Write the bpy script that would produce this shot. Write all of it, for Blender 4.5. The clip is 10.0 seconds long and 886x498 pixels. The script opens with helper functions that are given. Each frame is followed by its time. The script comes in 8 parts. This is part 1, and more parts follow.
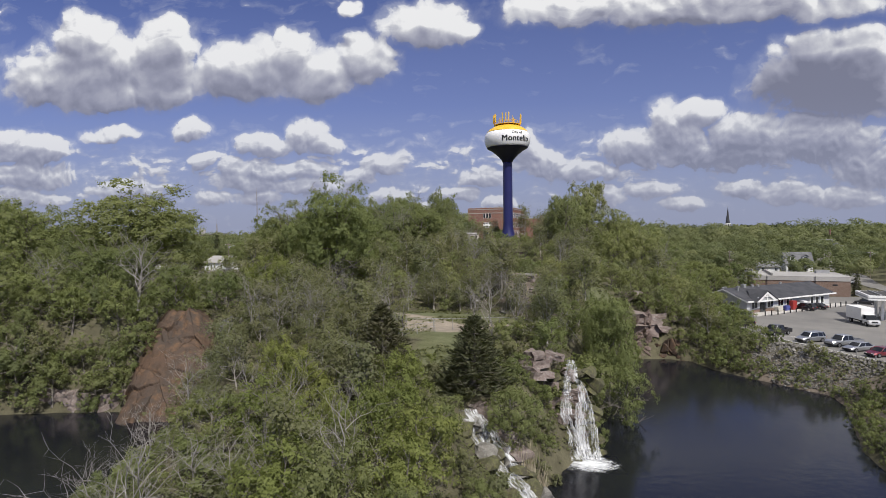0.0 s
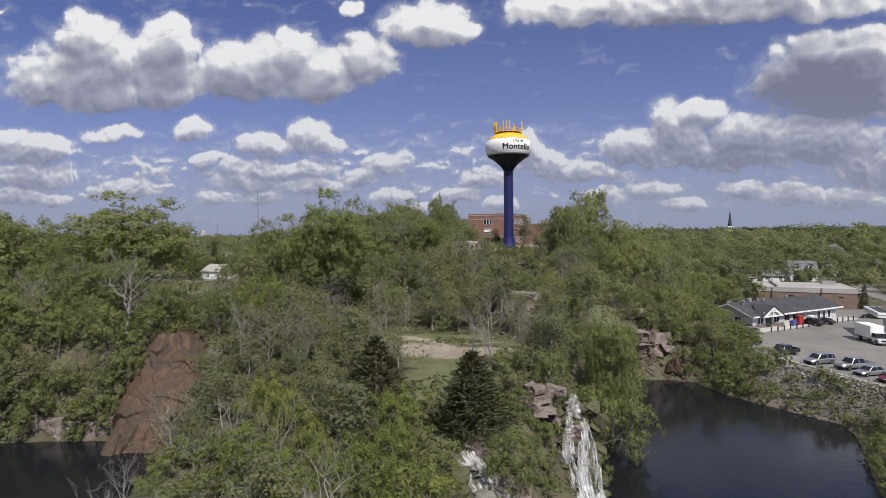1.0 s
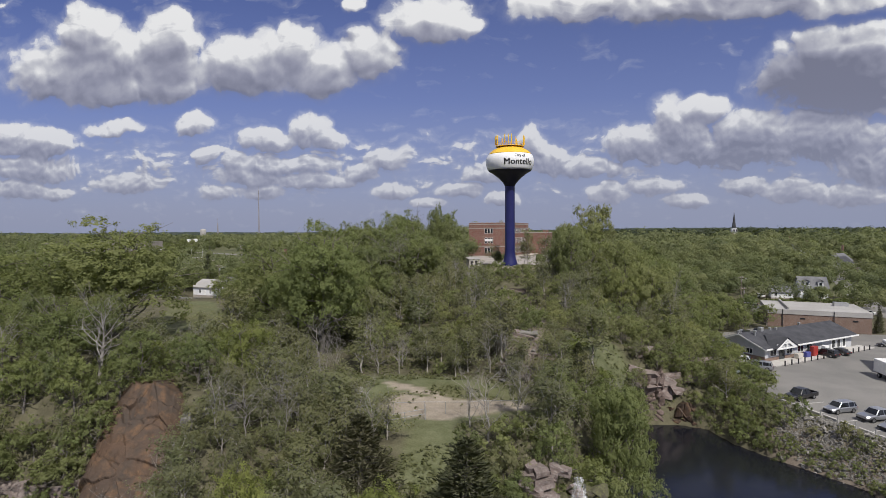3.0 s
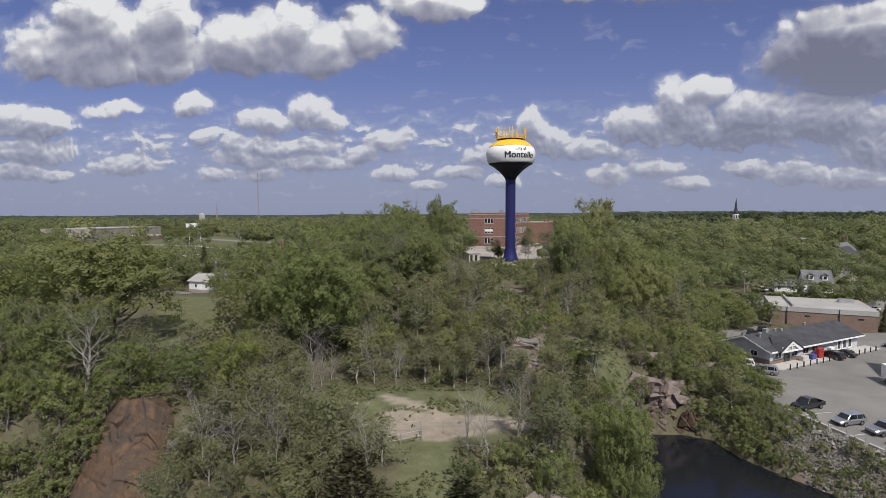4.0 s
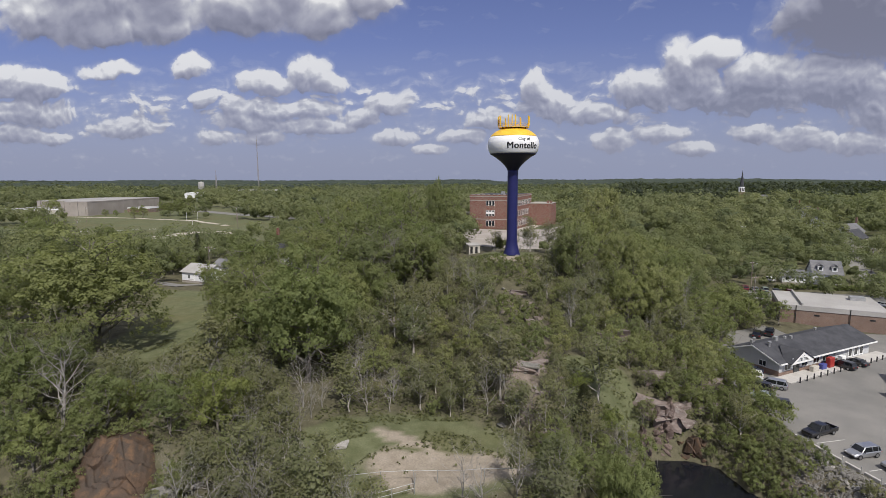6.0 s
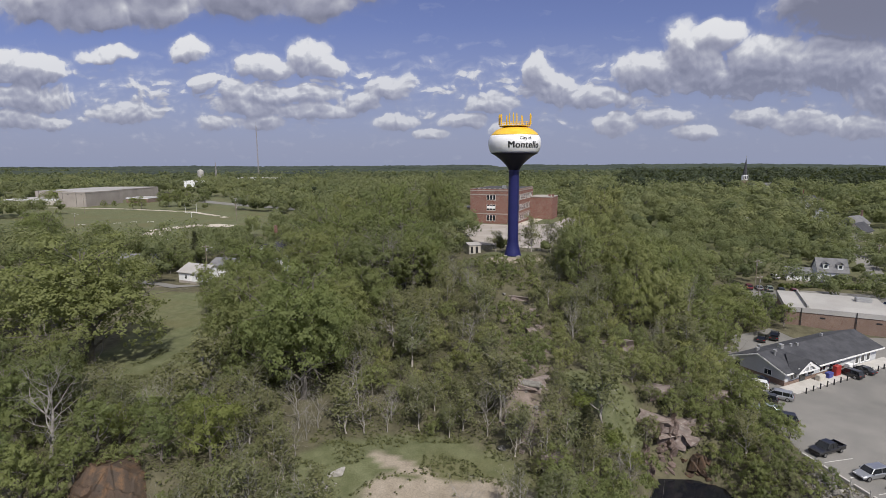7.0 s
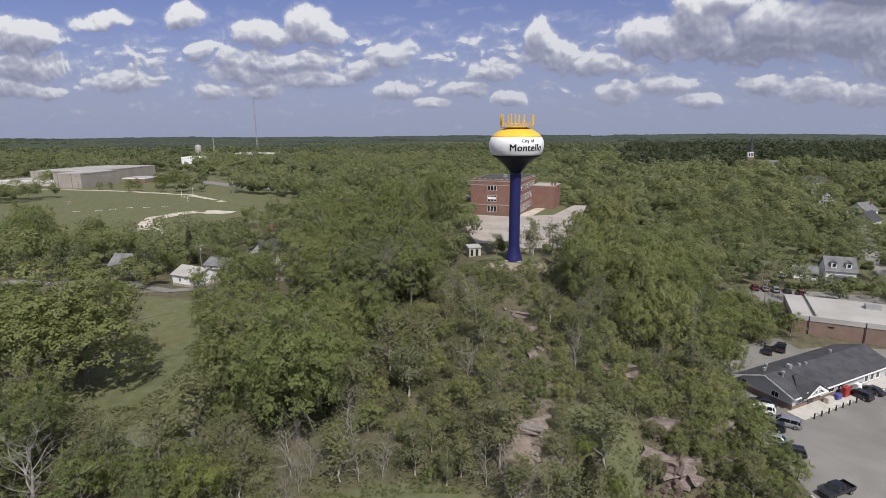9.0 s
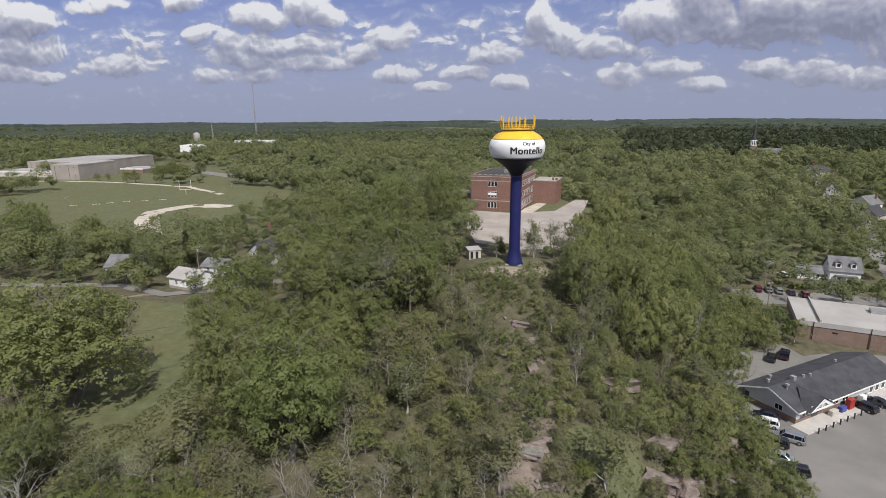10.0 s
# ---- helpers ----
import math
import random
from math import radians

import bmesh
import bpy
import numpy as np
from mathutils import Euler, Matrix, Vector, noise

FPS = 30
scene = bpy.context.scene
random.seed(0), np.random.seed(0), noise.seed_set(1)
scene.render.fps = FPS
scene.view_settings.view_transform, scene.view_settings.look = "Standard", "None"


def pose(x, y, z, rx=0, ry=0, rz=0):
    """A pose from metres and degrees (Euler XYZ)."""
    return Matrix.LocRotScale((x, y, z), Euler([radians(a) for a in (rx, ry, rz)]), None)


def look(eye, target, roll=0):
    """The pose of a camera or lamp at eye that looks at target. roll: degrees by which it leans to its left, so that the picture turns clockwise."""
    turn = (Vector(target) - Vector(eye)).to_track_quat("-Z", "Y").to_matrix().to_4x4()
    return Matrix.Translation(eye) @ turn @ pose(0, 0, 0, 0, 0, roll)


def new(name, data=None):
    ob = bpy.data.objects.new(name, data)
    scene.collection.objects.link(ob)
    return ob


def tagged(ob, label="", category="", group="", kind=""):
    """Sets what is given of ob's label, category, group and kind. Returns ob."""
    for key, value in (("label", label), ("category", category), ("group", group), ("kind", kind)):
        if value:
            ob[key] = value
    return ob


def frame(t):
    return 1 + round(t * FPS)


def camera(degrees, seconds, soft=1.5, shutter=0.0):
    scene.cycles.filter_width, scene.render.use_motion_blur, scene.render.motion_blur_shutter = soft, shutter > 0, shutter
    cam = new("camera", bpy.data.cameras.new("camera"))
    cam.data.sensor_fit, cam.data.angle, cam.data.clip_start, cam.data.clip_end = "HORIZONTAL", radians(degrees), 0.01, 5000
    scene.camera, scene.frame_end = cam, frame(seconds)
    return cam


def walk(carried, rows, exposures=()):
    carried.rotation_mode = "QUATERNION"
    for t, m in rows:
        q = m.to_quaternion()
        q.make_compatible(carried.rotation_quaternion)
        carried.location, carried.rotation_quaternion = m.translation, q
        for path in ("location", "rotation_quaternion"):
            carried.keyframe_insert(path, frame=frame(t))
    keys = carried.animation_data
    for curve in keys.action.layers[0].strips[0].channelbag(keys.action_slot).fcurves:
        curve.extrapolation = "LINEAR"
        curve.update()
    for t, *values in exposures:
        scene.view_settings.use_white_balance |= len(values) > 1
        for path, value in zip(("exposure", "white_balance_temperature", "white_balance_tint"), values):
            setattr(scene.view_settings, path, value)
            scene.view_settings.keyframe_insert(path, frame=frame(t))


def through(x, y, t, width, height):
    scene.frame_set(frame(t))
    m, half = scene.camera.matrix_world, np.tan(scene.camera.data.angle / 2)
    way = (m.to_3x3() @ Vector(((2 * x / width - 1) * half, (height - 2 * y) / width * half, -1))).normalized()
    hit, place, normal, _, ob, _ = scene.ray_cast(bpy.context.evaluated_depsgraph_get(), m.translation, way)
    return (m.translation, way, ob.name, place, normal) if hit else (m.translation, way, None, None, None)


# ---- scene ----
cam = camera(79.3, 10.0, soft=0.75)
PATH = [
    (0, (0.632, 0.262, 22.869), (0.479, 2.256, 22.817), -0.7),
    (0.5, (0.75, 1.503, 24.344), (0.596, 3.497, 24.292), -0.6),
    (1, (0.907, 2.829, 25.851), (0.75, 4.822, 25.799), -0.6),
    (1.5, (0.984, 4.287, 27.414), (0.826, 6.28, 27.361), -0.5),
    (2, (1.147, 5.757, 29.041), (0.987, 7.75, 28.987), -0.5),
    (2.5, (1.291, 7.138, 30.698), (1.129, 9.131, 30.643), -0.4),
    (4, (1.446, 11.7, 36.088), (1.282, 13.688, 35.954), -0.3),
    (4.5, (1.542, 13.196, 37.993), (1.377, 15.182, 37.822), -0.2),
    (5, (1.575, 14.644, 39.996), (1.409, 16.626, 39.79), -0.2),
    (5.5, (1.637, 16.17, 41.902), (1.47, 18.149, 41.666), -0.1),
    (7, (1.8, 20.847, 47.996), (1.627, 22.813, 47.678), -0.2),
    (7.5, (1.813, 22.497, 50.054), (1.64, 24.459, 49.707), -0.3),
    (8, (1.844, 23.98, 52.257), (1.669, 25.937, 51.883), -0.3),
    (8.5, (1.859, 25.463, 54.482), (1.684, 27.414, 54.08), -0.3),
    (9, (1.889, 26.816, 56.831), (1.713, 28.762, 56.404), -0.3),
    (9.5, (1.956, 28.596, 59.044), (1.779, 30.536, 58.591), -0.3),
    (10, (1.988, 30.127, 61.317), (1.81, 32.06, 60.836), -0.4),
]
walk(cam, [(t, look(eye, target, roll)) for t, eye, target, roll in PATH],
     [(0, -0.02), (2.5, -0.10), (4.5, -0.12), (5.5, -0.09), (7.5, -0.03), (10, 0.02)])

# ---- daylight ----
SUN_DIR = Vector((0.34, -0.78, 1.02)).normalized()
sun = new("sun", bpy.data.lights.new("sun", "SUN"))
sun.data.energy, sun.data.angle, sun.data.color = 4.5, radians(0.6), (1.0, 0.955, 0.89)
sun.matrix_world = look(SUN_DIR * 300, (0, 0, 0))

world = bpy.data.worlds.new("sky")
scene.world = world
world.use_nodes = True
wt = world.node_tree
wt.nodes.clear()


def wnode(tree, kind, **values):
    n = tree.nodes.new(kind)
    for key, value in values.items():
        if key == "operation":
            n.operation = value
        elif key == "blend_type":
            n.blend_type = value
    return n


# a node group that gives the thickness of cumulus cloud in a direction (across, up)
cg = bpy.data.node_groups.new("cumulus", "ShaderNodeTree")
cg.interface.new_socket("P", in_out="INPUT", socket_type="NodeSocketVector")
cg.interface.new_socket("D", in_out="OUTPUT", socket_type="NodeSocketFloat")
cg.interface.new_socket("S", in_out="OUTPUT", socket_type="NodeSocketFloat")
g_in, g_out = cg.nodes.new("NodeGroupInput"), cg.nodes.new("NodeGroupOutput")
warp = cg.nodes.new("ShaderNodeTexNoise")
warp.inputs["Scale"].default_value, warp.inputs["Detail"].default_value = 13.0, 4.0
cg.links.new(g_in.outputs[0], warp.inputs["Vector"])
wsub = wnode(cg, "ShaderNodeVectorMath", operation="MULTIPLY_ADD")
wsub.inputs[1].default_value, wsub.inputs[2].default_value = (0.085, 0.056, 0), (-0.0425, -0.028, 0)
cg.links.new(warp.outputs["Color"], wsub.inputs[0])
# the low clouds are far off, so their lumps are smaller
gsep, gmul = cg.nodes.new("ShaderNodeSeparateXYZ"), wnode(cg, "ShaderNodeMath", operation="MULTIPLY_ADD")
gmul.use_clamp = True
gmul.inputs[1].default_value, gmul.inputs[2].default_value = 3.2, 0.34
cg.links.new(g_in.outputs[0], gsep.inputs[0])
cg.links.new(gsep.outputs[1], gmul.inputs[0])
wscale = wnode(cg, "ShaderNodeVectorMath", operation="SCALE")
cg.links.new(wsub.outputs[0], wscale.inputs[0])
cg.links.new(gmul.outputs[0], wscale.inputs["Scale"])
wadd = wnode(cg, "ShaderNodeVectorMath", operation="ADD")
cg.links.new(g_in.outputs[0], wadd.inputs[0])
cg.links.new(wscale.outputs[0], wadd.inputs[1])
puffs = []


def puff(u, v, ru, rv):
    """One heap of cloud at (u, v) with its half width and half height."""
    ru, rv = ru * 1.1, rv * 1.16
    a = wnode(cg, "ShaderNodeVectorMath", operation="MULTIPLY_ADD")
    a.inputs[1].default_value, a.inputs[2].default_value = (1 / ru, 1 / rv, 0), (-u / ru, -v / rv, 0)
    cg.links.new(wadd.outputs[0], a.inputs[0])
    d = wnode(cg, "ShaderNodeVectorMath", operation="DOT_PRODUCT")
    cg.links.new(a.outputs[0], d.inputs[0])
    cg.links.new(a.outputs[0], d.inputs[1])
    if not puffs:
        puffs.append(d.outputs["Value"])
    else:
        m = wnode(cg, "ShaderNodeMath", operation="SMOOTH_MIN")
        m.inputs[2].default_value = 0.35
        cg.links.new(puffs[-1], m.inputs[0])
        cg.links.new(d.outputs["Value"], m.inputs[1])
        puffs.append(m.outputs[0])


puff(-0.733, 0.332, 0.188, 0.067)
puff(-0.778, 0.397, 0.069, 0.043)
puff(-0.618, 0.368, 0.074, 0.051)
puff(-0.816, 0.303, 0.128, 0.043)
puff(-0.677, 0.281, 0.136, 0.027)
puff(-0.462, 0.319, 0.120, 0.048)
puff(-0.380, 0.348, 0.063, 0.044)
puff(-0.305, 0.305, 0.080, 0.040)
puff(-0.219, 0.327, 0.061, 0.041)
puff(-0.103, 0.391, 0.084, 0.037)
puff(-0.031, 0.374, 0.031, 0.022)
puff(-0.252, 0.423, 0.025, 0.016)
puff(0.378, 0.404, 0.305, 0.029)
puff(0.175, 0.411, 0.107, 0.026)
puff(0.620, 0.312, 0.099, 0.046)
puff(0.584, 0.261, 0.118, 0.046)
puff(0.657, 0.249, 0.081, 0.048)
puff(0.330, 0.196, 0.038, 0.040)
puff(0.383, 0.214, 0.043, 0.022)
puff(0.282, 0.151, 0.072, 0.032)
puff(0.473, 0.177, 0.075, 0.039)
puff(0.602, 0.164, 0.100, 0.043)
puff(0.426, 0.144, 0.140, 0.024)
puff(0.368, 0.170, 0.038, 0.025)
puff(-0.339, 0.193, 0.037, 0.032)
puff(-0.421, 0.180, 0.059, 0.023)
puff(-0.296, 0.175, 0.034, 0.017)
puff(-0.731, 0.204, 0.063, 0.015)
puff(-0.565, 0.210, 0.043, 0.019)
puff(-0.542, 0.147, 0.025, 0.016)
puff(-0.891, 0.179, 0.089, 0.026)
puff(-0.938, 0.201, 0.036, 0.022)
puff(-0.483, 0.135, 0.033, 0.019)
puff(-0.390, 0.129, 0.119, 0.017)
puff(-0.451, 0.107, 0.061, 0.019)
puff(-0.180, 0.136, 0.044, 0.023)
puff(-0.233, 0.113, 0.042, 0.017)
puff(-0.325, 0.098, 0.097, 0.013)
puff(0.084, 0.156, 0.032, 0.036)
puff(0.119, 0.127, 0.046, 0.028)
puff(-0.000, 0.107, 0.045, 0.020)
puff(0.173, 0.114, 0.047, 0.020)
puff(0.228, 0.109, 0.024, 0.014)
puff(0.463, 0.079, 0.041, 0.016)
puff(0.545, 0.068, 0.050, 0.022)
puff(0.640, 0.058, 0.070, 0.018)
puff(0.700, 0.110, 0.090, 0.034)
puff(0.225, 0.066, 0.040, 0.017)
puff(0.300, 0.074, 0.050, 0.015)
puff(0.365, 0.050, 0.042, 0.012)
puff(-0.700, 0.095, 0.069, 0.020)
puff(-0.930, 0.088, 0.060, 0.018)
puff(-0.850, 0.080, 0.040, 0.013)
puff(-0.905, 0.130, 0.100, 0.024)
puff(-0.050, 0.074, 0.046, 0.012)
puff(-0.175, 0.074, 0.045, 0.013)
puff(-0.110, 0.054, 0.035, 0.009)
puff(0.030, 0.058, 0.035, 0.011)
puff(-0.520, 0.073, 0.040, 0.013)
puff(-0.430, 0.078, 0.045, 0.015)


def gmath(op, a, b=None, c=None, clamp=False):
    n = wnode(cg, "ShaderNodeMath", operation=op)
    n.use_clamp = clamp
    for i, q in enumerate((a, b, c)):
        if isinstance(q, (int, float)):
            n.inputs[i].default_value = q
        elif q is not None:
            cg.links.new(q, n.inputs[i])
    return n.outputs[0]


# billows: small towards the horizon, rounded lumps over a broken noise
def billow(scale, detail, rough):
    n = cg.nodes.new("ShaderNodeTexNoise")
    n.inputs["Scale"].default_value, n.inputs["Detail"].default_value, n.inputs["Roughness"].default_value = scale, detail, rough
    cg.links.new(wadd.outputs[0], n.inputs["Vector"])
    return n.outputs["Fac"]


def by_rise(lower, upper):
    t = gmath("MULTIPLY_ADD", gsep.outputs[1], 5.5, -0.65, True)
    return gmath("ADD", lower, gmath("MULTIPLY", t, gmath("SUBTRACT", upper, lower)))


fine = by_rise(billow(62.0, 7.0, 0.64), billow(30.0, 8.0, 0.64))


def lumps(scale):
    n = cg.nodes.new("ShaderNodeTexVoronoi")
    n.voronoi_dimensions, n.feature = "2D", "SMOOTH_F1"
    n.inputs["Scale"].default_value, n.inputs["Smoothness"].default_value = scale, 0.5
    cg.links.new(wadd.outputs[0], n.inputs["Vector"])
    return n.outputs["Distance"]


heaps = gmath("MAXIMUM", gmath("SUBTRACT", 1.0, puffs[-1]), -1.0)
# small far clouds above the horizon
lvec = wnode(cg, "ShaderNodeVectorMath", operation="MULTIPLY")
lvec.inputs[1].default_value = (13.0, 44.0, 0)
cg.links.new(wadd.outputs[0], lvec.inputs[0])
small = cg.nodes.new("ShaderNodeTexNoise")
small.inputs["Scale"].default_value, small.inputs["Detail"].default_value = 1.0, 4.0
cg.links.new(lvec.outputs[0], small.inputs["Vector"])
band = cg.nodes.new("ShaderNodeValToRGB")
for e, (p, v) in zip([band.color_ramp.elements[0], band.color_ramp.elements[1], band.color_ramp.elements.new(0.12), band.color_ramp.elements.new(0.22)], ((0.015, 0), (0.06, 1), (0.13, 0.8), (0.24, 0))):
    e.position, e.color = p, (v, v, v, 1)
cg.links.new(gsep.outputs[1], band.inputs[0])
flecks = gmath("ADD", gmath("MULTIPLY", small.outputs["Fac"], 2.6), gmath("MULTIPLY_ADD", band.outputs[0], 1.15, -2.2))
broad = by_rise(billow(38.0, 2.5, 0.5), billow(14.0, 2.5, 0.5))
body = gmath("MAXIMUM", heaps, flecks)
body = gmath("ADD", body, gmath("MULTIPLY_ADD", broad, 1.5, -0.75))
body = gmath("ADD", body, gmath("MULTIPLY_ADD", by_rise(lumps(60.0), lumps(30.0)), -0.38, 0.15))
total = gmath("ADD", body, gmath("MULTIPLY_ADD", fine, 0.85, -0.42))
cg.links.new(total, g_out.inputs[0])
cg.links.new(body, g_out.inputs[1])

coord = wt.nodes.new("ShaderNodeTexCoord")
sep = wt.nodes.new("ShaderNodeSeparateXYZ")
wt.links.new(coord.outputs["Generated"], sep.inputs[0])


def wmath(op, a, b=None, c=None):
    n = wnode(wt, "ShaderNodeMath", operation=op)
    for i, s in enumerate((a, b, c)):
        if s is None:
            continue
        if isinstance(s, (int, float)):
            n.inputs[i].default_value = s
        else:
            wt.links.new(s, n.inputs[i])
    return n.outputs[0]


ahead = wmath("MAXIMUM", wmath("ABSOLUTE", sep.outputs["Y"]), 0.05)
comb = wt.nodes.new("ShaderNodeCombineXYZ")
wt.links.new(wmath("DIVIDE", sep.outputs["X"], ahead), comb.inputs[0])
wt.links.new(wmath("DIVIDE", sep.outputs["Z"], ahead), comb.inputs[1])


lift = wmath("MULTIPLY_ADD", wmath("MAXIMUM", wmath("DIVIDE", sep.outputs["Z"], ahead), 0.0), 0.12, 0.010)


def thickness(up, side=0.0):
    n = wt.nodes.new("ShaderNodeGroup")
    n.node_tree = cg
    if up or side:
        o = wnode(wt, "ShaderNodeVectorMath", operation="ADD")
        shift = wt.nodes.new("ShaderNodeCombineXYZ")
        wt.links.new(wmath("MULTIPLY", lift, side), shift.inputs[0])
        wt.links.new(wmath("MULTIPLY", lift, up), shift.inputs[1])
        wt.links.new(comb.outputs[0], o.inputs[0])
        wt.links.new(shift.outputs[0], o.inputs[1])
        wt.links.new(o.outputs[0], n.inputs[0])
    else:
        wt.links.new(comb.outputs[0], n.inputs[0])
    return n.outputs


def wramp(src, *stops):
    n = wt.nodes.new("ShaderNodeValToRGB")
    els = n.color_ramp.elements
    while len(els) < len(stops):
        els.new(0.5)
    for e, (p, c) in zip(els, stops):
        e.position, e.color = p, (*c, 1)
    wt.links.new(src, n.inputs[0])
    return n.outputs[0]


(here, smooth), close, far_up = thickness(0)[:2], thickness(0.3, 0.1)[1], thickness(1.0, 0.2)[1]
cover = wmath("DIVIDE", wmath("ADD", here, 0.55), 1.25)
cover = wramp(cover, (0.0, (0, 0, 0)), (0.30, (0.10, 0.10, 0.10)), (0.48, (0.28, 0.28, 0.28)), (0.58, (0.82, 0.82, 0.82)), (0.72, (1, 1, 1)))
# the sunlit tops have little cloud above them, the bases much
deep = wmath("MULTIPLY_ADD", wmath("MINIMUM", wmath("MAXIMUM", far_up, -0.5), 1.1), -0.33, 0.74)
relief = wmath("ADD", deep, wmath("MULTIPLY", wmath("SUBTRACT", smooth, close), 0.55))


def shaded(u, v, ru, rv, much):
    """A heavier cloud whose underside is grey."""
    a = wnode(wt, "ShaderNodeVectorMath", operation="MULTIPLY_ADD")
    a.inputs[1].default_value, a.inputs[2].default_value = (1 / ru, 1 / rv, 0), (-u / ru, -v / rv, 0)
    wt.links.new(comb.outputs[0], a.inputs[0])
    d = wnode(wt, "ShaderNodeVectorMath", operation="LENGTH")
    wt.links.new(a.outputs[0], d.inputs[0])
    return wmath("MULTIPLY", wmath("MAXIMUM", wmath("SUBTRACT", 1.0, d.outputs["Value"]), 0.0), -much)


relief = wmath("ADD", relief, wmath("MULTIPLY", wmath("SUBTRACT", here, smooth), 0.30))
relief = wmath("ADD", relief, wmath("ADD", shaded(0.60, 0.255, 0.20, 0.085, 0.75), shaded(0.42, 0.42, 0.45, 0.06, 0.6)))
relief = wmath("ADD", relief, shaded(0.50, 0.12, 0.36, 0.07, 0.30))
tone = wramp(relief, (0.12, (0.24, 0.25, 0.34)), (0.42, (0.40, 0.41, 0.52)), (0.64, (0.58, 0.59, 0.68)), (0.80, (0.80, 0.81, 0.86)), (0.96, (1.16, 1.16, 1.16)))
rise = wt.nodes.new("ShaderNodeSeparateXYZ")
wt.links.new(comb.outputs[0], rise.inputs[0])
low = wramp(rise.outputs[1], (0.0, (1, 1, 1)), (0.10, (0.72, 0.72, 0.72)), (0.24, (0.26, 0.26, 0.26)), (0.55, (0, 0, 0)))


def wmix(fac, a, b, blend="MIX"):
    n = wt.nodes.new("ShaderNodeMix")
    n.data_type, n.blend_type = "RGBA", blend
    for s, i in ((fac, 0), (a, 6), (b, 7)):
        if isinstance(s, (int, float)):
            n.inputs[i].default_value = s
        elif isinstance(s, tuple):
            n.inputs[i].default_value = (*s, 1)
        else:
            wt.links.new(s, n.inputs[i])
    return n.outputs[2]


sky = wt.nodes.new("ShaderNodeTexSky")
sky.sky_type, sky.sun_disc = "NISHITA", False
sky.sun_elevation = math.asin(SUN_DIR.z)
sky.sun_rotation = math.atan2(SUN_DIR.x, SUN_DIR.y)
sky.air_density, sky.dust_density, sky.ozone_density = 1.0, 0.3, 2.0
bg_sky, bg_cloud, mix_bg = wt.nodes.new("ShaderNodeBackground"), wt.nodes.new("ShaderNodeBackground"), wt.nodes.new("ShaderNodeMixShader")
bg_sky.inputs["Strength"].default_value = 0.064
bg_cloud.inputs["Strength"].default_value = 0.77
w_out = wt.nodes.new("ShaderNodeOutputWorld")
tinted = wmix(1.0, sky.outputs[0], (0.86, 0.83, 1.34), "MULTIPLY")
wt.links.new(wmix(low, tinted, (4.6, 5.1, 7.2)), bg_sky.inputs["Color"])
wt.links.new(wmix(wmath("MULTIPLY", low, 0.42), tone, (0.44, 0.46, 0.60)), bg_cloud.inputs["Color"])
wt.links.new(wmath("MULTIPLY", cover, wmath("MULTIPLY_ADD", low, -0.3, 1.0)), mix_bg.inputs["Fac"])
wt.links.new(bg_sky.outputs[0], mix_bg.inputs[1])
wt.links.new(bg_cloud.outputs[0], mix_bg.inputs[2])
wt.links.new(mix_bg.outputs[0], w_out.inputs["Surface"])
world.cycles.sampling_method, world.cycles.sample_map_resolution = "MANUAL", 256


# ---- materials ----
def mat(name, base, rough=0.8, metal=0.0, spec=0.4):
    m = bpy.data.materials.new(name)
    m.use_nodes = True
    b = m.node_tree.nodes["Principled BSDF"]
    b.inputs["Base Color"].default_value = (*base, 1)
    b.inputs["Roughness"].default_value, b.inputs["Metallic"].default_value = rough, metal
    b.inputs["Specular IOR Level"].default_value = spec
    return m


def bsdf(m):
    return m.node_tree.nodes["Principled BSDF"]


def coords(m, kind="Object", scale=1.0):
    t = m.node_tree
    c = t.nodes.new("ShaderNodeTexCoord")
    p = t.nodes.new("ShaderNodeMapping")
    p.inputs["Scale"].default_value = (scale, scale, scale) if isinstance(scale, (int, float)) else scale
    t.links.new(c.outputs[kind], p.inputs["Vector"])
    return p.outputs[0]


def noise_of(m, vec, scale, detail=4.0, rough=0.55, distortion=0.0):
    n = m.node_tree.nodes.new("ShaderNodeTexNoise")
    n.inputs["Scale"].default_value, n.inputs["Detail"].default_value = scale, detail
    n.inputs["Roughness"].default_value, n.inputs["Distortion"].default_value = rough, distortion
    m.node_tree.links.new(vec, n.inputs["Vector"])
    return n.outputs["Fac"]


def ramp(m, src, *stops):
    n = m.node_tree.nodes.new("ShaderNodeValToRGB")
    els = n.color_ramp.elements
    while len(els) < len(stops):
        els.new(0.5)
    for e, (p, c) in zip(els, stops):
        e.position, e.color = p, (*c, 1)
    m.node_tree.links.new(src, n.inputs[0])
    return n.outputs[0]


def mixed(m, fac, a, b, blend="MIX"):
    n = m.node_tree.nodes.new("ShaderNodeMix")
    n.data_type, n.blend_type = "RGBA", blend
    for s, i in ((fac, 0), (a, 6), (b, 7)):
        if isinstance(s, (int, float)):
            n.inputs[i].default_value = s
        elif isinstance(s, tuple):
            n.inputs[i].default_value = (*s, 1)
        else:
            m.node_tree.links.new(s, n.inputs[i])
    return n.outputs[2]


def bump(m, src, strength=0.3, dist=0.05):
    n = m.node_tree.nodes.new("ShaderNodeBump")
    n.inputs["Strength"].default_value, n.inputs["Distance"].default_value = strength, dist
    m.node_tree.links.new(src, n.inputs["Height"])
    m.node_tree.links.new(n.outputs[0], bsdf(m).inputs["Normal"])


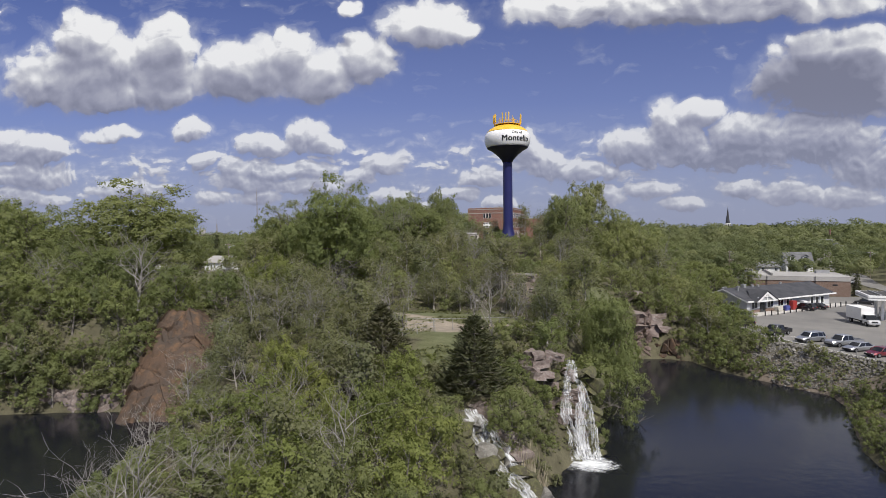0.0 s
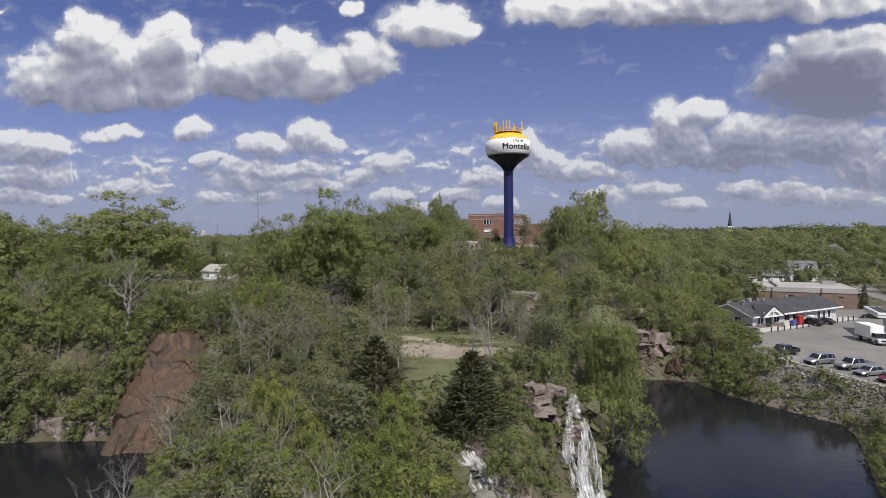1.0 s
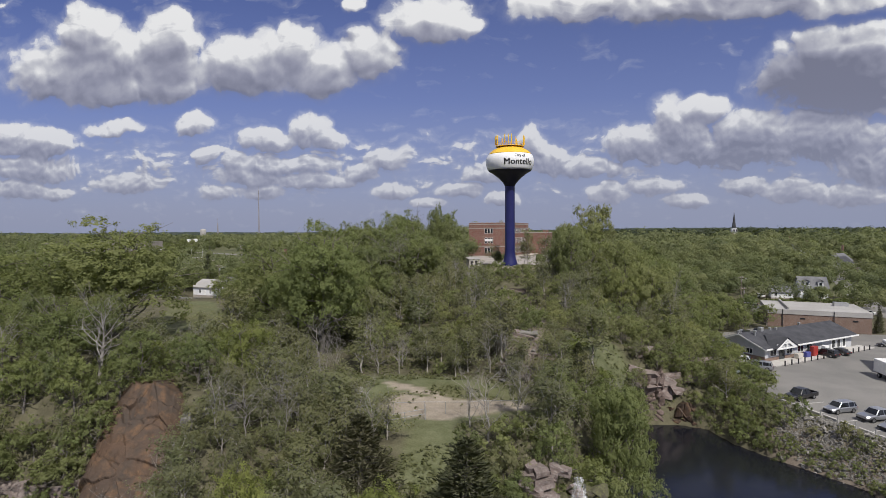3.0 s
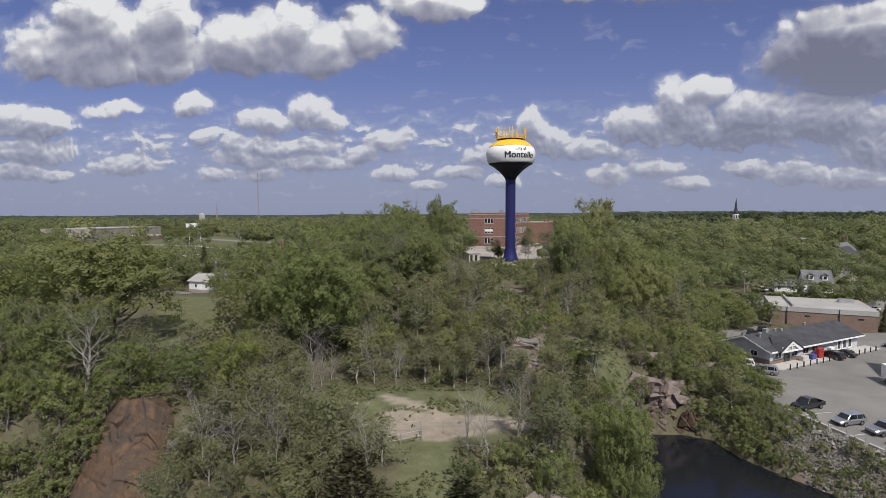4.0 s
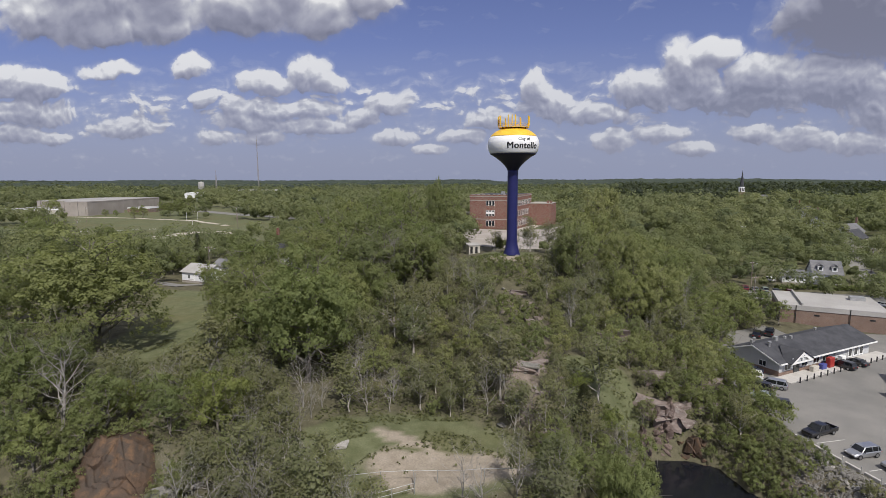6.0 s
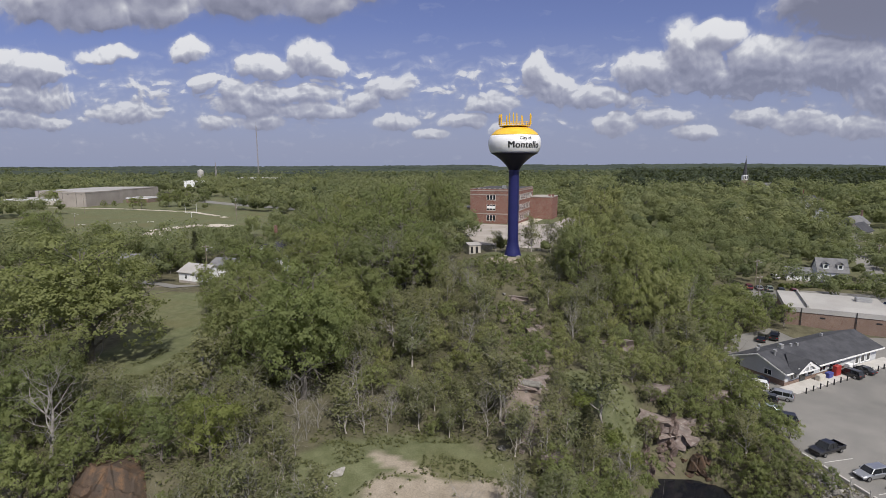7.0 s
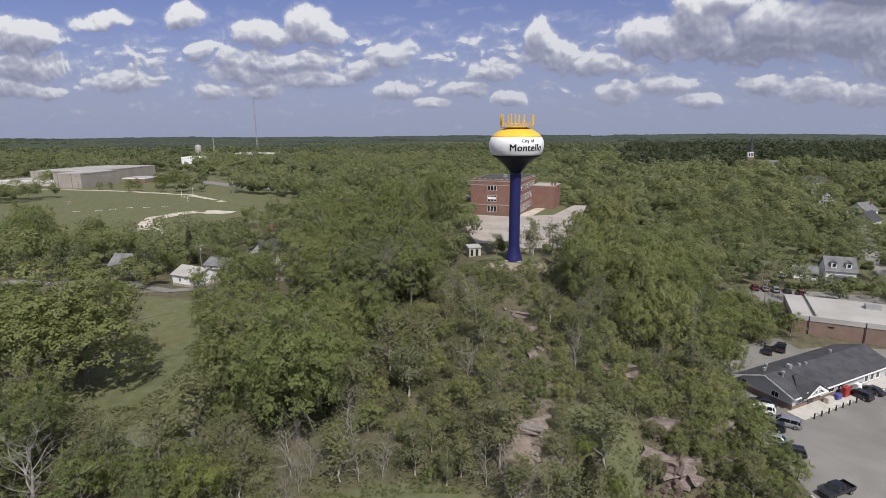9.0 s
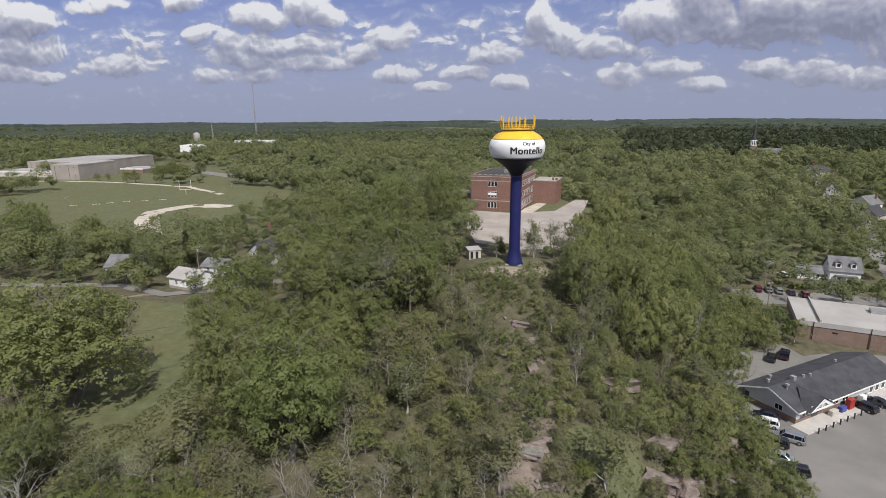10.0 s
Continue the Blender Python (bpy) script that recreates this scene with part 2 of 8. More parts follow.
def colour(m, src):
    m.node_tree.links.new(src, bsdf(m).inputs["Base Color"])
    return m


def worn(name, a, b, scale=0.6, rough=0.8, metal=0.0, fine=8.0, relief=0.15, dist=0.02, spec=0.4, kind="Object"):
    """A surface between two tints, mottled at two scales, with a fine grain."""
    m = mat(name, a, rough, metal, spec)
    v = coords(m, kind)
    big, small = noise_of(m, v, scale, 5), noise_of(m, v, fine, 3)
    c = mixed(m, ramp(m, big, (0.35, (0, 0, 0)), (0.65, (1, 1, 1))), a, b)
    c = mixed(m, 0.35, c, ramp(m, small, (0.3, (0.35, 0.35, 0.35)), (0.7, (0.75, 0.75, 0.75))), "OVERLAY")
    colour(m, c)
    bump(m, small, relief, dist)
    return m


def leaf_material(name, dark, light, tint, through=0.5, stand=False):
    """Leaves: each tree has its own tint and each leaf its own tone; light shines through."""
    m = mat(name, light, 0.6, 0, 0.25)
    t = m.node_tree
    info, geo = t.nodes.new("ShaderNodeObjectInfo"), t.nodes.new("ShaderNodeNewGeometry")
    each = info.outputs["Random"]
    if stand:
        own_tone = t.nodes.new("ShaderNodeAttribute")
        own_tone.attribute_name = "tree_tone"
        each = own_tone.outputs["Fac"]
    c = mixed(m, geo.outputs["Random Per Island"], dark, light)
    r = ramp(m, each, (0.0, (0, 0, 0)), (1.0, (1, 1, 1)))
    n = noise_of(m, coords(m, "Object"), 0.35, 2)
    c = mixed(m, r, c, mixed(m, 0.6, c, tint))
    tone = ramp(m, noise_of(m, each, 37.0, 0), (0.25, (0.32, 0.35, 0.36)), (0.75, (0.66, 0.64, 0.52)))
    c = mixed(m, 0.8 if stand else 0.6, c, tone, "OVERLAY")
    c = mixed(m, 0.15 if stand else 0.35, c, ramp(m, n, (0.3, (0.36, 0.36, 0.36)), (0.7, (0.68, 0.68, 0.62))), "OVERLAY")
    colour(m, c)
    tr, mx = t.nodes.new("ShaderNodeBsdfTranslucent"), t.nodes.new("ShaderNodeMixShader")
    t.links.new(mixed(m, 0.5, c, (0.16, 0.19, 0.03)), tr.inputs["Color"])
    mx.inputs[0].default_value = through
    t.links.new(bsdf(m).outputs[0], mx.inputs[1])
    t.links.new(tr.outputs[0], mx.inputs[2])
    t.links.new(mx.outputs[0], t.nodes["Material Output"].inputs["Surface"])
    return m


M_LEAF = leaf_material("leaf_green", (0.182, 0.216, 0.094), (0.285, 0.328, 0.146), (0.290, 0.298, 0.150), 0.6)
M_LEAF_BRIGHT = leaf_material("leaf_spring", (0.205, 0.245, 0.080), (0.315, 0.360, 0.120), (0.280, 0.290, 0.115), 0.6)
M_LEAF_OLIVE = leaf_material("leaf_olive", (0.205, 0.218, 0.120), (0.300, 0.312, 0.172), (0.235, 0.222, 0.148), 0.6)
M_LEAF_PALE = leaf_material("leaf_pale", (0.240, 0.268, 0.118), (0.345, 0.375, 0.178), (0.345, 0.340, 0.180), 0.6)
M_CEDAR = leaf_material("cedar_scales", (0.080, 0.086, 0.050), (0.140, 0.142, 0.084), (0.145, 0.122, 0.088), 0.3)
M_WOODS = leaf_material("far_leaf", (0.168, 0.192, 0.098), (0.212, 0.236, 0.122), (0.250, 0.258, 0.150), 0.5, True)
M_WOODS_FAR = leaf_material("distant_leaf", (0.112, 0.134, 0.080), (0.140, 0.164, 0.096), (0.170, 0.180, 0.115), 0.45, True)
M_WOODS_DARK = leaf_material("far_dark_leaf", (0.034, 0.046, 0.030), (0.048, 0.062, 0.038), (0.06, 0.07, 0.045), 0.3, True)
M_BARK = worn("bark", (0.13, 0.115, 0.098), (0.22, 0.20, 0.178), 1.5, 0.9, fine=14, relief=0.5)
M_DEAD = worn("bleached_wood", (0.215, 0.198, 0.178), (0.33, 0.31, 0.285), 1.2, 0.85, fine=10, relief=0.3)
M_TWIG = worn("twigs", (0.27, 0.245, 0.22), (0.42, 0.39, 0.36), 0.8, 0.9)


def rock_material(name, a, b, c, scale=0.25):
    m = mat(name, a, 0.85, 0, 0.35)
    v = coords(m, "Object")
    big, mid, small = noise_of(m, v, scale, 6, 0.6, 0.6), noise_of(m, v, scale * 5, 5, 0.6), noise_of(m, v, 9, 4)
    k = mixed(m, ramp(m, big, (0.38, (0, 0, 0)), (0.62, (1, 1, 1))), a, b)
    k = mixed(m, ramp(m, mid, (0.5, (0, 0, 0)), (0.68, (1, 1, 1))), k, c)
    streak = noise_of(m, coords(m, "Object", (1.2, 1.2, 0.12)), 1.3, 4)
    k = mixed(m, ramp(m, streak, (0.52, (0, 0, 0)), (0.7, (0.75, 0.75, 0.75))), k, tuple(x * 0.5 for x in a))
    k = mixed(m, 0.4, k, ramp(m, small, (0.3, (0.3, 0.3, 0.3)), (0.7, (0.75, 0.75, 0.75))), "OVERLAY")
    colour(m, k)
    s = m.node_tree.nodes.new("ShaderNodeMath")
    s.operation = "ADD"
    m.node_tree.links.new(mid, s.inputs[0])
    m.node_tree.links.new(small, s.inputs[1])
    bump(m, s.outputs[0], 0.6, 0.12)
    return m


M_CLIFF = rock_material("rust_granite", (0.104, 0.066, 0.044), (0.062, 0.049, 0.040), (0.140, 0.084, 0.048), 0.18)
M_PINK = rock_material("pink_granite", (0.225, 0.185, 0.165), (0.165, 0.125, 0.112), (0.285, 0.255, 0.235), 0.5)
M_WALL = rock_material("quarry_wall", (0.165, 0.122, 0.105), (0.110, 0.080, 0.072), (0.23, 0.185, 0.165), 0.5)
M_GREY_ROCK = rock_material("grey_rubble", (0.205, 0.195, 0.175), (0.155, 0.145, 0.128), (0.27, 0.258, 0.235), 0.6)
M_WHITE_ROCK = rock_material("pale_rubble", (0.33, 0.315, 0.29), (0.24, 0.22, 0.20), (0.44, 0.42, 0.395), 0.8)
M_MOSS_ROCK = rock_material("mossy_rock", (0.10, 0.10, 0.050), (0.07, 0.062, 0.045), (0.15, 0.15, 0.06), 0.7)


def ground_material():
    """Grass, forest litter, bare earth and rubble by the zones stored on the ground."""
    m = mat("ground", (0.1, 0.1, 0.05), 0.95, 0, 0.15)
    t = m.node_tree
    zone = t.nodes.new("ShaderNodeVertexColor")
    zone.layer_name = "zone"
    s = t.nodes.new("ShaderNodeSeparateColor")
    t.links.new(zone.outputs[0], s.inputs[0])
    v = coords(m, "Object")
    big, mid, small = noise_of(m, v, 0.06, 4), noise_of(m, v, 0.5, 5), noise_of(m, v, 5.0, 3)
    grass = mixed(m, ramp(m, mid, (0.35, (0, 0, 0)), (0.65, (1, 1, 1))), (0.096, 0.106, 0.052), (0.138, 0.146, 0.080))
    grass = mixed(m, ramp(m, big, (0.45, (0, 0, 0)), (0.7, (0.8, 0.8, 0.8))), grass, (0.125, 0.115, 0.058))
    litter = mixed(m, ramp(m, mid, (0.35, (0, 0, 0)), (0.62, (1, 1, 1))), (0.078, 0.072, 0.046), (0.122, 0.113, 0.072))
    earth = mixed(m, ramp(m, mid, (0.3, (0, 0, 0)), (0.7, (1, 1, 1))), (0.235, 0.200, 0.155), (0.33, 0.285, 0.23))
    stone = mixed(m, ramp(m, mid, (0.35, (0, 0, 0)), (0.65, (1, 1, 1))), (0.15, 0.12, 0.10), (0.225, 0.185, 0.16))
    k = mixed(m, s.outputs[0], litter, grass)
    k = mixed(m, s.outputs[1], k, earth)
    k = mixed(m, s.outputs[2], k, stone)
    k = mixed(m, 0.4, k, ramp(m, small, (0.3, (0.32, 0.32, 0.32)), (0.7, (0.72, 0.72, 0.72))), "OVERLAY")
    colour(m, k)
    bump(m, small, 0.6, 0.1)
    return m


M_GROUND = ground_material()
M_ASPHALT = worn("asphalt", (0.16, 0.155, 0.145), (0.215, 0.205, 0.19), 0.12, 0.9, fine=6, relief=0.1)
M_CONCRETE = worn("concrete", (0.28, 0.252, 0.225), (0.37, 0.335, 0.30), 0.12, 0.9, fine=3, relief=0.1)
M_GRAVEL = worn("pale_gravel", (0.40, 0.36, 0.30), (0.52, 0.47, 0.40), 0.2, 0.95, fine=5)
M_WHITE = worn("white_paint", (0.74, 0.74, 0.72), (0.82, 0.82, 0.80), 0.6, 0.6, relief=0.05)
M_SIDING = worn("grey_siding", (0.40, 0.41, 0.42), (0.46, 0.47, 0.48), 0.4, 0.7, relief=0.05)
M_SIDING_WHITE = worn("white_siding", (0.66, 0.67, 0.68), (0.76, 0.76, 0.76), 0.4, 0.7, relief=0.05)
M_SIDING_TAN = worn("tan_siding", (0.44, 0.41, 0.36), (0.52, 0.49, 0.43), 0.4, 0.7, relief=0.05)
M_SHINGLE = worn("charcoal_shingles", (0.040, 0.041, 0.047), (0.066, 0.067, 0.074), 0.5, 0.9, fine=5, relief=0.3)
M_SHINGLE_GREY = worn("grey_shingles", (0.12, 0.12, 0.125), (0.18, 0.18, 0.185), 0.5, 0.9, fine=5, relief=0.3)
M_ROOF_PALE = worn("pale_flat_roof", (0.31, 0.298, 0.28), (0.38, 0.367, 0.35), 0.12, 0.85)
M_ROOF_GREY = worn("grey_flat_roof", (0.26, 0.25, 0.24), (0.36, 0.345, 0.33), 0.05, 0.85)
M_ROOF_DARK = worn("tar_roof", (0.035, 0.034, 0.034), (0.075, 0.072, 0.07), 0.15, 0.9)
M_GLASS = mat("window_glass", (0.02, 0.025, 0.03), 0.08, 0, 0.6)
M_DARK = mat("dark_metal", (0.03, 0.03, 0.032), 0.5, 0.3)
M_STEEL = worn("galvanised_steel", (0.36, 0.36, 0.36), (0.46, 0.46, 0.46), 1.0, 0.5, 0.6)
M_POLE = worn("weathered_pole", (0.16, 0.13, 0.105), (0.24, 0.20, 0.17), 1.0, 0.9)
M_RUST = worn("mast_paint", (0.22, 0.20, 0.20), (0.30, 0.28, 0.28), 0.4, 0.7)


def brick_material(name, a, b, mortar, scale=1.0):
    m = mat(name, a, 0.9, 0, 0.2)
    t = m.node_tree
    br = t.nodes.new("ShaderNodeTexBrick")
    br.inputs["Color1"].default_value, br.inputs["Color2"].default_value, br.inputs["Mortar"].default_value = (*a, 1), (*b, 1), (*mortar, 1)
    br.inputs["Scale"].default_value, br.inputs["Mortar Size"].default_value = scale, 0.012
    br.inputs["Brick Width"].default_value, br.inputs["Row Height"].default_value = 0.22, 0.075
    v = coords(m, "Object")
    w = t.nodes.new("ShaderNodeMapping")
    w.inputs["Rotation"].default_value = (radians(90), 0, 0)
    t.links.new(v, w.inputs[0])
    t.links.new(w.outputs[0], br.inputs["Vector"])
    big = noise_of(m, v, 0.3, 5)
    colour(m, mixed(m, 0.35, br.outputs["Color"], ramp(m, big, (0.3, (0.35, 0.35, 0.35)), (0.7, (0.68, 0.68, 0.68))), "OVERLAY"))
    return m


M_BRICK = brick_material("red_brick", (0.175, 0.070, 0.052), (0.215, 0.090, 0.068), (0.24, 0.19, 0.16))
M_BRICK_BROWN = brick_material("brown_brick", (0.165, 0.105, 0.080), (0.20, 0.13, 0.10), (0.25, 0.20, 0.17))


def water_material():
    m = mat("pond_water", (0.010, 0.011, 0.015), 0.1, 0, 0.42)
    v = coords(m, "Object")
    n = noise_of(m, v, 0.9, 4, 0.6)
    bump(m, n, 0.10, 0.2)
    r = ramp(m, noise_of(m, v, 0.05, 3), (0.35, (0.10, 0.10, 0.10)), (0.65, (0.17, 0.17, 0.17)))
    m.node_tree.links.new(r, bsdf(m).inputs["Roughness"])
    return m


M_WATER = water_material()


# ---- meshes ----
def mesh_of(name, verts, faces, material, smooth=False):
    me = bpy.data.meshes.new(name)
    me.from_pydata(np.asarray(verts).tolist() if isinstance(verts, np.ndarray) else verts, [], faces.tolist() if isinstance(faces, np.ndarray) else faces)
    for x in (material if isinstance(material, (list, tuple)) else [material]):
        me.materials.append(x)
    if smooth:
        me.shade_smooth()
    me.update()
    return me


def quick_mesh(name, verts, corners, sides, material, smooth=False, normals=None):
    """A mesh of equal-sided faces straight from arrays."""
    me = bpy.data.meshes.new(name)
    n = len(corners) // sides
    me.vertices.add(len(verts))
    me.vertices.foreach_set("co", np.asarray(verts, dtype=np.float32).ravel())
    me.loops.add(len(corners))
    me.loops.foreach_set("vertex_index", np.asarray(corners, dtype=np.int32))
    me.polygons.add(n)
    me.polygons.foreach_set("loop_start", np.arange(0, n * sides, sides, dtype=np.int32))
    me.polygons.foreach_set("use_smooth", np.full(n, smooth))
    me.materials.append(material)
    me.update(calc_edges=True)
    me.validate()
    if normals is not None:
        me.normals_split_custom_set_from_vertices(np.asarray(normals, dtype=np.float32))
    return me


def part(name, bm, material, parent, label=""):
    """Links a bmesh as one mesh object under a thing or a part."""
    me = bpy.data.meshes.new(name)
    bm.to_mesh(me)
    bm.free()
    for x in (material if isinstance(material, (list, tuple)) else [material]):
        me.materials.append(x)
    ob = new(name, me)
    ob.parent = parent
    return tagged(ob, label)


def piece(name, me, parent, m=None, label=""):
    ob = new(name, me)
    ob.parent = parent
    if m is not None:
        ob.matrix_basis = m
    return tagged(ob, label)


def thing(name, m, label, category, group="", kind=""):
    ob = new(name)
    ob.empty_display_size = 0.2
    ob.matrix_basis = m
    return tagged(ob, label, category, group, kind)


def box(bm, x0, x1, y0, y1, z0, z1, bevel=0.0):
    vs = [bm.verts.new((x, y, z)) for z in (z0, z1) for x, y in ((x0, y0), (x1, y0), (x1, y1), (x0, y1))]
    fs = [bm.faces.new([vs[i] for i in q]) for q in ((3, 2, 1, 0), (4, 5, 6, 7), (0, 1, 5, 4), (1, 2, 6, 5), (2, 3, 7, 6), (3, 0, 4, 7))]
    if bevel:
        bmesh.ops.bevel(bm, geom=list({e for f in fs for e in f.edges}), offset=bevel, segments=1, affect="EDGES")
    return bm


def boxed(*args, bevel=0.0):
    return box(bmesh.new(), *args, bevel=bevel)


def rod(bm, a, b, r, sides=6, r2=None):
    a, b = Vector(a), Vector(b)
    m = Matrix.Translation((a + b) / 2) @ (b - a).to_track_quat("Z", "Y").to_matrix().to_4x4()
    bmesh.ops.create_cone(bm, cap_ends=True, segments=sides, radius1=r, radius2=r if r2 is None else r2, depth=(b - a).length, matrix=m)
    return bm


def prism(bm, outline, z0, z1):
    lo = [bm.verts.new((x, y, z0)) for x, y in outline]
    hi = [bm.verts.new((x, y, z1)) for x, y in outline]
    n = len(lo)
    bm.faces.new(lo[::-1])
    bm.faces.new(hi)
    for i in range(n):
        bm.faces.new((lo[i], lo[(i + 1) % n], hi[(i + 1) % n], hi[i]))
    return bm


def turned(bm, profile, sides=48):
    """A body of revolution round z from (radius, height) pairs."""
    rings = []
    for r, z in profile:
        rings.append([bm.verts.new((r * math.cos(2 * math.pi * i / sides), r * math.sin(2 * math.pi * i / sides), z)) for i in range(sides)])
    for a, b in zip(rings, rings[1:]):
        for i in range(sides):
            bm.faces.new((a[i], a[(i + 1) % sides], b[(i + 1) % sides], b[i])).smooth = True
    bm.faces.new(rings[0][::-1])
    bm.faces.new(rings[-1])
    return bm


# ---- ground ----
def lattice(n, seed):
    return np.random.RandomState(seed).rand(n, n)


LAT = lattice(256, 5)


def vnoise(x, y, scale):
    """Smooth value noise in 0..1."""
    x, y = np.asarray(x, float) / scale + 500, np.asarray(y, float) / scale + 500
    i, j = np.floor(x).astype(int), np.floor(y).astype(int)
    f, g = x - i, y - j
    f, g = f * f * (3 - 2 * f), g * g * (3 - 2 * g)
    a, b, c, d = LAT[i % 256, j % 256], LAT[(i + 1) % 256, j % 256], LAT[i % 256, (j + 1) % 256], LAT[(i + 1) % 256, (j + 1) % 256]
    return (a * (1 - f) + b * f) * (1 - g) + (c * (1 - f) + d * f) * g


def fbm(x, y, scale, octaves=4):
    total, amp = 0, 0.5
    for k in range(octaves):
        total = total + amp * vnoise(x + 37.1 * k, y - 21.7 * k, scale / 2 ** k)
        amp *= 0.5
    return total


def step(a, b, x):
    t = np.clip((np.asarray(x, float) - a) / (b - a), 0, 1)
    return t * t * (3 - 2 * t)


LAKE_EAST = [(5, 47), (9.5, 54.5), (12, 60), (15, 68), (20, 83), (24.3, 93), (27.4, 99), (33, 99.3), (37.1, 97.4), (38.5, 91.5), (41.6, 86.5), (45.2, 81.8),
             (48.3, 77.5), (47.3, 72.8), (43, 64.6), (39.5, 58), (38.2, 52), (36, 40), (34, 20), (30, -30), (0, -60), (-6, -30), (-2, 10), (2, 30)]
LAKE_WEST = [(-110, 62), (-80, 63), (-62.5, 65.3), (-55, 66.5), (-47.5, 67.2), (-46, 64.6), (-44, 63.2), (-38, 64.4), (-35.4, 61), (-31, 52), (-28, 40), (-27, 20), (-29, 0), (-34, -40), (-110, -50)]
LOT = [(49.6, 99), (51, 93.3), (53, 87), (55.4, 81.5), (60, 70), (64, 55), (150, 55), (150, 158), (84, 160), (54, 148), (52, 139), (47, 134), (49, 118)]


def shore(x, y, poly):
    """Distance to an outline, negative inside it."""
    x, y = np.asarray(x, float), np.asarray(y, float)
    best, inside = np.full(x.shape, 1e9), np.zeros(x.shape, bool)
    for (ax, ay), (bx, by) in zip(poly, poly[1:] + poly[:1]):
        dx, dy = bx - ax, by - ay
        t = np.clip(((x - ax) * dx + (y - ay) * dy) / (dx * dx + dy * dy), 0, 1)
        best = np.minimum(best, np.hypot(x - ax - t * dx, y - ay - t * dy))
        cross = ((ay > y) != (by > y)) & (x < (bx - ax) * (y - ay) / (by - ay + 1e-12) + ax)
        inside ^= cross
    return np.where(inside, -best, best)


def height(x, y):
    """The lie of the land."""
    x, y = np.asarray(x, float), np.asarray(y, float)
    west = 11.2 - 1.5 * step(-30, -10, x) * (1 - step(90, 130, y)) - 5.2 * (1 - step(34, 68, y)) * step(-32, -22, x)
    east = 4.3 + 2.2 * step(165, 215, y) + 2.5 * step(230, 320, y)
    far = step(330, 520, y)
    base = west + (east - west) * step(2, 46, x)
    base = base * (1 - far) + 11.5 * far
    crest = 15.2 + 6.4 * step(118, 172, y)
    crest = crest * (1 - step(300, 430, y)) + 11.5 * step(300, 430, y)
    mid = 6.5 + 3.0 * step(100, 180, y)
    wl, wr = 7 + 24 * step(92, 150, y) + 25 * step(180, 260, y), 8 + 19 * step(88, 113, y) + 12 * step(180, 240, y)
    d = x - mid
    w = np.where(d < 0, wl, wr)
    hill = np.exp(-(d / w) ** 2) * step(84, 99, y)
    h = base + np.maximum(crest - base, 0) * hill
    h = h + (fbm(x, y, 14) - 0.47) * 2.2 * (1 - step(300, 500, y)) + (fbm(x, y, 900, 3) - 0.44) * 26 * step(700, 2200, np.hypot(x, y))
    flat = step(2.5, -1.0, shore(x, y, LOT))
    h = h * (1 - flat) + 3.93 * flat
    de, dw = shore(x, y, LAKE_EAST), shore(x, y, LAKE_WEST)
    slope = 1.5 - 0.85 * step(36, 43, x)
    cap_e = np.where(de > 0, de * slope + 0.12, np.maximum(de * 0.6, -3))
    lean = 1.7 - 1.1 * step(-49, -46, x) * step(-31, -34, x)
    cap_w = np.where(dw > 0, dw * lean + np.maximum(dw - 12, 0) * 2.0 + 0.12, np.maximum(dw * 0.6, -3))
    h = np.minimum(h, np.minimum(cap_e, cap_w))
    # the bed of the cascade
    ax, ay, bx, by = -1.6, 50.8, 5.4, 43.0
    t = ((x - ax) * (bx - ax) + (y - ay) * (by - ay)) / ((bx - ax) ** 2 + (by - ay) ** 2)
    off = np.hypot(x - ax - t * (bx - ax), y - ay - t * (by - ay))
    bed = 6.1 - 6.4 * np.clip(t, -0.2, 1.1) - 0.55 + np.maximum(off - 1.7, 0) * 1.1 + np.maximum(-t, 0) * 20
    h = np.minimum(h, bed)
    pad = step(11, 6, np.hypot(x - 8.5, y - 175))
    h = h * (1 - pad) + 21.5 * pad
    yard = step(8, 0, np.maximum(np.abs(x - 12) - 26, np.abs(y - 246) - 58))
    h = h * (1 - yard) + 20.2 * yard
    return h


def ground_z(x, y):
    return float(height(np.array([x]), np.array([y]))[0])


def ellipse(x, y, cx, cy, rx, ry, turn=0.0, ragged=0.35):
    a = radians(turn)
    u, v = (x - cx) * math.cos(a) + (y - cy) * math.sin(a), -(x - cx) * math.sin(a) + (y - cy) * math.cos(a)
    return 1 - np.hypot(u / rx, v / ry) + (fbm(x, y, 6) - 0.47) * 2 * ragged


FIELD = [(-98, 165), (-80, 163), (-64, 140), (-55, 124), (-47, 112), (-44, 98), (-46, 91), (-60, 92), (-77, 106), (-76, 122), (-86, 147)]


def open_grass(x, y):
    """Where the ground is open grass: the meadow, its path, the small clearings, the west field, the ball field."""
    x, y = np.asarray(x, float), np.asarray(y, float)
    g = np.maximum(ellipse(x, y, -8, 79, 17, 11.5, 4), ellipse(x, y, -4.2, 62, 3.4, 12, 4))
    g = np.maximum(g, ellipse(x, y, 20, 102, 7, 6))
    g = np.maximum(g, -shore(x, y, FIELD) / 12)
    g = np.maximum(g, ellipse(x, y, -215, 335, 110, 95, -20, 0.1))
    g = np.maximum(g, ellipse(x, y, -152, 262, 40, 38, 0, 0.15))
    g = np.maximum(g, ellipse(x, y, 9, 172, 14, 9))
    g = np.maximum(g, ellipse(x, y, 36, 285, 10, 22, -20))
    return step(-0.03, 0.12, g)


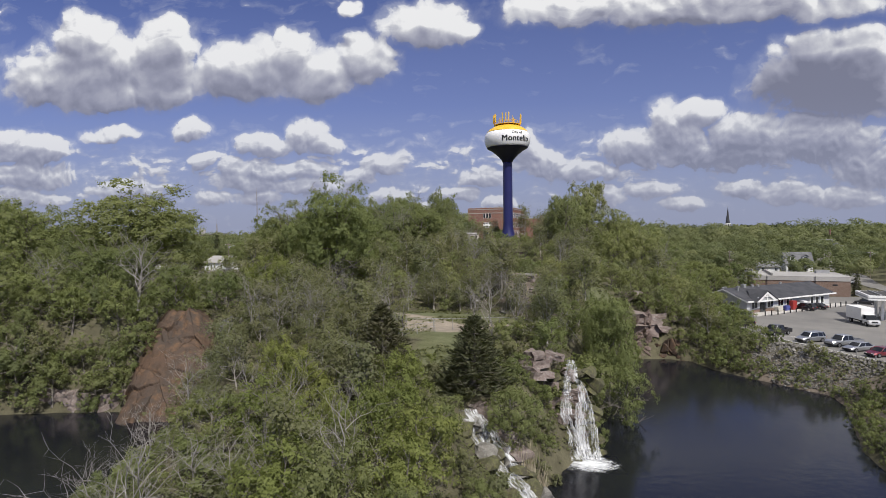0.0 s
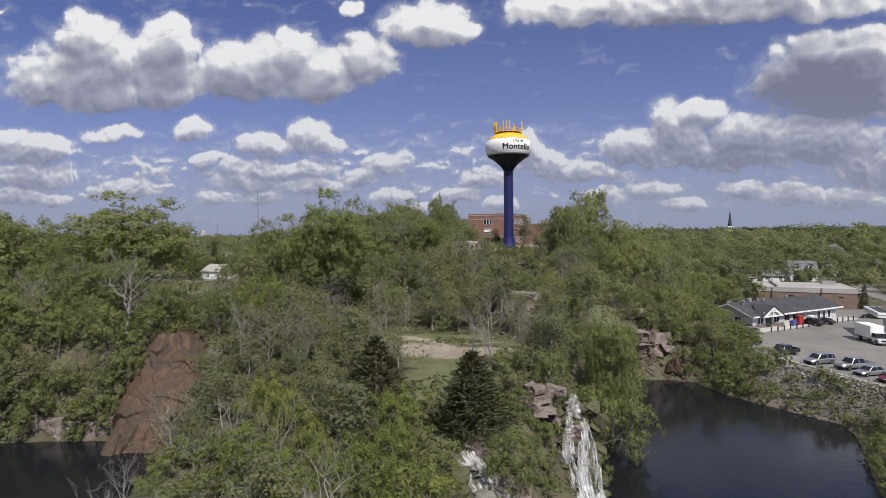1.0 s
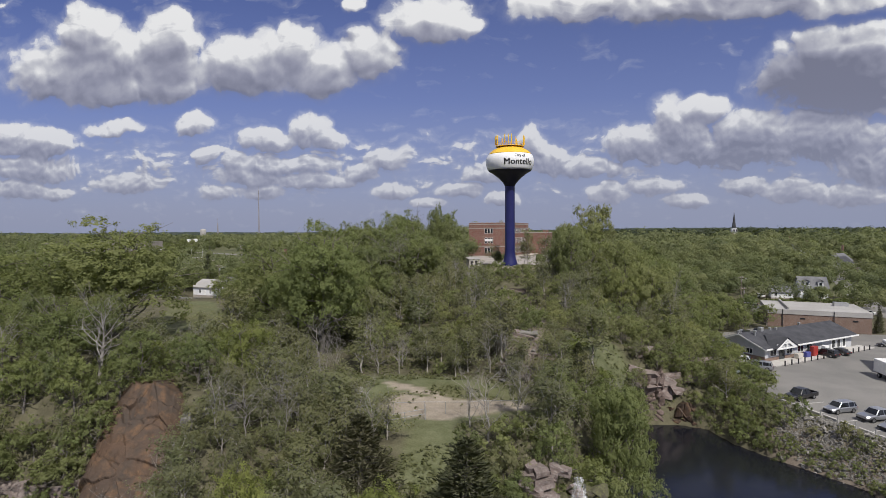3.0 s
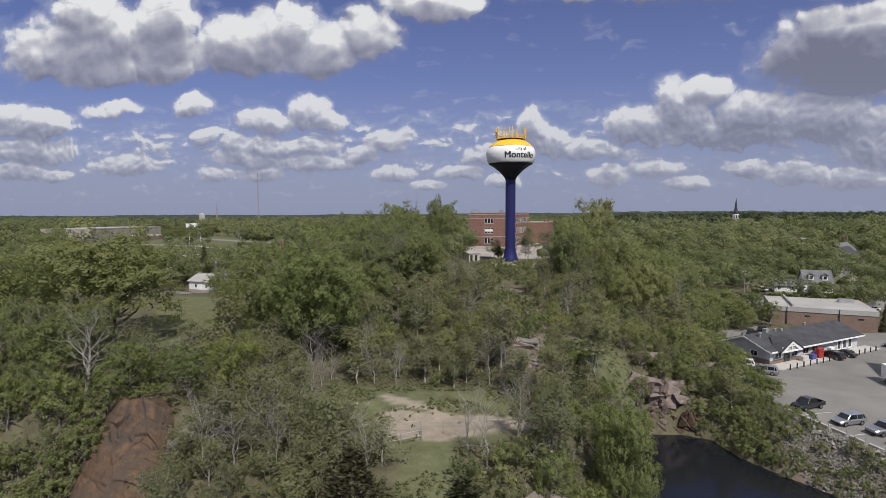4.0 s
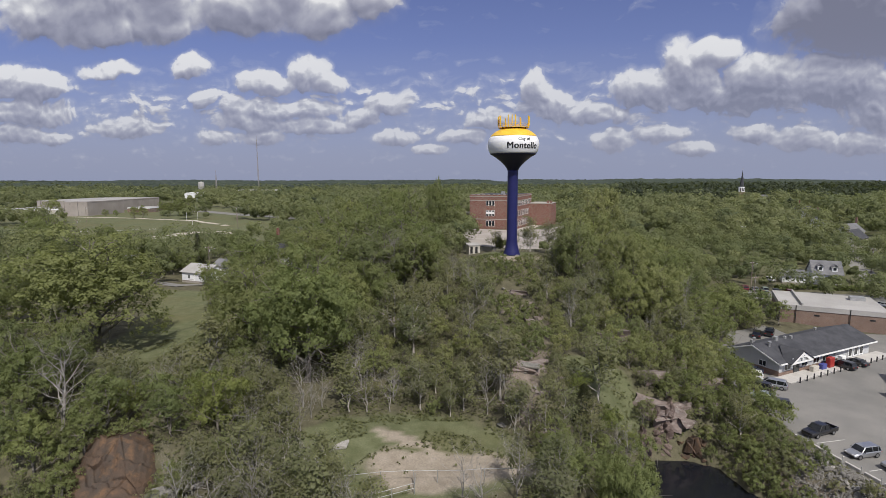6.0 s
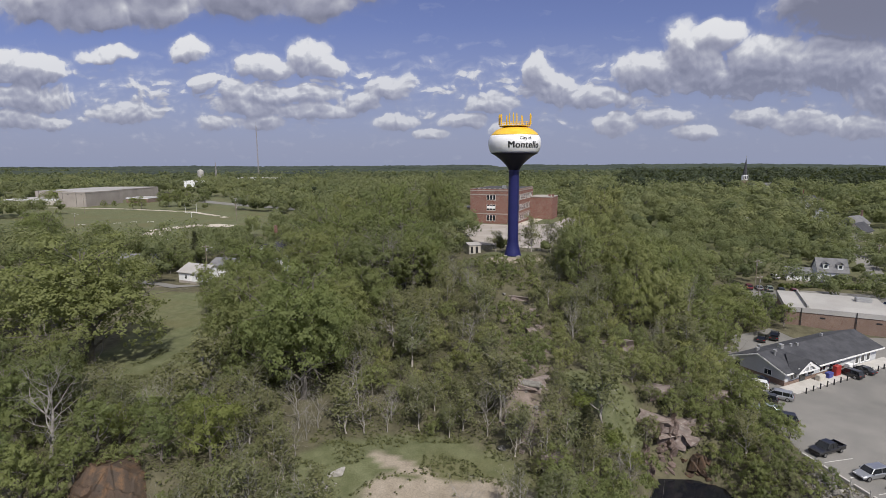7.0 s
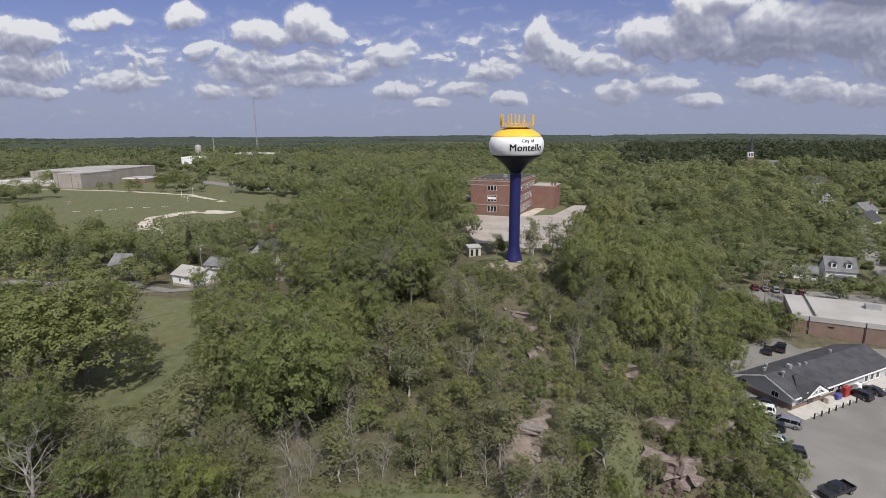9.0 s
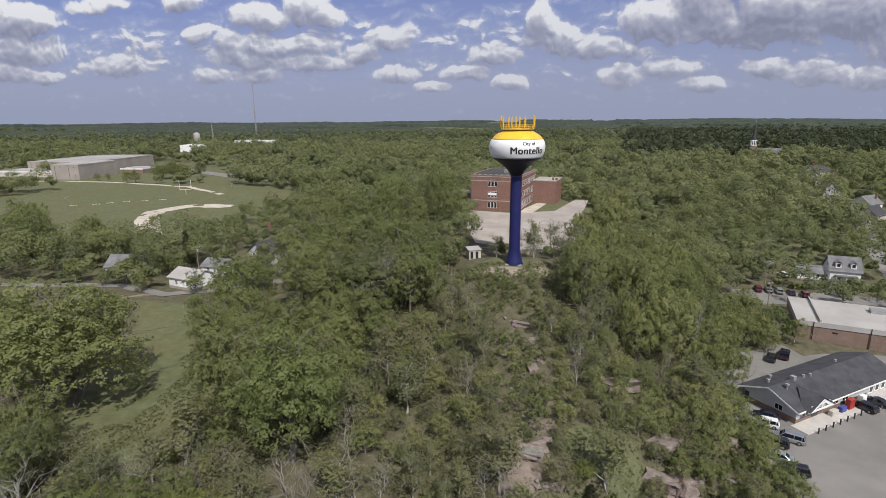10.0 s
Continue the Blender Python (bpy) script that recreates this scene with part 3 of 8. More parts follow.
def build_ground():
    def spread(lo, hi, fine0, fine1, fine, growth=1.09):
        out = list(np.arange(fine0, fine1 + 0.01, fine))
        s, v = fine, fine1
        while v < hi:
            s *= growth
            v += s
            out.append(min(v, hi))
        s, v = fine, fine0
        while v > lo:
            s *= growth
            v -= s
            out.insert(0, max(v, lo))
        return np.array(out)

    xs, ys = spread(-4800, 4800, -100, 100, 1.0), spread(-700, 4900, 15, 200, 0.9)
    gx, gy = np.meshgrid(xs, ys)
    gz = height(gx, gy)
    verts = np.stack([gx.ravel(), gy.ravel(), gz.ravel()], 1)
    nx, ny = len(xs), len(ys)
    i = np.arange(nx * ny).reshape(ny, nx)
    quads = np.stack([i[:-1, :-1], i[:-1, 1:], i[1:, 1:], i[1:, :-1]], -1).reshape(-1)
    me = quick_mesh("ground", verts, quads, 4, M_GROUND, True)
    grass = open_grass(gx, gy)
    earth = step(0.0, 0.25, np.maximum(ellipse(gx, gy, -3.0, 76.0, 9.5, 5.2, 14, 0.8), ellipse(gx, gy, -8, 82.5, 5, 1.2, -24, 0.7)))
    earth = np.maximum(earth, step(0, 0.25, ellipse(gx, gy, 7, 168, 7, 4, 0, 0.5)))
    earth = np.maximum(earth, 0.75 * step(0, 0.3, ellipse(gx, gy, 16, 172, 3, 8, 0, 0.5)))
    earth = np.maximum(earth, 0.7 * step(2.4, 0.2, np.abs(gx + 93 - (gy - 172) * 1.6)) * step(150, 160, gy) * step(190, 180, gy))
    stone = step(0, 0.3, np.maximum(ellipse(gx, gy, 8.0, 94.5, 4.6, 6.5, 0, 1.3) - 0.7 * (vnoise(gx, gy, 2.5) < 0.42), ellipse(gx, gy, 8, 122, 5.0, 26, 3, 1.1) - 1.2 * (vnoise(gx, gy, 5) < 0.5)))
    stone = np.maximum(stone, 0.9 * step(0, 0.3, ellipse(gx, gy, -20, 128, 6, 4.5, 20, 0.5)))
    stone = np.maximum(stone, step(0.3, 0.1, np.abs(shore(gx, gy, LAKE_EAST) - 2.0) / 14) * step(40, 43, gx) * 0.8)
    grass = np.maximum(grass, step(200, 330, np.hypot(gx, gy)))
    zone = np.stack([grass, earth, stone, np.ones_like(grass)], -1).astype(np.float32)
    at = me.color_attributes.new("zone", "FLOAT_COLOR", "POINT")
    at.data.foreach_set("color", zone.ravel())
    return tagged(new("ground", me), "rolling ground with grass, leaf litter and bare earth", "ground", kind="structure")


build_ground()


def flat_sheet(name, outline, z, material, label, category):
    bm = bmesh.new()
    bm.faces.new([bm.verts.new((x, y, z)) for x, y in outline])
    me = bpy.data.meshes.new(name)
    bm.to_mesh(me)
    bm.free()
    me.materials.append(material)
    return tagged(new(name, me), label, category, kind="structure")


flat_sheet("water", [(x + (1.5 if x > 20 else -1.5), y + (1.5 if y > 60 else 0)) for x, y in LAKE_EAST], 0.0, M_WATER, "dark still water of the flooded east quarry", "water")
flat_sheet("water", [(x + (1.5 if x > -45 else 0), y + (1.2 if y > 50 else 0)) for x, y in LAKE_WEST], 0.0, M_WATER, "dark still water of the flooded west quarry", "water")
flat_sheet("parking_lot", LOT, 4.0, M_ASPHALT, "worn grey asphalt parking lot beside the quarry", "parking lot")


# ---- trees ----
NORMALS = []


def leaf_fan(rs, centres, out, size, n, spread, flat=0.75, droop=0.0, ball=0.45, needle=0.0):
    """Small three-cornered leaf sprays in clumps round the given centres."""
    k = len(centres)
    e = rs.normal(0, 1, (k * n, 3))
    e /= np.linalg.norm(e, axis=1)[:, None] + 1e-9
    c = np.repeat(centres, n, 0) + e * (np.repeat(spread, n) * rs.uniform(0.35, 1.0, k * n) ** 0.5)[:, None] * np.array([1, 1, flat])
    up = np.array([0, 0, 0.35 - droop])
    o = e * ball + np.repeat(out, n, 0) * (1.25 - ball) + rs.normal(0, 0.5, (k * n, 3)) + up
    o /= np.linalg.norm(o, axis=1)[:, None] + 1e-9
    a = np.cross(o, rs.normal(0, 1, (k * n, 3)))
    a /= np.linalg.norm(a, axis=1)[:, None] + 1e-9
    b = np.cross(o, a)
    s = size * rs.uniform(0.6, 1.35, (k * n, 1))
    soft = e * 0.75 * ball + np.repeat(out, n, 0) * (0.9 - 0.75 * ball) + o * 0.7 + up
    soft /= np.linalg.norm(soft, axis=1)[:, None] + 1e-9
    NORMALS.append(np.repeat(soft, 3, 0))
    if needle:
        away = np.repeat(out, n, 0) + rs.normal(0, 0.35, (k * n, 3))
        away /= np.linalg.norm(away, axis=1)[:, None]
        a = np.cross(away, rs.normal(0, 1, (k * n, 3)))
        a /= np.linalg.norm(a, axis=1)[:, None] + 1e-9
        return np.stack([c - a * s * 0.22, c + a * s * 0.22, c + away * s * needle], 1).reshape(-1, 3)
    v = np.stack([c - a * s * 0.62 - b * s * 0.4, c + a * s * 0.62 - b * s * 0.4, c + b * s * 0.75 + o * s * 0.15], 1)
    return v.reshape(-1, 3)


def tube(pts, radii, sides=5):
    """Verts and quads of a tapered tube along the points."""
    pts = [Vector(p) for p in pts]
    vs, fs = [], []
    for i, (p, r) in enumerate(zip(pts, radii)):
        d = (pts[min(i + 1, len(pts) - 1)] - pts[max(i - 1, 0)]).normalized()
        q = d.to_track_quat("Z", "Y")
        for k in range(sides):
            a = 2 * math.pi * k / sides
            vs.append(p + q @ Vector((math.cos(a) * r, math.sin(a) * r, 0)))
    for i in range(len(pts) - 1):
        for k in range(sides):
            k2 = (k + 1) % sides
            fs += [i * sides + k, i * sides + k2, (i + 1) * sides + k2, (i + 1) * sides + k]
    return np.array([tuple(v) for v in vs]), np.array(fs)


def limbs(rs, h, r, clear, n, thick, lift=0.6, twig=2, wander=0.12, depth=2):
    """A trunk and its limbs: (tubes, tips)."""
    tubes, tips = [], []
    lean = rs.normal(0, 0.03, 2)
    trunk = [(lean[0] * z + rs.normal(0, 0.012) * h * (z > 0), lean[1] * z + rs.normal(0, 0.012) * h * (z > 0), z) for z in np.linspace(0, h * 0.88, 8)]
    tubes.append((trunk, [thick * (1.35 if i == 0 else 1) * (1 - 0.82 * i / 7) for i in range(8)], 7))
    tips.append(trunk[-1])

    def grow(p, d, length, rad, level):
        pts, q = [p], Vector(p)
        steps = 4 if level == 1 else 2
        for i in range(steps):
            d = (d + Vector(rs.normal(0, wander * 2, 3)) + Vector((0, 0, 0.10 * lift))).normalized()
            q = q + d * (length / steps)
            pts.append(tuple(q))
        tubes.append((pts, [rad * (1 - 0.78 * i / steps) for i in range(steps + 1)], 5 if level == 1 else 3))
        tips.append(pts[-1])
        tips.append(pts[steps // 2])
        if level < depth:
            for j in range(twig + 1):
                k = 1 + (j % (len(pts) - 1))
                turn = Vector(rs.normal(0, 0.75, 3))
                grow(pts[k], (d + turn).normalized(), length * rs.uniform(0.4, 0.65), rad * 0.5, level + 1)

    for i in range(n):
        f = clear + (0.95 - clear) * (i + rs.uniform(0, 0.8)) / n
        z = f * h * 0.86
        k = min(int(z / (h * 0.88) * 7), 6)
        a = i * 2.4 + rs.uniform(-0.5, 0.5)
        reach = r * (0.95 if f < 0.6 else 0.95 - 0.9 * (f - 0.6)) * rs.uniform(0.75, 1.1)
        d = Vector((math.cos(a), math.sin(a), lift * rs.uniform(0.6, 1.4)))
        grow((trunk[k][0], trunk[k][1], z), d.normalized(), reach * 1.1, thick * (0.5 - 0.3 * f), 1)
    return tubes, tips


def wood_mesh(name, tubes, material):
    vs, fs, n = [], [], 0
    for pts, radii, sides in tubes:
        v, f = tube(pts, radii, sides)
        vs.append(v)
        fs.append(f + n)
        n += len(v)
    return quick_mesh(name, np.concatenate(vs), np.concatenate(fs), 4, material, True)


def leaves_on(rs, centres, facing, size, spread, n, ruffle=0.45, round_off=0.62):
    """Small three-cornered leaf sprays round the given centres, lying along the way that each centre faces."""
    k = len(centres) * n
    e = rs.normal(0, 1, (k, 3))
    e /= np.linalg.norm(e, axis=1)[:, None] + 1e-9
    f = np.repeat(facing, n, 0)
    c = np.repeat(centres, n, 0) + e * (spread * rs.uniform(0.2, 1.0, (k, 1)))
    o = f + e * 0.35 + rs.normal(0, ruffle, (k, 3)) + np.array([0, 0, 0.15])
    o /= np.linalg.norm(o, axis=1)[:, None] + 1e-9
    a = np.cross(o, rs.normal(0, 1, (k, 3)))
    a /= np.linalg.norm(a, axis=1)[:, None] + 1e-9
    b = np.cross(o, a)
    s = size * rs.uniform(0.55, 1.4, (k, 1))
    soft = f * round_off + e * 0.25 + o * 0.6 + np.array([0, 0, 0.12])
    soft /= np.linalg.norm(soft, axis=1)[:, None] + 1e-9
    NORMALS.append(np.repeat(soft, 3, 0))
    return np.stack([c - a * s * 0.55 - b * s * 0.4, c + a * s * 0.55 - b * s * 0.4, c + b * s * 0.85], 1).reshape(-1, 3)


def broadleaf(h, r, seed, clumps, leaves, size, material, clear=0.3, thick=None, bark=None, tuft=0.12, heads=None):
    """Meshes of a broadleaved tree: trunk with limbs, and a crown of many leafy heads with gaps between them."""
    rs = np.random.RandomState(seed)
    thick = thick or 0.022 * h
    tubes, tips = limbs(rs, h, r, clear, int(7 + h / 2.5) if h > 4 else 6, thick, depth=2 if h > 4 else 1)
    cz, rz = h * (1 + clear) / 2, h * (1 - clear) / 2
    m = heads or int(15 + 1.1 * h)
    # heads of foliage: spread evenly over the crown, some standing out, some sunk
    i = np.arange(m) + 0.5
    lat, turn = np.arccos(1 - 1.75 * i / m), 2.39996 * i + rs.uniform(0, 6)
    d = np.stack([np.cos(turn) * np.sin(lat), np.sin(turn) * np.sin(lat), np.cos(lat)], 1) + rs.normal(0, 0.14, (m, 3))
    reach = rs.uniform(0.52, 0.86, m)
    head = d * reach[:, None] * np.array([r, r, rz]) + np.array([0, 0, cz])
    wide = r * rs.uniform(0.22, 0.40, m) * (0.8 + 0.35 * np.abs(np.sin(lat)))
    inner = rs.normal(0, 0.30, (m // 2, 3)) * np.array([r, r, rz]) + np.array([0, 0, cz + 0.1 * rz])
    head, wide = np.concatenate([head, inner]), np.concatenate([wide, r * rs.uniform(0.25, 0.4, m // 2)])
    share = wide ** 2 / (wide ** 2).sum()
    which = rs.choice(len(head), clumps, p=share)
    e = rs.normal(0, 1, (clumps, 3)) + np.array([0, 0, 0.45])
    away = head[which] - np.array([0, 0, cz - 0.35 * rz])
    e = e + 0.8 * away / (np.linalg.norm(away, axis=1)[:, None] + 1e-9)
    e /= np.linalg.norm(e, axis=1)[:, None] + 1e-9
    c = head[which] + e * (wide[which] * rs.uniform(0.55, 1.08, clumps))[:, None] * np.array([1, 1, 0.82])
    v = leaves_on(rs, c, e, size, tuft * r, leaves)
    v[:, 2] = np.maximum(v[:, 2] * h / np.percentile(v[:, 2], 99.7), 0.036 * h)
    v[:, :2] *= r / np.percentile(np.hypot(v[:, 0], v[:, 1]), 98.5)
    crown = quick_mesh("crown", v, np.arange(len(v)), 3, material, True, NORMALS[-1])
    return wood_mesh("trunk", tubes, bark or M_BARK), crown


def twiggy(h, r, seed, leaves, material, bark, n=12, size=0.3, twig=3, thick=0.02):
    """A tree with open twigs and few young leaves, or none."""
    rs = np.random.RandomState(seed)
    tubes, tips = limbs(rs, h, r, 0.18, n, thick * h, lift=1.1, twig=twig, depth=3)
    wood = wood_mesh("trunk", tubes, bark)
    if not leaves:
        return wood, None
    t = np.array(tips)
    t = t[rs.permutation(len(t))[: max(8, len(t) * 2 // 3)]]
    out = t - np.array([0, 0, h * 0.45])
    out /= np.linalg.norm(out, axis=1)[:, None] + 1e-9
    v = leaf_fan(rs, t, out, size, leaves, np.full(len(t), 0.085 * h), 0.8)
    return wood, quick_mesh("crown", v, np.arange(len(v)), 3, material, True, NORMALS[-1])


def conifer(h, r, seed, tiers, sprays, size, material, shape=0.8):
    """A cone of drooping sprays, uneven at its edge."""
    rs = np.random.RandomState(seed)
    tubes = [([(0, 0, 0), (0, 0, h * 0.5), (0, 0, h * 0.97)], [0.022 * h, 0.014 * h, 0.004 * h], 6)]
    c, out, sp = [], [], []
    for i in range(tiers):
        f = (i + rs.uniform(0, 0.7)) / tiers
        z = h * (0.05 + 0.94 * f)
        reach = r * (1 - f) ** shape * rs.uniform(0.8, 1.15)
        m = max(3, int(9 * (1 - f) + 3))
        for k in range(m):
            a = 2 * math.pi * k / m + rs.uniform(-0.35, 0.35) + i
            L = reach * rs.uniform(0.65, 1.12)
            tip = (math.cos(a) * L, math.sin(a) * L, z + 0.10 * L)
            if rs.rand() < 0.5:
                tubes.append(([(0, 0, z), (tip[0] * 0.6, tip[1] * 0.6, z + 0.02 * L), tip], [0.05, 0.035, 0.012], 4))
            for g in (0.45, 0.75, 1.0):
                c.append((tip[0] * g, tip[1] * g, z + 0.10 * L * g))
                out.append((math.cos(a), math.sin(a), 0.45))
                sp.append(0.10 * r + 0.10 * L * (1.1 - 0.4 * g))
    v = leaf_fan(rs, np.array(c), np.array(out), size, sprays, np.array(sp), 0.55, 0.2, needle=2.0)
    v[:, 2] = np.clip(v[:, 2], 0.1, None)
    return wood_mesh("trunk", tubes, M_BARK), quick_mesh("crown", v, np.arange(len(v)), 3, material, True, NORMALS[-1])


def plant(kinds, x, y, h, name, label, group, rs, width=1.0, sink=0.25, category="tree"):
    """Plants one of the given (height, trunk mesh, crown mesh) at a place, grown to height h."""
    base, wood, crown = kinds[rs.randint(len(kinds))]
    s = h / base
    m = pose(x, y, ground_z(x, y) - sink, 0, 0, rs.uniform(0, 360)) @ Matrix.Diagonal((s * width, s * width, s, 1))
    t = thing(name, Matrix.Identity(4), label, category, group)
    t.matrix_basis = m
    piece("trunk", wood, t)
    if crown is not None:
        piece("crown", crown, t)
    return t


def family(make, count, *args, **kw):
    return [(args[0], *make(args[0], args[1], 100 + 17 * i + int(args[0] * 10), *args[2:], **kw)) for i in range(count)]


BIG = family(broadleaf, 5, 20.0, 8.6, 1080, 12, 0.31, M_LEAF, clear=0.14, tuft=0.085)
BIG_PALE = family(broadleaf, 3, 19.0, 7.6, 900, 12, 0.30, M_LEAF_PALE, clear=0.10, tuft=0.09)
MID_PALE = family(broadleaf, 3, 9.6, 4.0, 320, 12, 0.22, M_LEAF_PALE, clear=0.08)
BIG_FINE = family(broadleaf, 3, 20.0, 8.4, 1950, 15, 0.26, M_LEAF, clear=0.10, tuft=0.085, heads=50)
MID_FINE = family(broadleaf, 3, 9.5, 4.0, 420, 14, 0.17, M_LEAF, clear=0.08)
OLIVE_FINE = family(broadleaf, 2, 9.1, 3.8, 330, 13, 0.16, M_LEAF_OLIVE, clear=0.08)
SHRUB_FINE = family(broadleaf, 3, 3.3, 2.0, 150, 12, 0.135, M_LEAF, clear=0.02, tuft=0.16, heads=9)
DEAD_BIG = family(twiggy, 2, 10.0, 3.6, 0, None, M_DEAD, n=11, thick=0.019)
MID = family(broadleaf, 6, 10.0, 4.0, 330, 12, 0.225, M_LEAF, clear=0.10)
MID_OLIVE = family(broadleaf, 4, 9.0, 3.8, 270, 11, 0.21, M_LEAF_OLIVE, clear=0.10)
BRIGHT = family(broadleaf, 3, 7.0, 3.6, 420, 15, 0.15, M_LEAF_BRIGHT, clear=0.05)
SHRUB = family(broadleaf, 5, 3.2, 2.0, 95, 10, 0.18, M_LEAF, clear=0.02, tuft=0.17, heads=8)
SHRUB_OLIVE = family(broadleaf, 3, 3.0, 1.9, 85, 10, 0.175, M_LEAF_OLIVE, clear=0.02, tuft=0.17, heads=8)
TWIGGY = family(twiggy, 4, 8.0, 2.6, 6, M_LEAF_OLIVE, M_TWIG, size=0.2, twig=2, thick=0.016)
BARE = family(twiggy, 3, 7.0, 2.6, 0, None, M_DEAD, thick=0.0125)
CEDAR = family(conifer, 2, 8.0, 3.5, 30, 13, 0.26, M_CEDAR, shape=0.75)
SPRUCE = family(conifer, 1, 12.0, 2.3, 26, 9, 0.28, M_CEDAR, shape=0.9)

T_RS = np.random.RandomState(11)
TAKEN = []


def free(x, y, gap):
    return all((x - a) ** 2 + (y - b) ** 2 > (gap + g) ** 2 * 0.25 for a, b, g in TAKEN)


def tree(kinds, x, y, h, label, group="", name="tree", width=1.0, gap=None, category="tree"):
    TAKEN.append((x, y, gap if gap is not None else h * 0.5))
    return plant(kinds, x, y, h, name, label, group, T_RS, width, category=category)


# trees that stand out
tree(BIG_FINE, -73, 111, 24.5, "huge spreading oak with dark green crown beside the field", width=1.35, gap=22)
tree(BIG_FINE, -27, 97.5, 22.5, "tall broad green tree above the meadow", width=0.9, gap=15)
for x, y, h in ((-93, 104, 20), (-106, 112, 21), (-118, 124, 20), (-100, 126, 18)):
    tree(BIG, x, y, h, "tall green tree beyond the great oak", "far bank trees", width=1.1, gap=10)
tree(BIG_FINE, -39, 108, 19.5, "tall green tree at the wood's edge", width=1.0, gap=13)
for x, y, h in ((-41, 176, 24), (-33, 186, 23), (-24, 178, 21), (-50, 190, 22.5), (-62, 218, 22), (-30, 166, 20), (-46, 160, 19.5)):
    tree(BIG, x, y, h, "tall green tree on the hilltop west of the tower", "hill trees", width=0.95, gap=9)
for x, y, h in ((23, 148, 17.5), (36, 187, 21), (38, 155, 20), (31, 168, 20), (46, 172, 21), (28, 181, 18), (44, 150, 16.5), (54, 186, 19), (33, 138, 13), (48, 162, 19)):
    tree(BIG_PALE if x < 47 else BIG, x, y, h, "tall yellowish green tree on the hilltop east of the tower", "hill trees", width=0.82, gap=8)
for x, y, h in ((-30, 228, 25), (-38, 234, 25), (-15, 224, 17), (-26, 212, 22), (-46, 222, 24), (-17, 242, 22), (-54, 232, 23)):
    tree(BIG, x, y, h, "tall green tree behind the hilltop beside the schoolyard", "hill trees", width=0.85, gap=8)
tree(BRIGHT, -32.4, 79.5, 9.5, "fresh yellow-green tree beside the meadow", gap=7, width=0.95)
tree(CEDAR, 15.3, 91, 6.0, "dark cedar beside the bare granite", "cedars", name="cedar", gap=3, width=0.8)
tree(BRIGHT, 13.1, 69.3, 3.6, "rounded yellow-green bush above the waterfall", gap=3, category="shrub", name="bush")
tree(BIG_FINE, 16.8, 71.5, 16.0, "tall slender tree leaning over the waterfall pool", width=0.62, gap=7)
tree(MID_FINE, 17.5, 66, 9, "green tree overhanging the waterfall pool", gap=4)
tree(BIG, -20.5, 235, 26, "tall dark poplar standing above the wood", width=0.34, gap=6)
tree(CEDAR, -10.2, 56, 7.6, "dense dark cedar beside the grassy path", "cedars", name="cedar", gap=6.5)
tree(CEDAR, -0.4, 53.0, 7.8, "dense dark cedar with brownish sprays near the cascade", "cedars", name="cedar", gap=6.5, width=1.05)
tree(DEAD_BIG, -52.5, 78.2, 12.5, "bleached dead tree with bare limbs above the cliff", "dead trees", name="dead_tree", gap=8, width=1.1)
tree(DEAD_BIG, -66, 77, 10, "bleached dead tree with bare limbs above the cliff", "dead trees", name="dead_tree", gap=7, width=1.2)
tree(BARE, -16.8, 23.2, 8.5, "bare grey tree at the water's edge", "dead trees", name="dead_tree", gap=2, width=1.2)
tree(BARE, -19.5, 29, 8, "bare grey tree at the water's edge", "dead trees", name="dead_tree", gap=2)
tree(BARE, -8.0, 33, 9.5, "bare grey tree rising from green scrub", "dead trees", name="dead_tree", gap=2)
tree(BARE, 5.0, 70.5, 7.5, "grey leafless tree by the meadow fence", "dead trees", name="dead_tree", gap=3, width=1.2)
tree(BARE, -27, 76, 7.5, "grey leafless tree by the meadow", "dead trees", name="dead_tree", gap=3)
tree(BARE, -52, 169, 16, "tall pale leafless tree rising from the wood", "dead trees", name="dead_tree", gap=3, width=0.8)
tree(SPRUCE, -104, 203, 13, "narrow dark spruce among the houses", "spruces", name="spruce", gap=5)
tree(SPRUCE, -110, 200, 8, "narrow dark spruce among the houses", "spruces", name="spruce", gap=4)
for x, y, h in ((-84, 172, 8), (-101, 172, 7), (-111, 180, 8), (-70, 186, 9), (-57, 183, 10), (-77, 189, 8), (-116, 177, 6), (-106, 190, 9), (-99, 189, 8), (-66, 176, 9), (-126, 178, 9)):
    tree(MID, x, y, h, "leafy green tree in a yard among the houses", "yard trees", width=1.05, gap=4)
for x, y, h in ((75, 166, 9.5), (79, 163.5, 7), (71, 163, 8), (55, 142, 9), (51, 146, 11), (57, 150, 10), (60, 157, 10), (53, 152, 11), (50, 139, 9), (66, 160.5, 8)):
    tree(MID, x, y, h, "leafy green tree behind the store", "yard trees", width=1.1, gap=4)
for x, y, h in ((48.6, 117, 6.5), (47.6, 112, 6), (48.4, 107, 5.5), (47.2, 122.5, 7), (49.0, 103.6, 4.5), (47.4, 128, 7.5), (45.6, 116, 7), (45, 109, 6), (46.4, 104.5, 5)):
    tree(MID, x, y, h, "dense green tree overhanging the parking lot's edge", "edge trees", width=1.15, gap=3)
for x, y, h in ((-160, 200, 20), (-172, 214, 19), (-152, 218, 15), (-138, 205, 13), (-146, 194, 13), (-129, 212, 11), (-183, 226, 18), (-196, 236, 18)):
    tree(BIG if h > 14 else MID_PALE, x, y, h, "tall leafy tree west of the houses", "yard trees", width=1.0, gap=7)
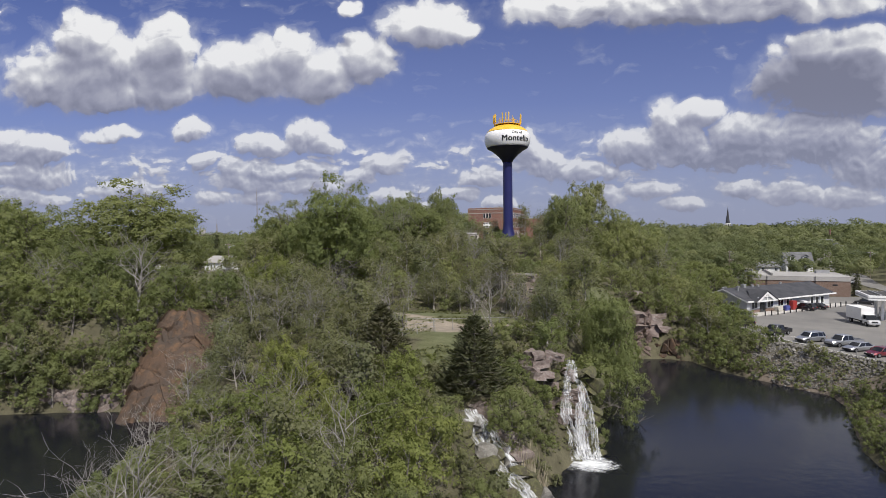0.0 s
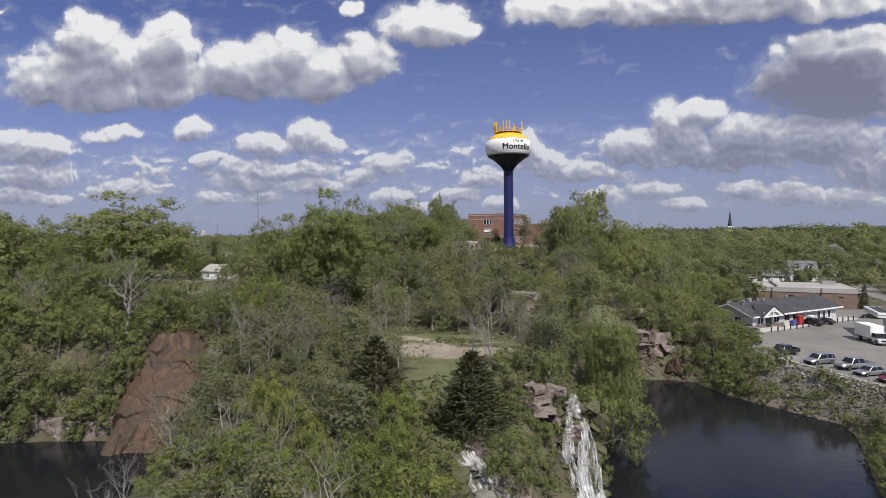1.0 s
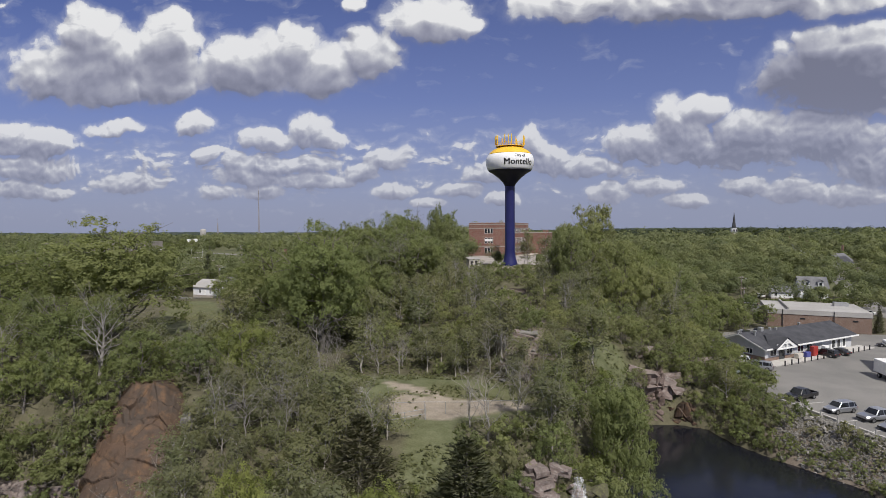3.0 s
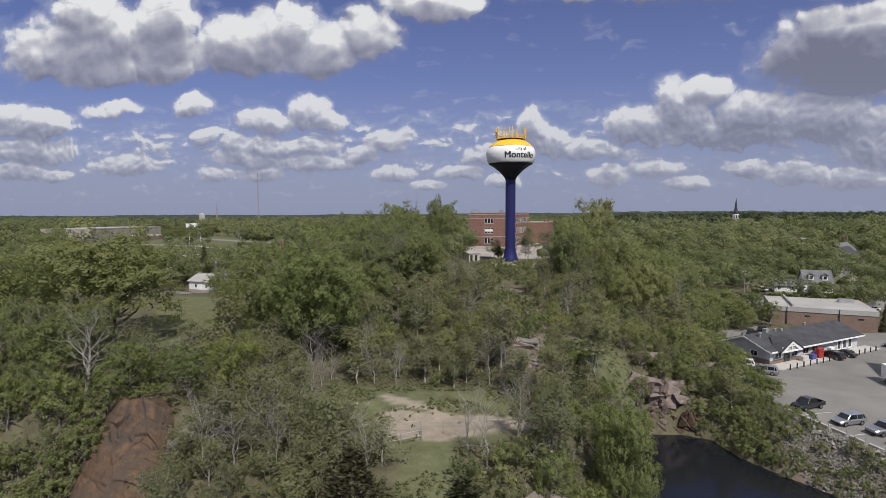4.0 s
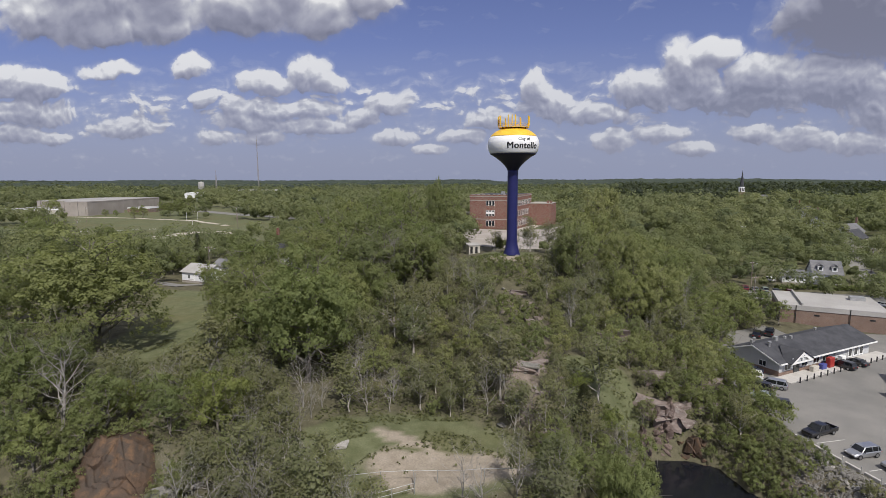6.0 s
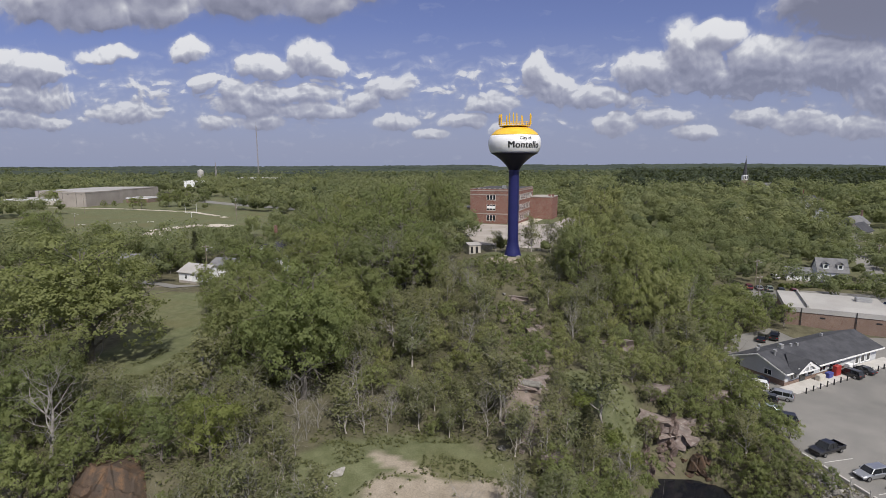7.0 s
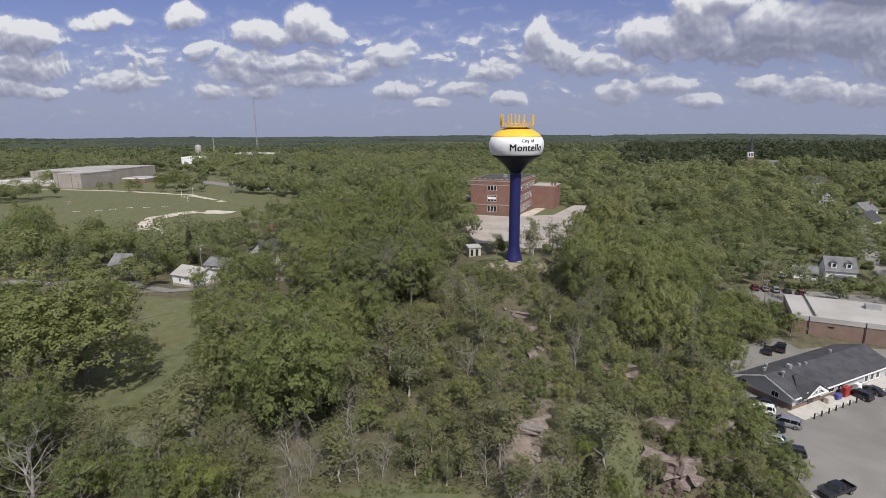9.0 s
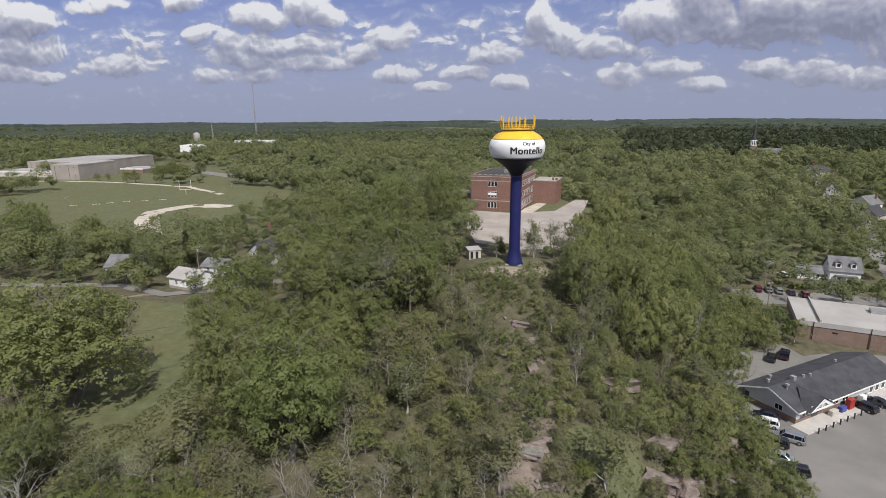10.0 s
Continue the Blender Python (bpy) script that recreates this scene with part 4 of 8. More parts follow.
for x, y, h in ((-273, 458, 14), (-266, 462, 15), (-280, 461, 14), (-262, 470, 14), (-258, 458, 12), (-272, 470, 15), (-250, 476, 14)):
    tree(BIG, x, y, h, "dark green tree beside the school field", "campus trees", width=0.95, gap=6)
for x, y, h in ((-323, 446, 7), (-318, 452, 6), (-286, 430, 10), (-281, 433, 11), (-420, 500, 9)):
    tree(MID, x, y, h, "rounded green tree before the gymnasium", "campus trees", width=1.2, gap=4)
tree(BRIGHT, -400, 485, 14, "yellow-green rounded tree beside the school wing", "campus trees", width=1.1, gap=8)
tree(SPRUCE, 106.4, 160.6, 7.8, "narrow dark evergreen at the commercial building's end", "spruces", name="spruce", gap=3, width=0.8)
tree(SPRUCE, 51.5, 67, 6.2, "bushy spruce on the rubble bank by the water", "spruces", name="spruce", gap=4, width=1.6)


def stretch(n, kinds, x0, x1, y0, y1, h0, h1, gap, label, group, name="tree", keep=None, width=(0.85, 1.25), category="tree"):
    """Fills a stretch of the plan with trees of one kind, keeping off clearings, water and rocks."""
    made = tries = 0
    while made < n and tries < n * 40:
        tries += 1
        x, y = T_RS.uniform(x0, x1), T_RS.uniform(y0, y1)
        if h1 > 4.6 and kinds not in (TWIGGY, BARE) and (-34 < x < 7.5 and 51 < y < 91):
            continue
        if h1 > 5 and within(x, y, -3.2, 170, 5.5, 18):
            continue
        if h1 > 12 and 138 < y < 200 and -16 < x < 25:
            continue
        if h1 > 8 and 142 < y < 200 and abs(x - 2 + 0.425 * (y - 27)) < 8:
            continue
        if not free(x, y, gap) or not clear_of(x, y, 2.5 if h1 < 4 and y > 135 else 0.0 if h1 < 4.6 else 0.8) or (keep and not keep(x, y)):
            continue
        made += 1
        tree(kinds, x, y, T_RS.uniform(h0, h1), label, group, name, T_RS.uniform(*width), gap, category)


PLAN_X, PLAN_Y = np.meshgrid(np.arange(-440, 400.0), np.arange(10, 440.0), indexing="ij")
PLAN_GRASS = open_grass(PLAN_X, PLAN_Y)
PLAN_EDGE = np.minimum(shore(PLAN_X, PLAN_Y, LAKE_EAST), shore(PLAN_X, PLAN_Y, LAKE_WEST))
PLAN_LOT = shore(PLAN_X, PLAN_Y, LOT)


def plan(grid, x, y):
    return grid[min(max(int(round(x)) + 440, 0), 839), min(max(int(round(y)) - 10, 0), 429)]


def within(x, y, cx, cy, rx, ry, turn=0.0):
    a = radians(turn)
    u, v = (x - cx) * math.cos(a) + (y - cy) * math.sin(a), -(x - cx) * math.sin(a) + (y - cy) * math.cos(a)
    return math.hypot(u / rx, v / ry) < 1


def clear_of(x, y, margin):
    """True where nothing but wood grows."""
    if plan(PLAN_GRASS, x, y) > 0.3 or plan(PLAN_EDGE, x, y) < min(margin, 1.5) or plan(PLAN_LOT, x, y) < (1.5 if margin < 0.5 else 4.4) + (2.0 if y < 104 else 0.0):
        return False
    if within(x, y, 8.0, 94.5, 3.6, 5.5) or margin > 0.1 and within(x, y, 7.6, 121, 6.0, 25, 3) or within(x, y, -20, 128, 4.6, 3.8, 20):
        return False
    if within(x, y, -3.5, 75.5, 9, 5, 12) or math.hypot(x - 8.5, y - 175) < 7.5:
        return False
    if -6 < x < 32 and 186 < y < 320 or -8 < x < 3 and 177 < y < 190:
        return False
    if 3 < x < 12 and 44 < y < 60 or 27 < x < 35 and 97 < y < 104 or -47.5 < x < -34.5 and 60 < y < 77.5:
        return False
    if -6 < x < 8 and 40 < y < 50 and y < 50 - (x + 2) * 0.4:
        return False
    if abs(x - 8) < 10 and 138 < y < 172 and margin < 2:
        return False
    if 45 < x < 100 and 118 < y < 160 and (x - 60) * 0.48 - (y - 127) * 0.88 > -17 and (x - 60) * 0.88 + (y - 127) * 0.48 > -2:
        return False
    return True


def spit(x, y):
    """Tall growth keeps to the middle of the spit."""
    return x > -0.44 * y + 0.5 and not (x > -3.2 and y < 47) and y < 51


# the hill behind: tall wood round the tower
stretch(26, BIG, -62, -3, 148, 192, 15, 19.5, 8.5, "tall green tree of the hilltop wood", "hill trees")
stretch(12, BIG, 19, 62, 142, 200, 12.5, 18.5, 8.5, "tall green tree of the hilltop wood", "hill trees")
stretch(14, BIG_PALE, 19, 62, 142, 200, 12.5, 18.5, 8, "tall yellowish green tree of the hilltop wood", "hill trees")
stretch(14, BIG, -64, -22, 106, 146, 10, 14, 7.5, "green tree on the wooded slope", "slope trees")
stretch(34, MID, -62, -20, 98, 160, 6.5, 9.5, 4.6, "green tree on the wooded slope", "slope trees")
stretch(24, MID_PALE, -20, 5, 97, 152, 4.0, 6.5, 4.0, "low light green tree on the ridge slope", "ridge trees")
stretch(26, MID_OLIVE, -22, 5, 94, 150, 3.4, 6.0, 3.6, "olive green young tree on the ridge slope", "ridge trees", "young_tree")
stretch(14, MID_OLIVE, -58, -20, 92, 160, 5.5, 8.5, 4.2, "olive green young tree on the slope", "slope trees", "young_tree")
stretch(24, MID_PALE, 12, 32, 106, 150, 3.6, 6.4, 4.0, "low green tree on the slope above the pool", "ridge trees")
stretch(22, MID_OLIVE, 11, 34, 98, 148, 3.2, 5.6, 3.4, "olive green young tree on the ridge slope", "ridge trees", "young_tree")
stretch(40, MID_PALE, 30, 60, 106, 192, 5.5, 8.5, 4.4, "light green tree on the slope above the parking lot", "slope trees")
stretch(14, MID_OLIVE, 30, 58, 106, 180, 4.5, 7.5, 4.0, "olive green young tree on the slope", "slope trees", "young_tree")
stretch(20, BRIGHT, -50, 32, 92, 150, 3.0, 5.5, 3.6, "fresh yellow-green bushy tree on the slope", "slope trees", "bushy_tree")
stretch(40, TWIGGY, -55, 30, 86, 165, 6, 9.5, 2.4, "thin grey tree with sparse young leaves", "thin trees", "thin_tree")
stretch(10, BARE, -50, 25, 88, 150, 5, 7.5, 2.6, "grey leafless tree on the slope", "dead trees", "dead_tree")
# round the meadow and the cliffs
stretch(12, BIG, -105, -58, 78, 95, 10, 13, 6.5, "tall green tree above the west cliff", "cliff trees")
stretch(28, MID, -110, -47, 67, 90, 5.5, 9, 4.2, "green tree on the west quarry's bank", "cliff trees")
stretch(24, MID, -78, -22, 70, 100, 5.5, 9, 4.4, "green tree above the west cliff", "cliff trees")
stretch(16, MID_OLIVE, -78, -18, 68, 100, 5, 7.5, 4.0, "olive green tree above the west cliff", "cliff trees", "young_tree")
stretch(10, BRIGHT, -70, -20, 68, 98, 4.0, 6, 4.0, "fresh green bushy tree above the west cliff", "cliff trees", "bushy_tree")
stretch(26, TWIGGY, -66, 10, 64, 98, 5.5, 9, 2.2, "thin grey tree with sparse young leaves", "thin trees", "thin_tree")
stretch(12, MID, 8, 27, 62, 104, 5, 8, 4.0, "green tree on the quarry's wooded edge", "edge trees")
stretch(10, MID_OLIVE, 8, 30, 72, 106, 4, 6.5, 3.4, "olive green tree on the quarry's wooded edge", "edge trees", "young_tree")
stretch(40, MID, 37, 56, 96, 150, 3.6, 6.2, 2.8, "green bushy tree beside the parking lot", "edge trees", keep=lambda x, y: shore(np.array([x]), np.array([y]), LOT)[0] < 14)
stretch(95, MID, -105, -46.5, 66.0, 80, 5.5, 9, 2.2, "green tree on the west quarry's bank", "cliff trees")
stretch(12, MID, -37.5, -31, 64, 92, 4, 6.0, 2.8, "green tree beside the rust-brown cliff", "cliff trees")
stretch(20, MID, 22, 40, 100, 116, 4, 7, 2.6, "green tree over the quarry wall", "edge trees")
stretch(60, TWIGGY, -60, 58, 92, 190, 6, 12, 1.6, "thin grey tree with sparse young leaves", "thin trees", "thin_tree")
stretch(22, BARE, -48, 8, 62, 102, 5.5, 8.5, 1.6, "grey leafless tree beside the meadow", "dead trees", "dead_tree")
stretch(14, BARE, -60, 55, 148, 192, 14, 18, 1.6, "tall pale leafless tree rising from the wood", "dead trees", "dead_tree", width=(0.6, 0.8))
stretch(10, BARE, -28, -12, 22, 50, 4, 7, 1.4, "bare grey bush tree at the water's edge", "dead trees", "dead_tree")
stretch(20, BARE, -60, 40, 92, 160, 6, 9, 1.8, "grey leafless tree on the slope", "dead trees", "dead_tree")
# the wooded spit between the two ponds
stretch(15, BRIGHT, -26, 3, 30, 60, 5.0, 7.5, 4.0, "fresh yellow-green bushy tree on the spit", "spit trees", "bushy_tree", keep=spit)
stretch(14, MID_FINE, -30, 4, 28, 68, 5, 7.5, 3.8, "green tree on the spit between the ponds", "spit trees", keep=spit)
stretch(12, OLIVE_FINE, -30, 3, 24, 66, 4.5, 7.0, 3.4, "olive green tree on the spit between the ponds", "spit trees", "young_tree", keep=spit)
stretch(12, TWIGGY, -26, 2, 28, 62, 6, 8.5, 2.2, "thin grey tree with sparse young leaves", "thin trees", "thin_tree", keep=spit)
stretch(5, MID_OLIVE, -30, -14, 50, 70, 2.6, 4.2, 2.6, "low olive green tree behind the cedars", "spit trees", "young_tree")
stretch(26, TWIGGY, -30, -12.5, 50, 72, 4, 6.5, 1.5, "thin grey tree with sparse young leaves", "thin trees", "thin_tree")
# undergrowth
stretch(60, SHRUB, 36, 53, 94, 140, 1.6, 3.2, 1.6, "dense green shrub beside the parking lot", "shrubs", "shrub", category="shrub")
stretch(50, SHRUB_OLIVE, -34, -9, 53, 72, 1.4, 2.8, 1.6, "olive shrub in the rough ground by the meadow", "scrub bushes", "bush", category="shrub")
stretch(190, SHRUB, -100, -46, 62, 72, 2.6, 5.2, 0.9, "green bush overhanging the west quarry's water", "bank bushes", "waterside_bush", category="shrub", keep=lambda x, y: plan(PLAN_EDGE, x, y) < 4)
stretch(50, SHRUB, 14, 42, 84, 108, 1.8, 3.6, 1.0, "green shrub on the rocks round the pool", "shrubs", "shrub", category="shrub", keep=lambda x, y: plan(PLAN_EDGE, x, y) < 6)
stretch(40, SHRUB, -104, -46, 66, 76, 2.4, 4.4, 1.2, "green shrub on the west quarry's steep bank", "shrubs", "shrub", category="shrub")
stretch(16, SHRUB, -35, -26, 56, 72, 2.0, 3.6, 1.6, "green shrub beside the rust-brown cliff", "shrubs", "shrub", category="shrub")
for x, y, h in ((4.2, 57, 2.6), (3.2, 55.4, 2.2), (6.6, 56.2, 2.4), (5.2, 53.4, 2.2), (7.0, 54.2, 1.8), (4.4, 50.8, 2.0), (6.2, 51.6, 2.0), (7.4, 57.4, 2.2), (12.6, 58.8, 2.0), (13.2, 61.0, 2.6), (3.4, 52.6, 1.8), (8.0, 60.6, 2.0), (11.4, 61.2, 2.2), (-2.8, 46.6, 3.0), (-3.6, 44.4, 3.2), (5.4, 48.8, 1.6), (6.8, 49.2, 1.5)):
    tree(SHRUB_FINE if h > 1.9 else SHRUB_OLIVE, x, y, h, "green shrub on the mossy rocks by the falls", "shrubs", "shrub", 1.1, 1.0, "shrub")
stretch(26, SHRUB, -2, 18, 138, 171, 1.8, 3.4, 2.4, "low green shrub below the tower", "shrubs", "shrub", keep=lambda x, y: True, category="shrub")
stretch(50, SHRUB, -80, -30, 64, 78, 1.6, 3.2, 1.7, "low green shrub on the quarry bank", "shrubs", "shrub", category="shrub")
stretch(70, SHRUB, 36, 50, 52, 100, 0.8, 1.9, 0.9, "low green bush at the water below the rubble bank", "bank bushes", "waterside_bush", category="shrub", keep=lambda x, y: plan(PLAN_EDGE, x, y) < 3.2)
stretch(90, SHRUB, -64, 56, 62, 165, 1.8, 3.6, 2.0, "low green shrub in the undergrowth", "shrubs", "shrub", category="shrub")
stretch(60, SHRUB_OLIVE, -60, 50, 60, 160, 1.6, 3.2, 1.8, "low olive brown shrub in the undergrowth", "scrub bushes", "bush", category="shrub")
stretch(50, SHRUB_FINE, -33, 6, 24, 62, 1.6, 3.4, 1.7, "low green shrub in the undergrowth", "shrubs", "shrub", category="shrub")
stretch(40, SHRUB_OLIVE, -33, 8, 22, 60, 1.6, 3.2, 1.6, "low olive shrub in the undergrowth", "scrub bushes", "bush", category="shrub")
scrub_rs = np.random.RandomState(52)
for k in range(46):
    x, y = scrub_rs.uniform(1.5, 9.0), scrub_rs.uniform(45.5, 59)
    if (x - 2.0) * 0.74 + (y - 46.8) * 0.67 < 1.9 or x > 7.6 and y < 58 or plan(PLAN_EDGE, x, y) < 0.6:
        continue
    tree(SHRUB_FINE if k % 3 else SHRUB_OLIVE, x, y, scrub_rs.uniform(0.7, 1.7), "small green bush on the grassy slope between the falls", "scrub bushes", "bush", 1.2, 0.8, "shrub")


def reeds(x, y, label):
    """A clump of long dry blades."""
    rs = np.random.RandomState(int(x * 10))
    n = 260
    b = np.stack([x + rs.normal(0, 0.55, n), y + rs.normal(0, 0.5, n), np.zeros(n)], 1)
    b[:, 2] = height(b[:, 0], b[:, 1]) - 0.1
    lean, side = rs.normal(0, 0.35, (n, 3)), rs.normal(0, 1, (n, 3)) * 0.035
    tip = b + lean + np.array([0, 0, 1.0]) * rs.uniform(1.4, 2.5, (n, 1))
    side[:, 2] = 0
    v = np.stack([b - side, b + side, tip], 1).reshape(-1, 3)
    t = thing("reeds", Matrix.Identity(4), label, "reeds", "reed clumps")
    piece("reed_tuft", quick_mesh("reed_tuft", v, np.arange(len(v)), 3, M_REED), t)


M_REED = worn("dry_reed", (0.30, 0.26, 0.18), (0.42, 0.37, 0.27), 1.0, 0.9)
for x, y in ((8.2, 60.2), (11.2, 60.4), (7.6, 61.4), (4.6, 47.6)):
    reeds(x, y, "clump of tall dry tan reeds above the waterfall")
for x, y, h in ((62, 161, 7), (66, 164.5, 8), (70.4, 158.6, 6), (63, 167.5, 8.5), (70, 169, 7.5), (74, 172, 7), (68, 175, 9), (73, 179, 8), (63, 175, 9), (76, 186, 7), (58, 156, 7)):
    tree(MID_FINE, x, y, h, "leafy green tree between the store and the brick building", "yard trees", width=1.15, gap=3)


# ---- rock ----
def boulder_mesh(seed, material, cuts=9):
    """A broken block: a ball cut by planes, roughened."""
    rs = np.random.RandomState(seed)
    bm = bmesh.new()
    bmesh.ops.create_icosphere(bm, subdivisions=2, radius=1)
    n = rs.normal(0, 1, (cuts, 3))
    n /= np.linalg.norm(n, axis=1)[:, None]
    off = rs.uniform(0.32, 0.62, cuts)
    for v in bm.verts:
        p = np.array(v.co)
        for k in range(cuts):
            d = p @ n[k] - off[k]
            if d > 0:
                p = p - n[k] * d
        v.co = p * 1.5 + rs.normal(0, 0.03, 3)
    me = bpy.data.meshes.new("rock")
    bm.to_mesh(me)
    bm.free()
    me.materials.append(material)
    return me


def block_mesh(seed, material):
    """A quarried block with broken edges: a box knocked out of true, its faces uneven."""
    rs = np.random.RandomState(seed)
    bm = box(bmesh.new(), -1, 1, -0.8, 0.8, -0.8, 0.8)
    for v in bm.verts:
        v.co += Vector(rs.uniform(-0.38, 0.38, 3))
    bmesh.ops.triangulate(bm, faces=list(bm.faces))
    bmesh.ops.subdivide_edges(bm, edges=list(bm.edges), cuts=1)
    bmesh.ops.triangulate(bm, faces=list(bm.faces))
    for v in bm.verts:
        v.co += Vector(rs.normal(0, 0.07, 3))
    me = bpy.data.meshes.new("rock")
    bm.to_mesh(me)
    bm.free()
    me.materials.append(material)
    return me


PINK_ROCKS = [block_mesh(300 + i, M_PINK) for i in range(6)]
GREY_ROCKS = [boulder_mesh(320 + i, M_GREY_ROCK, 12) for i in range(4)]
PALE_ROCKS = [boulder_mesh(340 + i, M_WHITE_ROCK, 12) for i in range(3)]
MOSS_ROCKS = [boulder_mesh(360 + i, M_MOSS_ROCK) for i in range(4)]
RUST_ROCKS = [boulder_mesh(380 + i, M_CLIFF) for i in range(3)]
R_RS = np.random.RandomState(23)


def rock_at(meshes, x, y, size, parent=None, z=None, flat=0.7, stretch_x=1.0, label="weathered pink granite boulder among shrubs", turn=None, sink=0.25):
    zz = (ground_z(x, y) if z is None else z) + size * flat * (0.6 - sink)
    m = pose(x, y, zz, R_RS.uniform(-12, 12), R_RS.uniform(-12, 12), R_RS.uniform(0, 360) if turn is None else turn) @ Matrix.Diagonal((size * stretch_x, size, size * flat, 1))
    ob = new("rock" if parent else "boulder", meshes[R_RS.randint(len(meshes))])
    ob.parent = parent
    ob.matrix_basis = m
    if parent is None:
        tagged(ob, label, "boulder", "granite boulders")
    return ob


def cliff(name, a, b, top_a, top_b, material, label, cells, groove, depth, seed, nu=110, nv=100, bulge=0.8, lean_of=0.22, jut=0.5):
    """A rock face between a foot line and a top line, broken into blocks along joints."""
    rs = np.random.RandomState(seed)
    a, b, top_a, top_b = map(np.array, (a, b, top_a, top_b))
    u, v = np.meshgrid(np.linspace(0, 1, nu), np.linspace(0, 1, nv))
    p = (1 - v)[..., None] * ((1 - u)[..., None] * a + u[..., None] * b) + v[..., None] * ((1 - u)[..., None] * top_a + u[..., None] * top_b)
    w, hgt = np.linalg.norm(b - a), np.linalg.norm(top_a - a)
    n = np.cross(b - a, top_a - a)
    n /= np.linalg.norm(n)
    seeds = rs.rand(cells, 2) * np.array([w, hgt])
    wob = np.stack([fbm(u * w, v * hgt + 50, 3) - 0.47, fbm(u * w + 80, v * hgt, 3) - 0.47], -1) * 0.9
    q = np.stack([u * w, v * hgt], -1) + wob
    d = np.linalg.norm((q[:, :, None, :] - seeds[None, None]) * np.array([1.0, 0.75]), axis=-1)
    s = np.sort(d, -1)
    which = np.argmin(d, -1)
    tilt = rs.normal(0, lean_of, (cells, 2))
    off = rs.uniform(-jut, jut, cells)[which] * depth + ((q - seeds[which]) * tilt[which]).sum(-1) * depth
    edge = np.clip((s[..., 1] - s[..., 0]) / groove, 0, 1)
    off = off - (1 - edge) ** 2 * 0.55 * depth + (fbm(u * w, v * hgt, 1.5) - 0.47) * 0.25
    ledge = v * hgt / 2.9 + (fbm(u * w + 31, v * hgt, 4) - 0.47) * 3.0
    off = off + (ledge % 1.0 - 0.5) * 0.55 * depth
    for _ in range(1):
        g = np.pad(off, 1, mode="edge")
        off = (g[1:-1, 1:-1] * 2 + g[:-2, 1:-1] + g[2:, 1:-1] + g[1:-1, :-2] + g[1:-1, 2:]) / 6
    off = off + bulge * np.sin(np.pi * np.clip(u, 0, 1)) - 2.2 * (np.abs(u - 0.5) * 2) ** 6
    ragged = (fbm(u * w + 11, v * 0, 2.5) - 0.47) * 2.2
    p = p + n * off[..., None] + np.stack([np.zeros_like(v), np.zeros_like(v), ragged * v ** 3], -1)
    back = p[-1] + np.array([0, 5.0, -1.2])
    verts = np.concatenate([p.reshape(-1, 3), back])
    i = np.arange(nu * nv).reshape(nv, nu)
    quads = np.stack([i[:-1, :-1], i[:-1, 1:], i[1:, 1:], i[1:, :-1]], -1).reshape(-1, 4)
    j = nu * nv + np.arange(nu)
    cap = np.stack([i[-1, :-1], i[-1, 1:], j[1:], j[:-1]], -1)
    me = quick_mesh(name, verts, np.concatenate([quads, cap]).ravel(), 4, material, False)
    return tagged(new(name, me), label, "cliff")


cliff("cliff", (-46.4, 62.2, -0.8), (-33.8, 63.4, -0.8), (-49.4, 76.0, 11.6), (-39.6, 77.0, 11.4), M_CLIFF, "rust-brown granite quarry cliff rising from the water, cracked", 15, 0.10, 0.62, 3, 190, 170, bulge=0.5, lean_of=0.16, jut=0.45)
cliff("cliff", (-62, 66.6, -0.5), (-47, 67.0, -0.5), (-62, 67.0, 2.2), (-47, 67.3, 2.4), M_PINK, "low pinkish rock ledge at the water under shrubs", 22, 0.3, 0.7, 9, 90, 30, 0.2)
cliff("cliff", (27.6, 98.9, -0.8), (31.8, 99.9, -0.8), (28.4, 102.2, 7.6), (32.0, 102.8, 8.0), M_WALL, "pale pink granite quarry wall above the pool, blocky", 26, 0.22, 1.1, 4, 70, 70, 0.3)
cliff("cliff", (30.8, 99.6, -0.8), (38.8, 97.4, -0.8), (31.0, 101.0, 2.8), (38.6, 99.6, 2.2), M_CLIFF, "dark rust granite ledge with an undercut at the water", 26, 0.25, 1.1, 5, 90, 40, 0.3)
cliff("cliff", (24.4, 96.0, -0.8), (28.2, 99.2, -0.8), (23.6, 97.6, 3.6), (27.4, 100.8, 4.2), M_WALL, "low pink granite ledge beside the quarry pool", 16, 0.25, 0.8, 6, 60, 40, 0.3)

SLABS = ((29.6, 105.2, 5.4, 3.3, 0.75, -12), (28.8, 104.2, 6.4, 2.3, 0.45, -20), (31.8, 104.4, 6.6, 1.9, 0.5, 15), (29.8, 106.8, 7.2, 2.2, 0.35, 40), (32.6, 107.0, 6.8, 1.6, 0.4, -10), (30.4, 102.6, 5.2, 1.6, 0.6, 5), (27.2, 106.0, 7.2, 1.5, 0.4, 60), (33.6, 102.8, 4.6, 1.4, 0.6, 30))
slabs = thing("rock_outcrop", Matrix.Identity(4), "stepped slabs of pale pink granite on top of the quarry wall", "rock outcrop")
for x, y, z, s, f, turn in SLABS:
    rock_at(PINK_ROCKS, x, y, s, slabs, z, f, 1.3, turn=turn, sink=0.4)

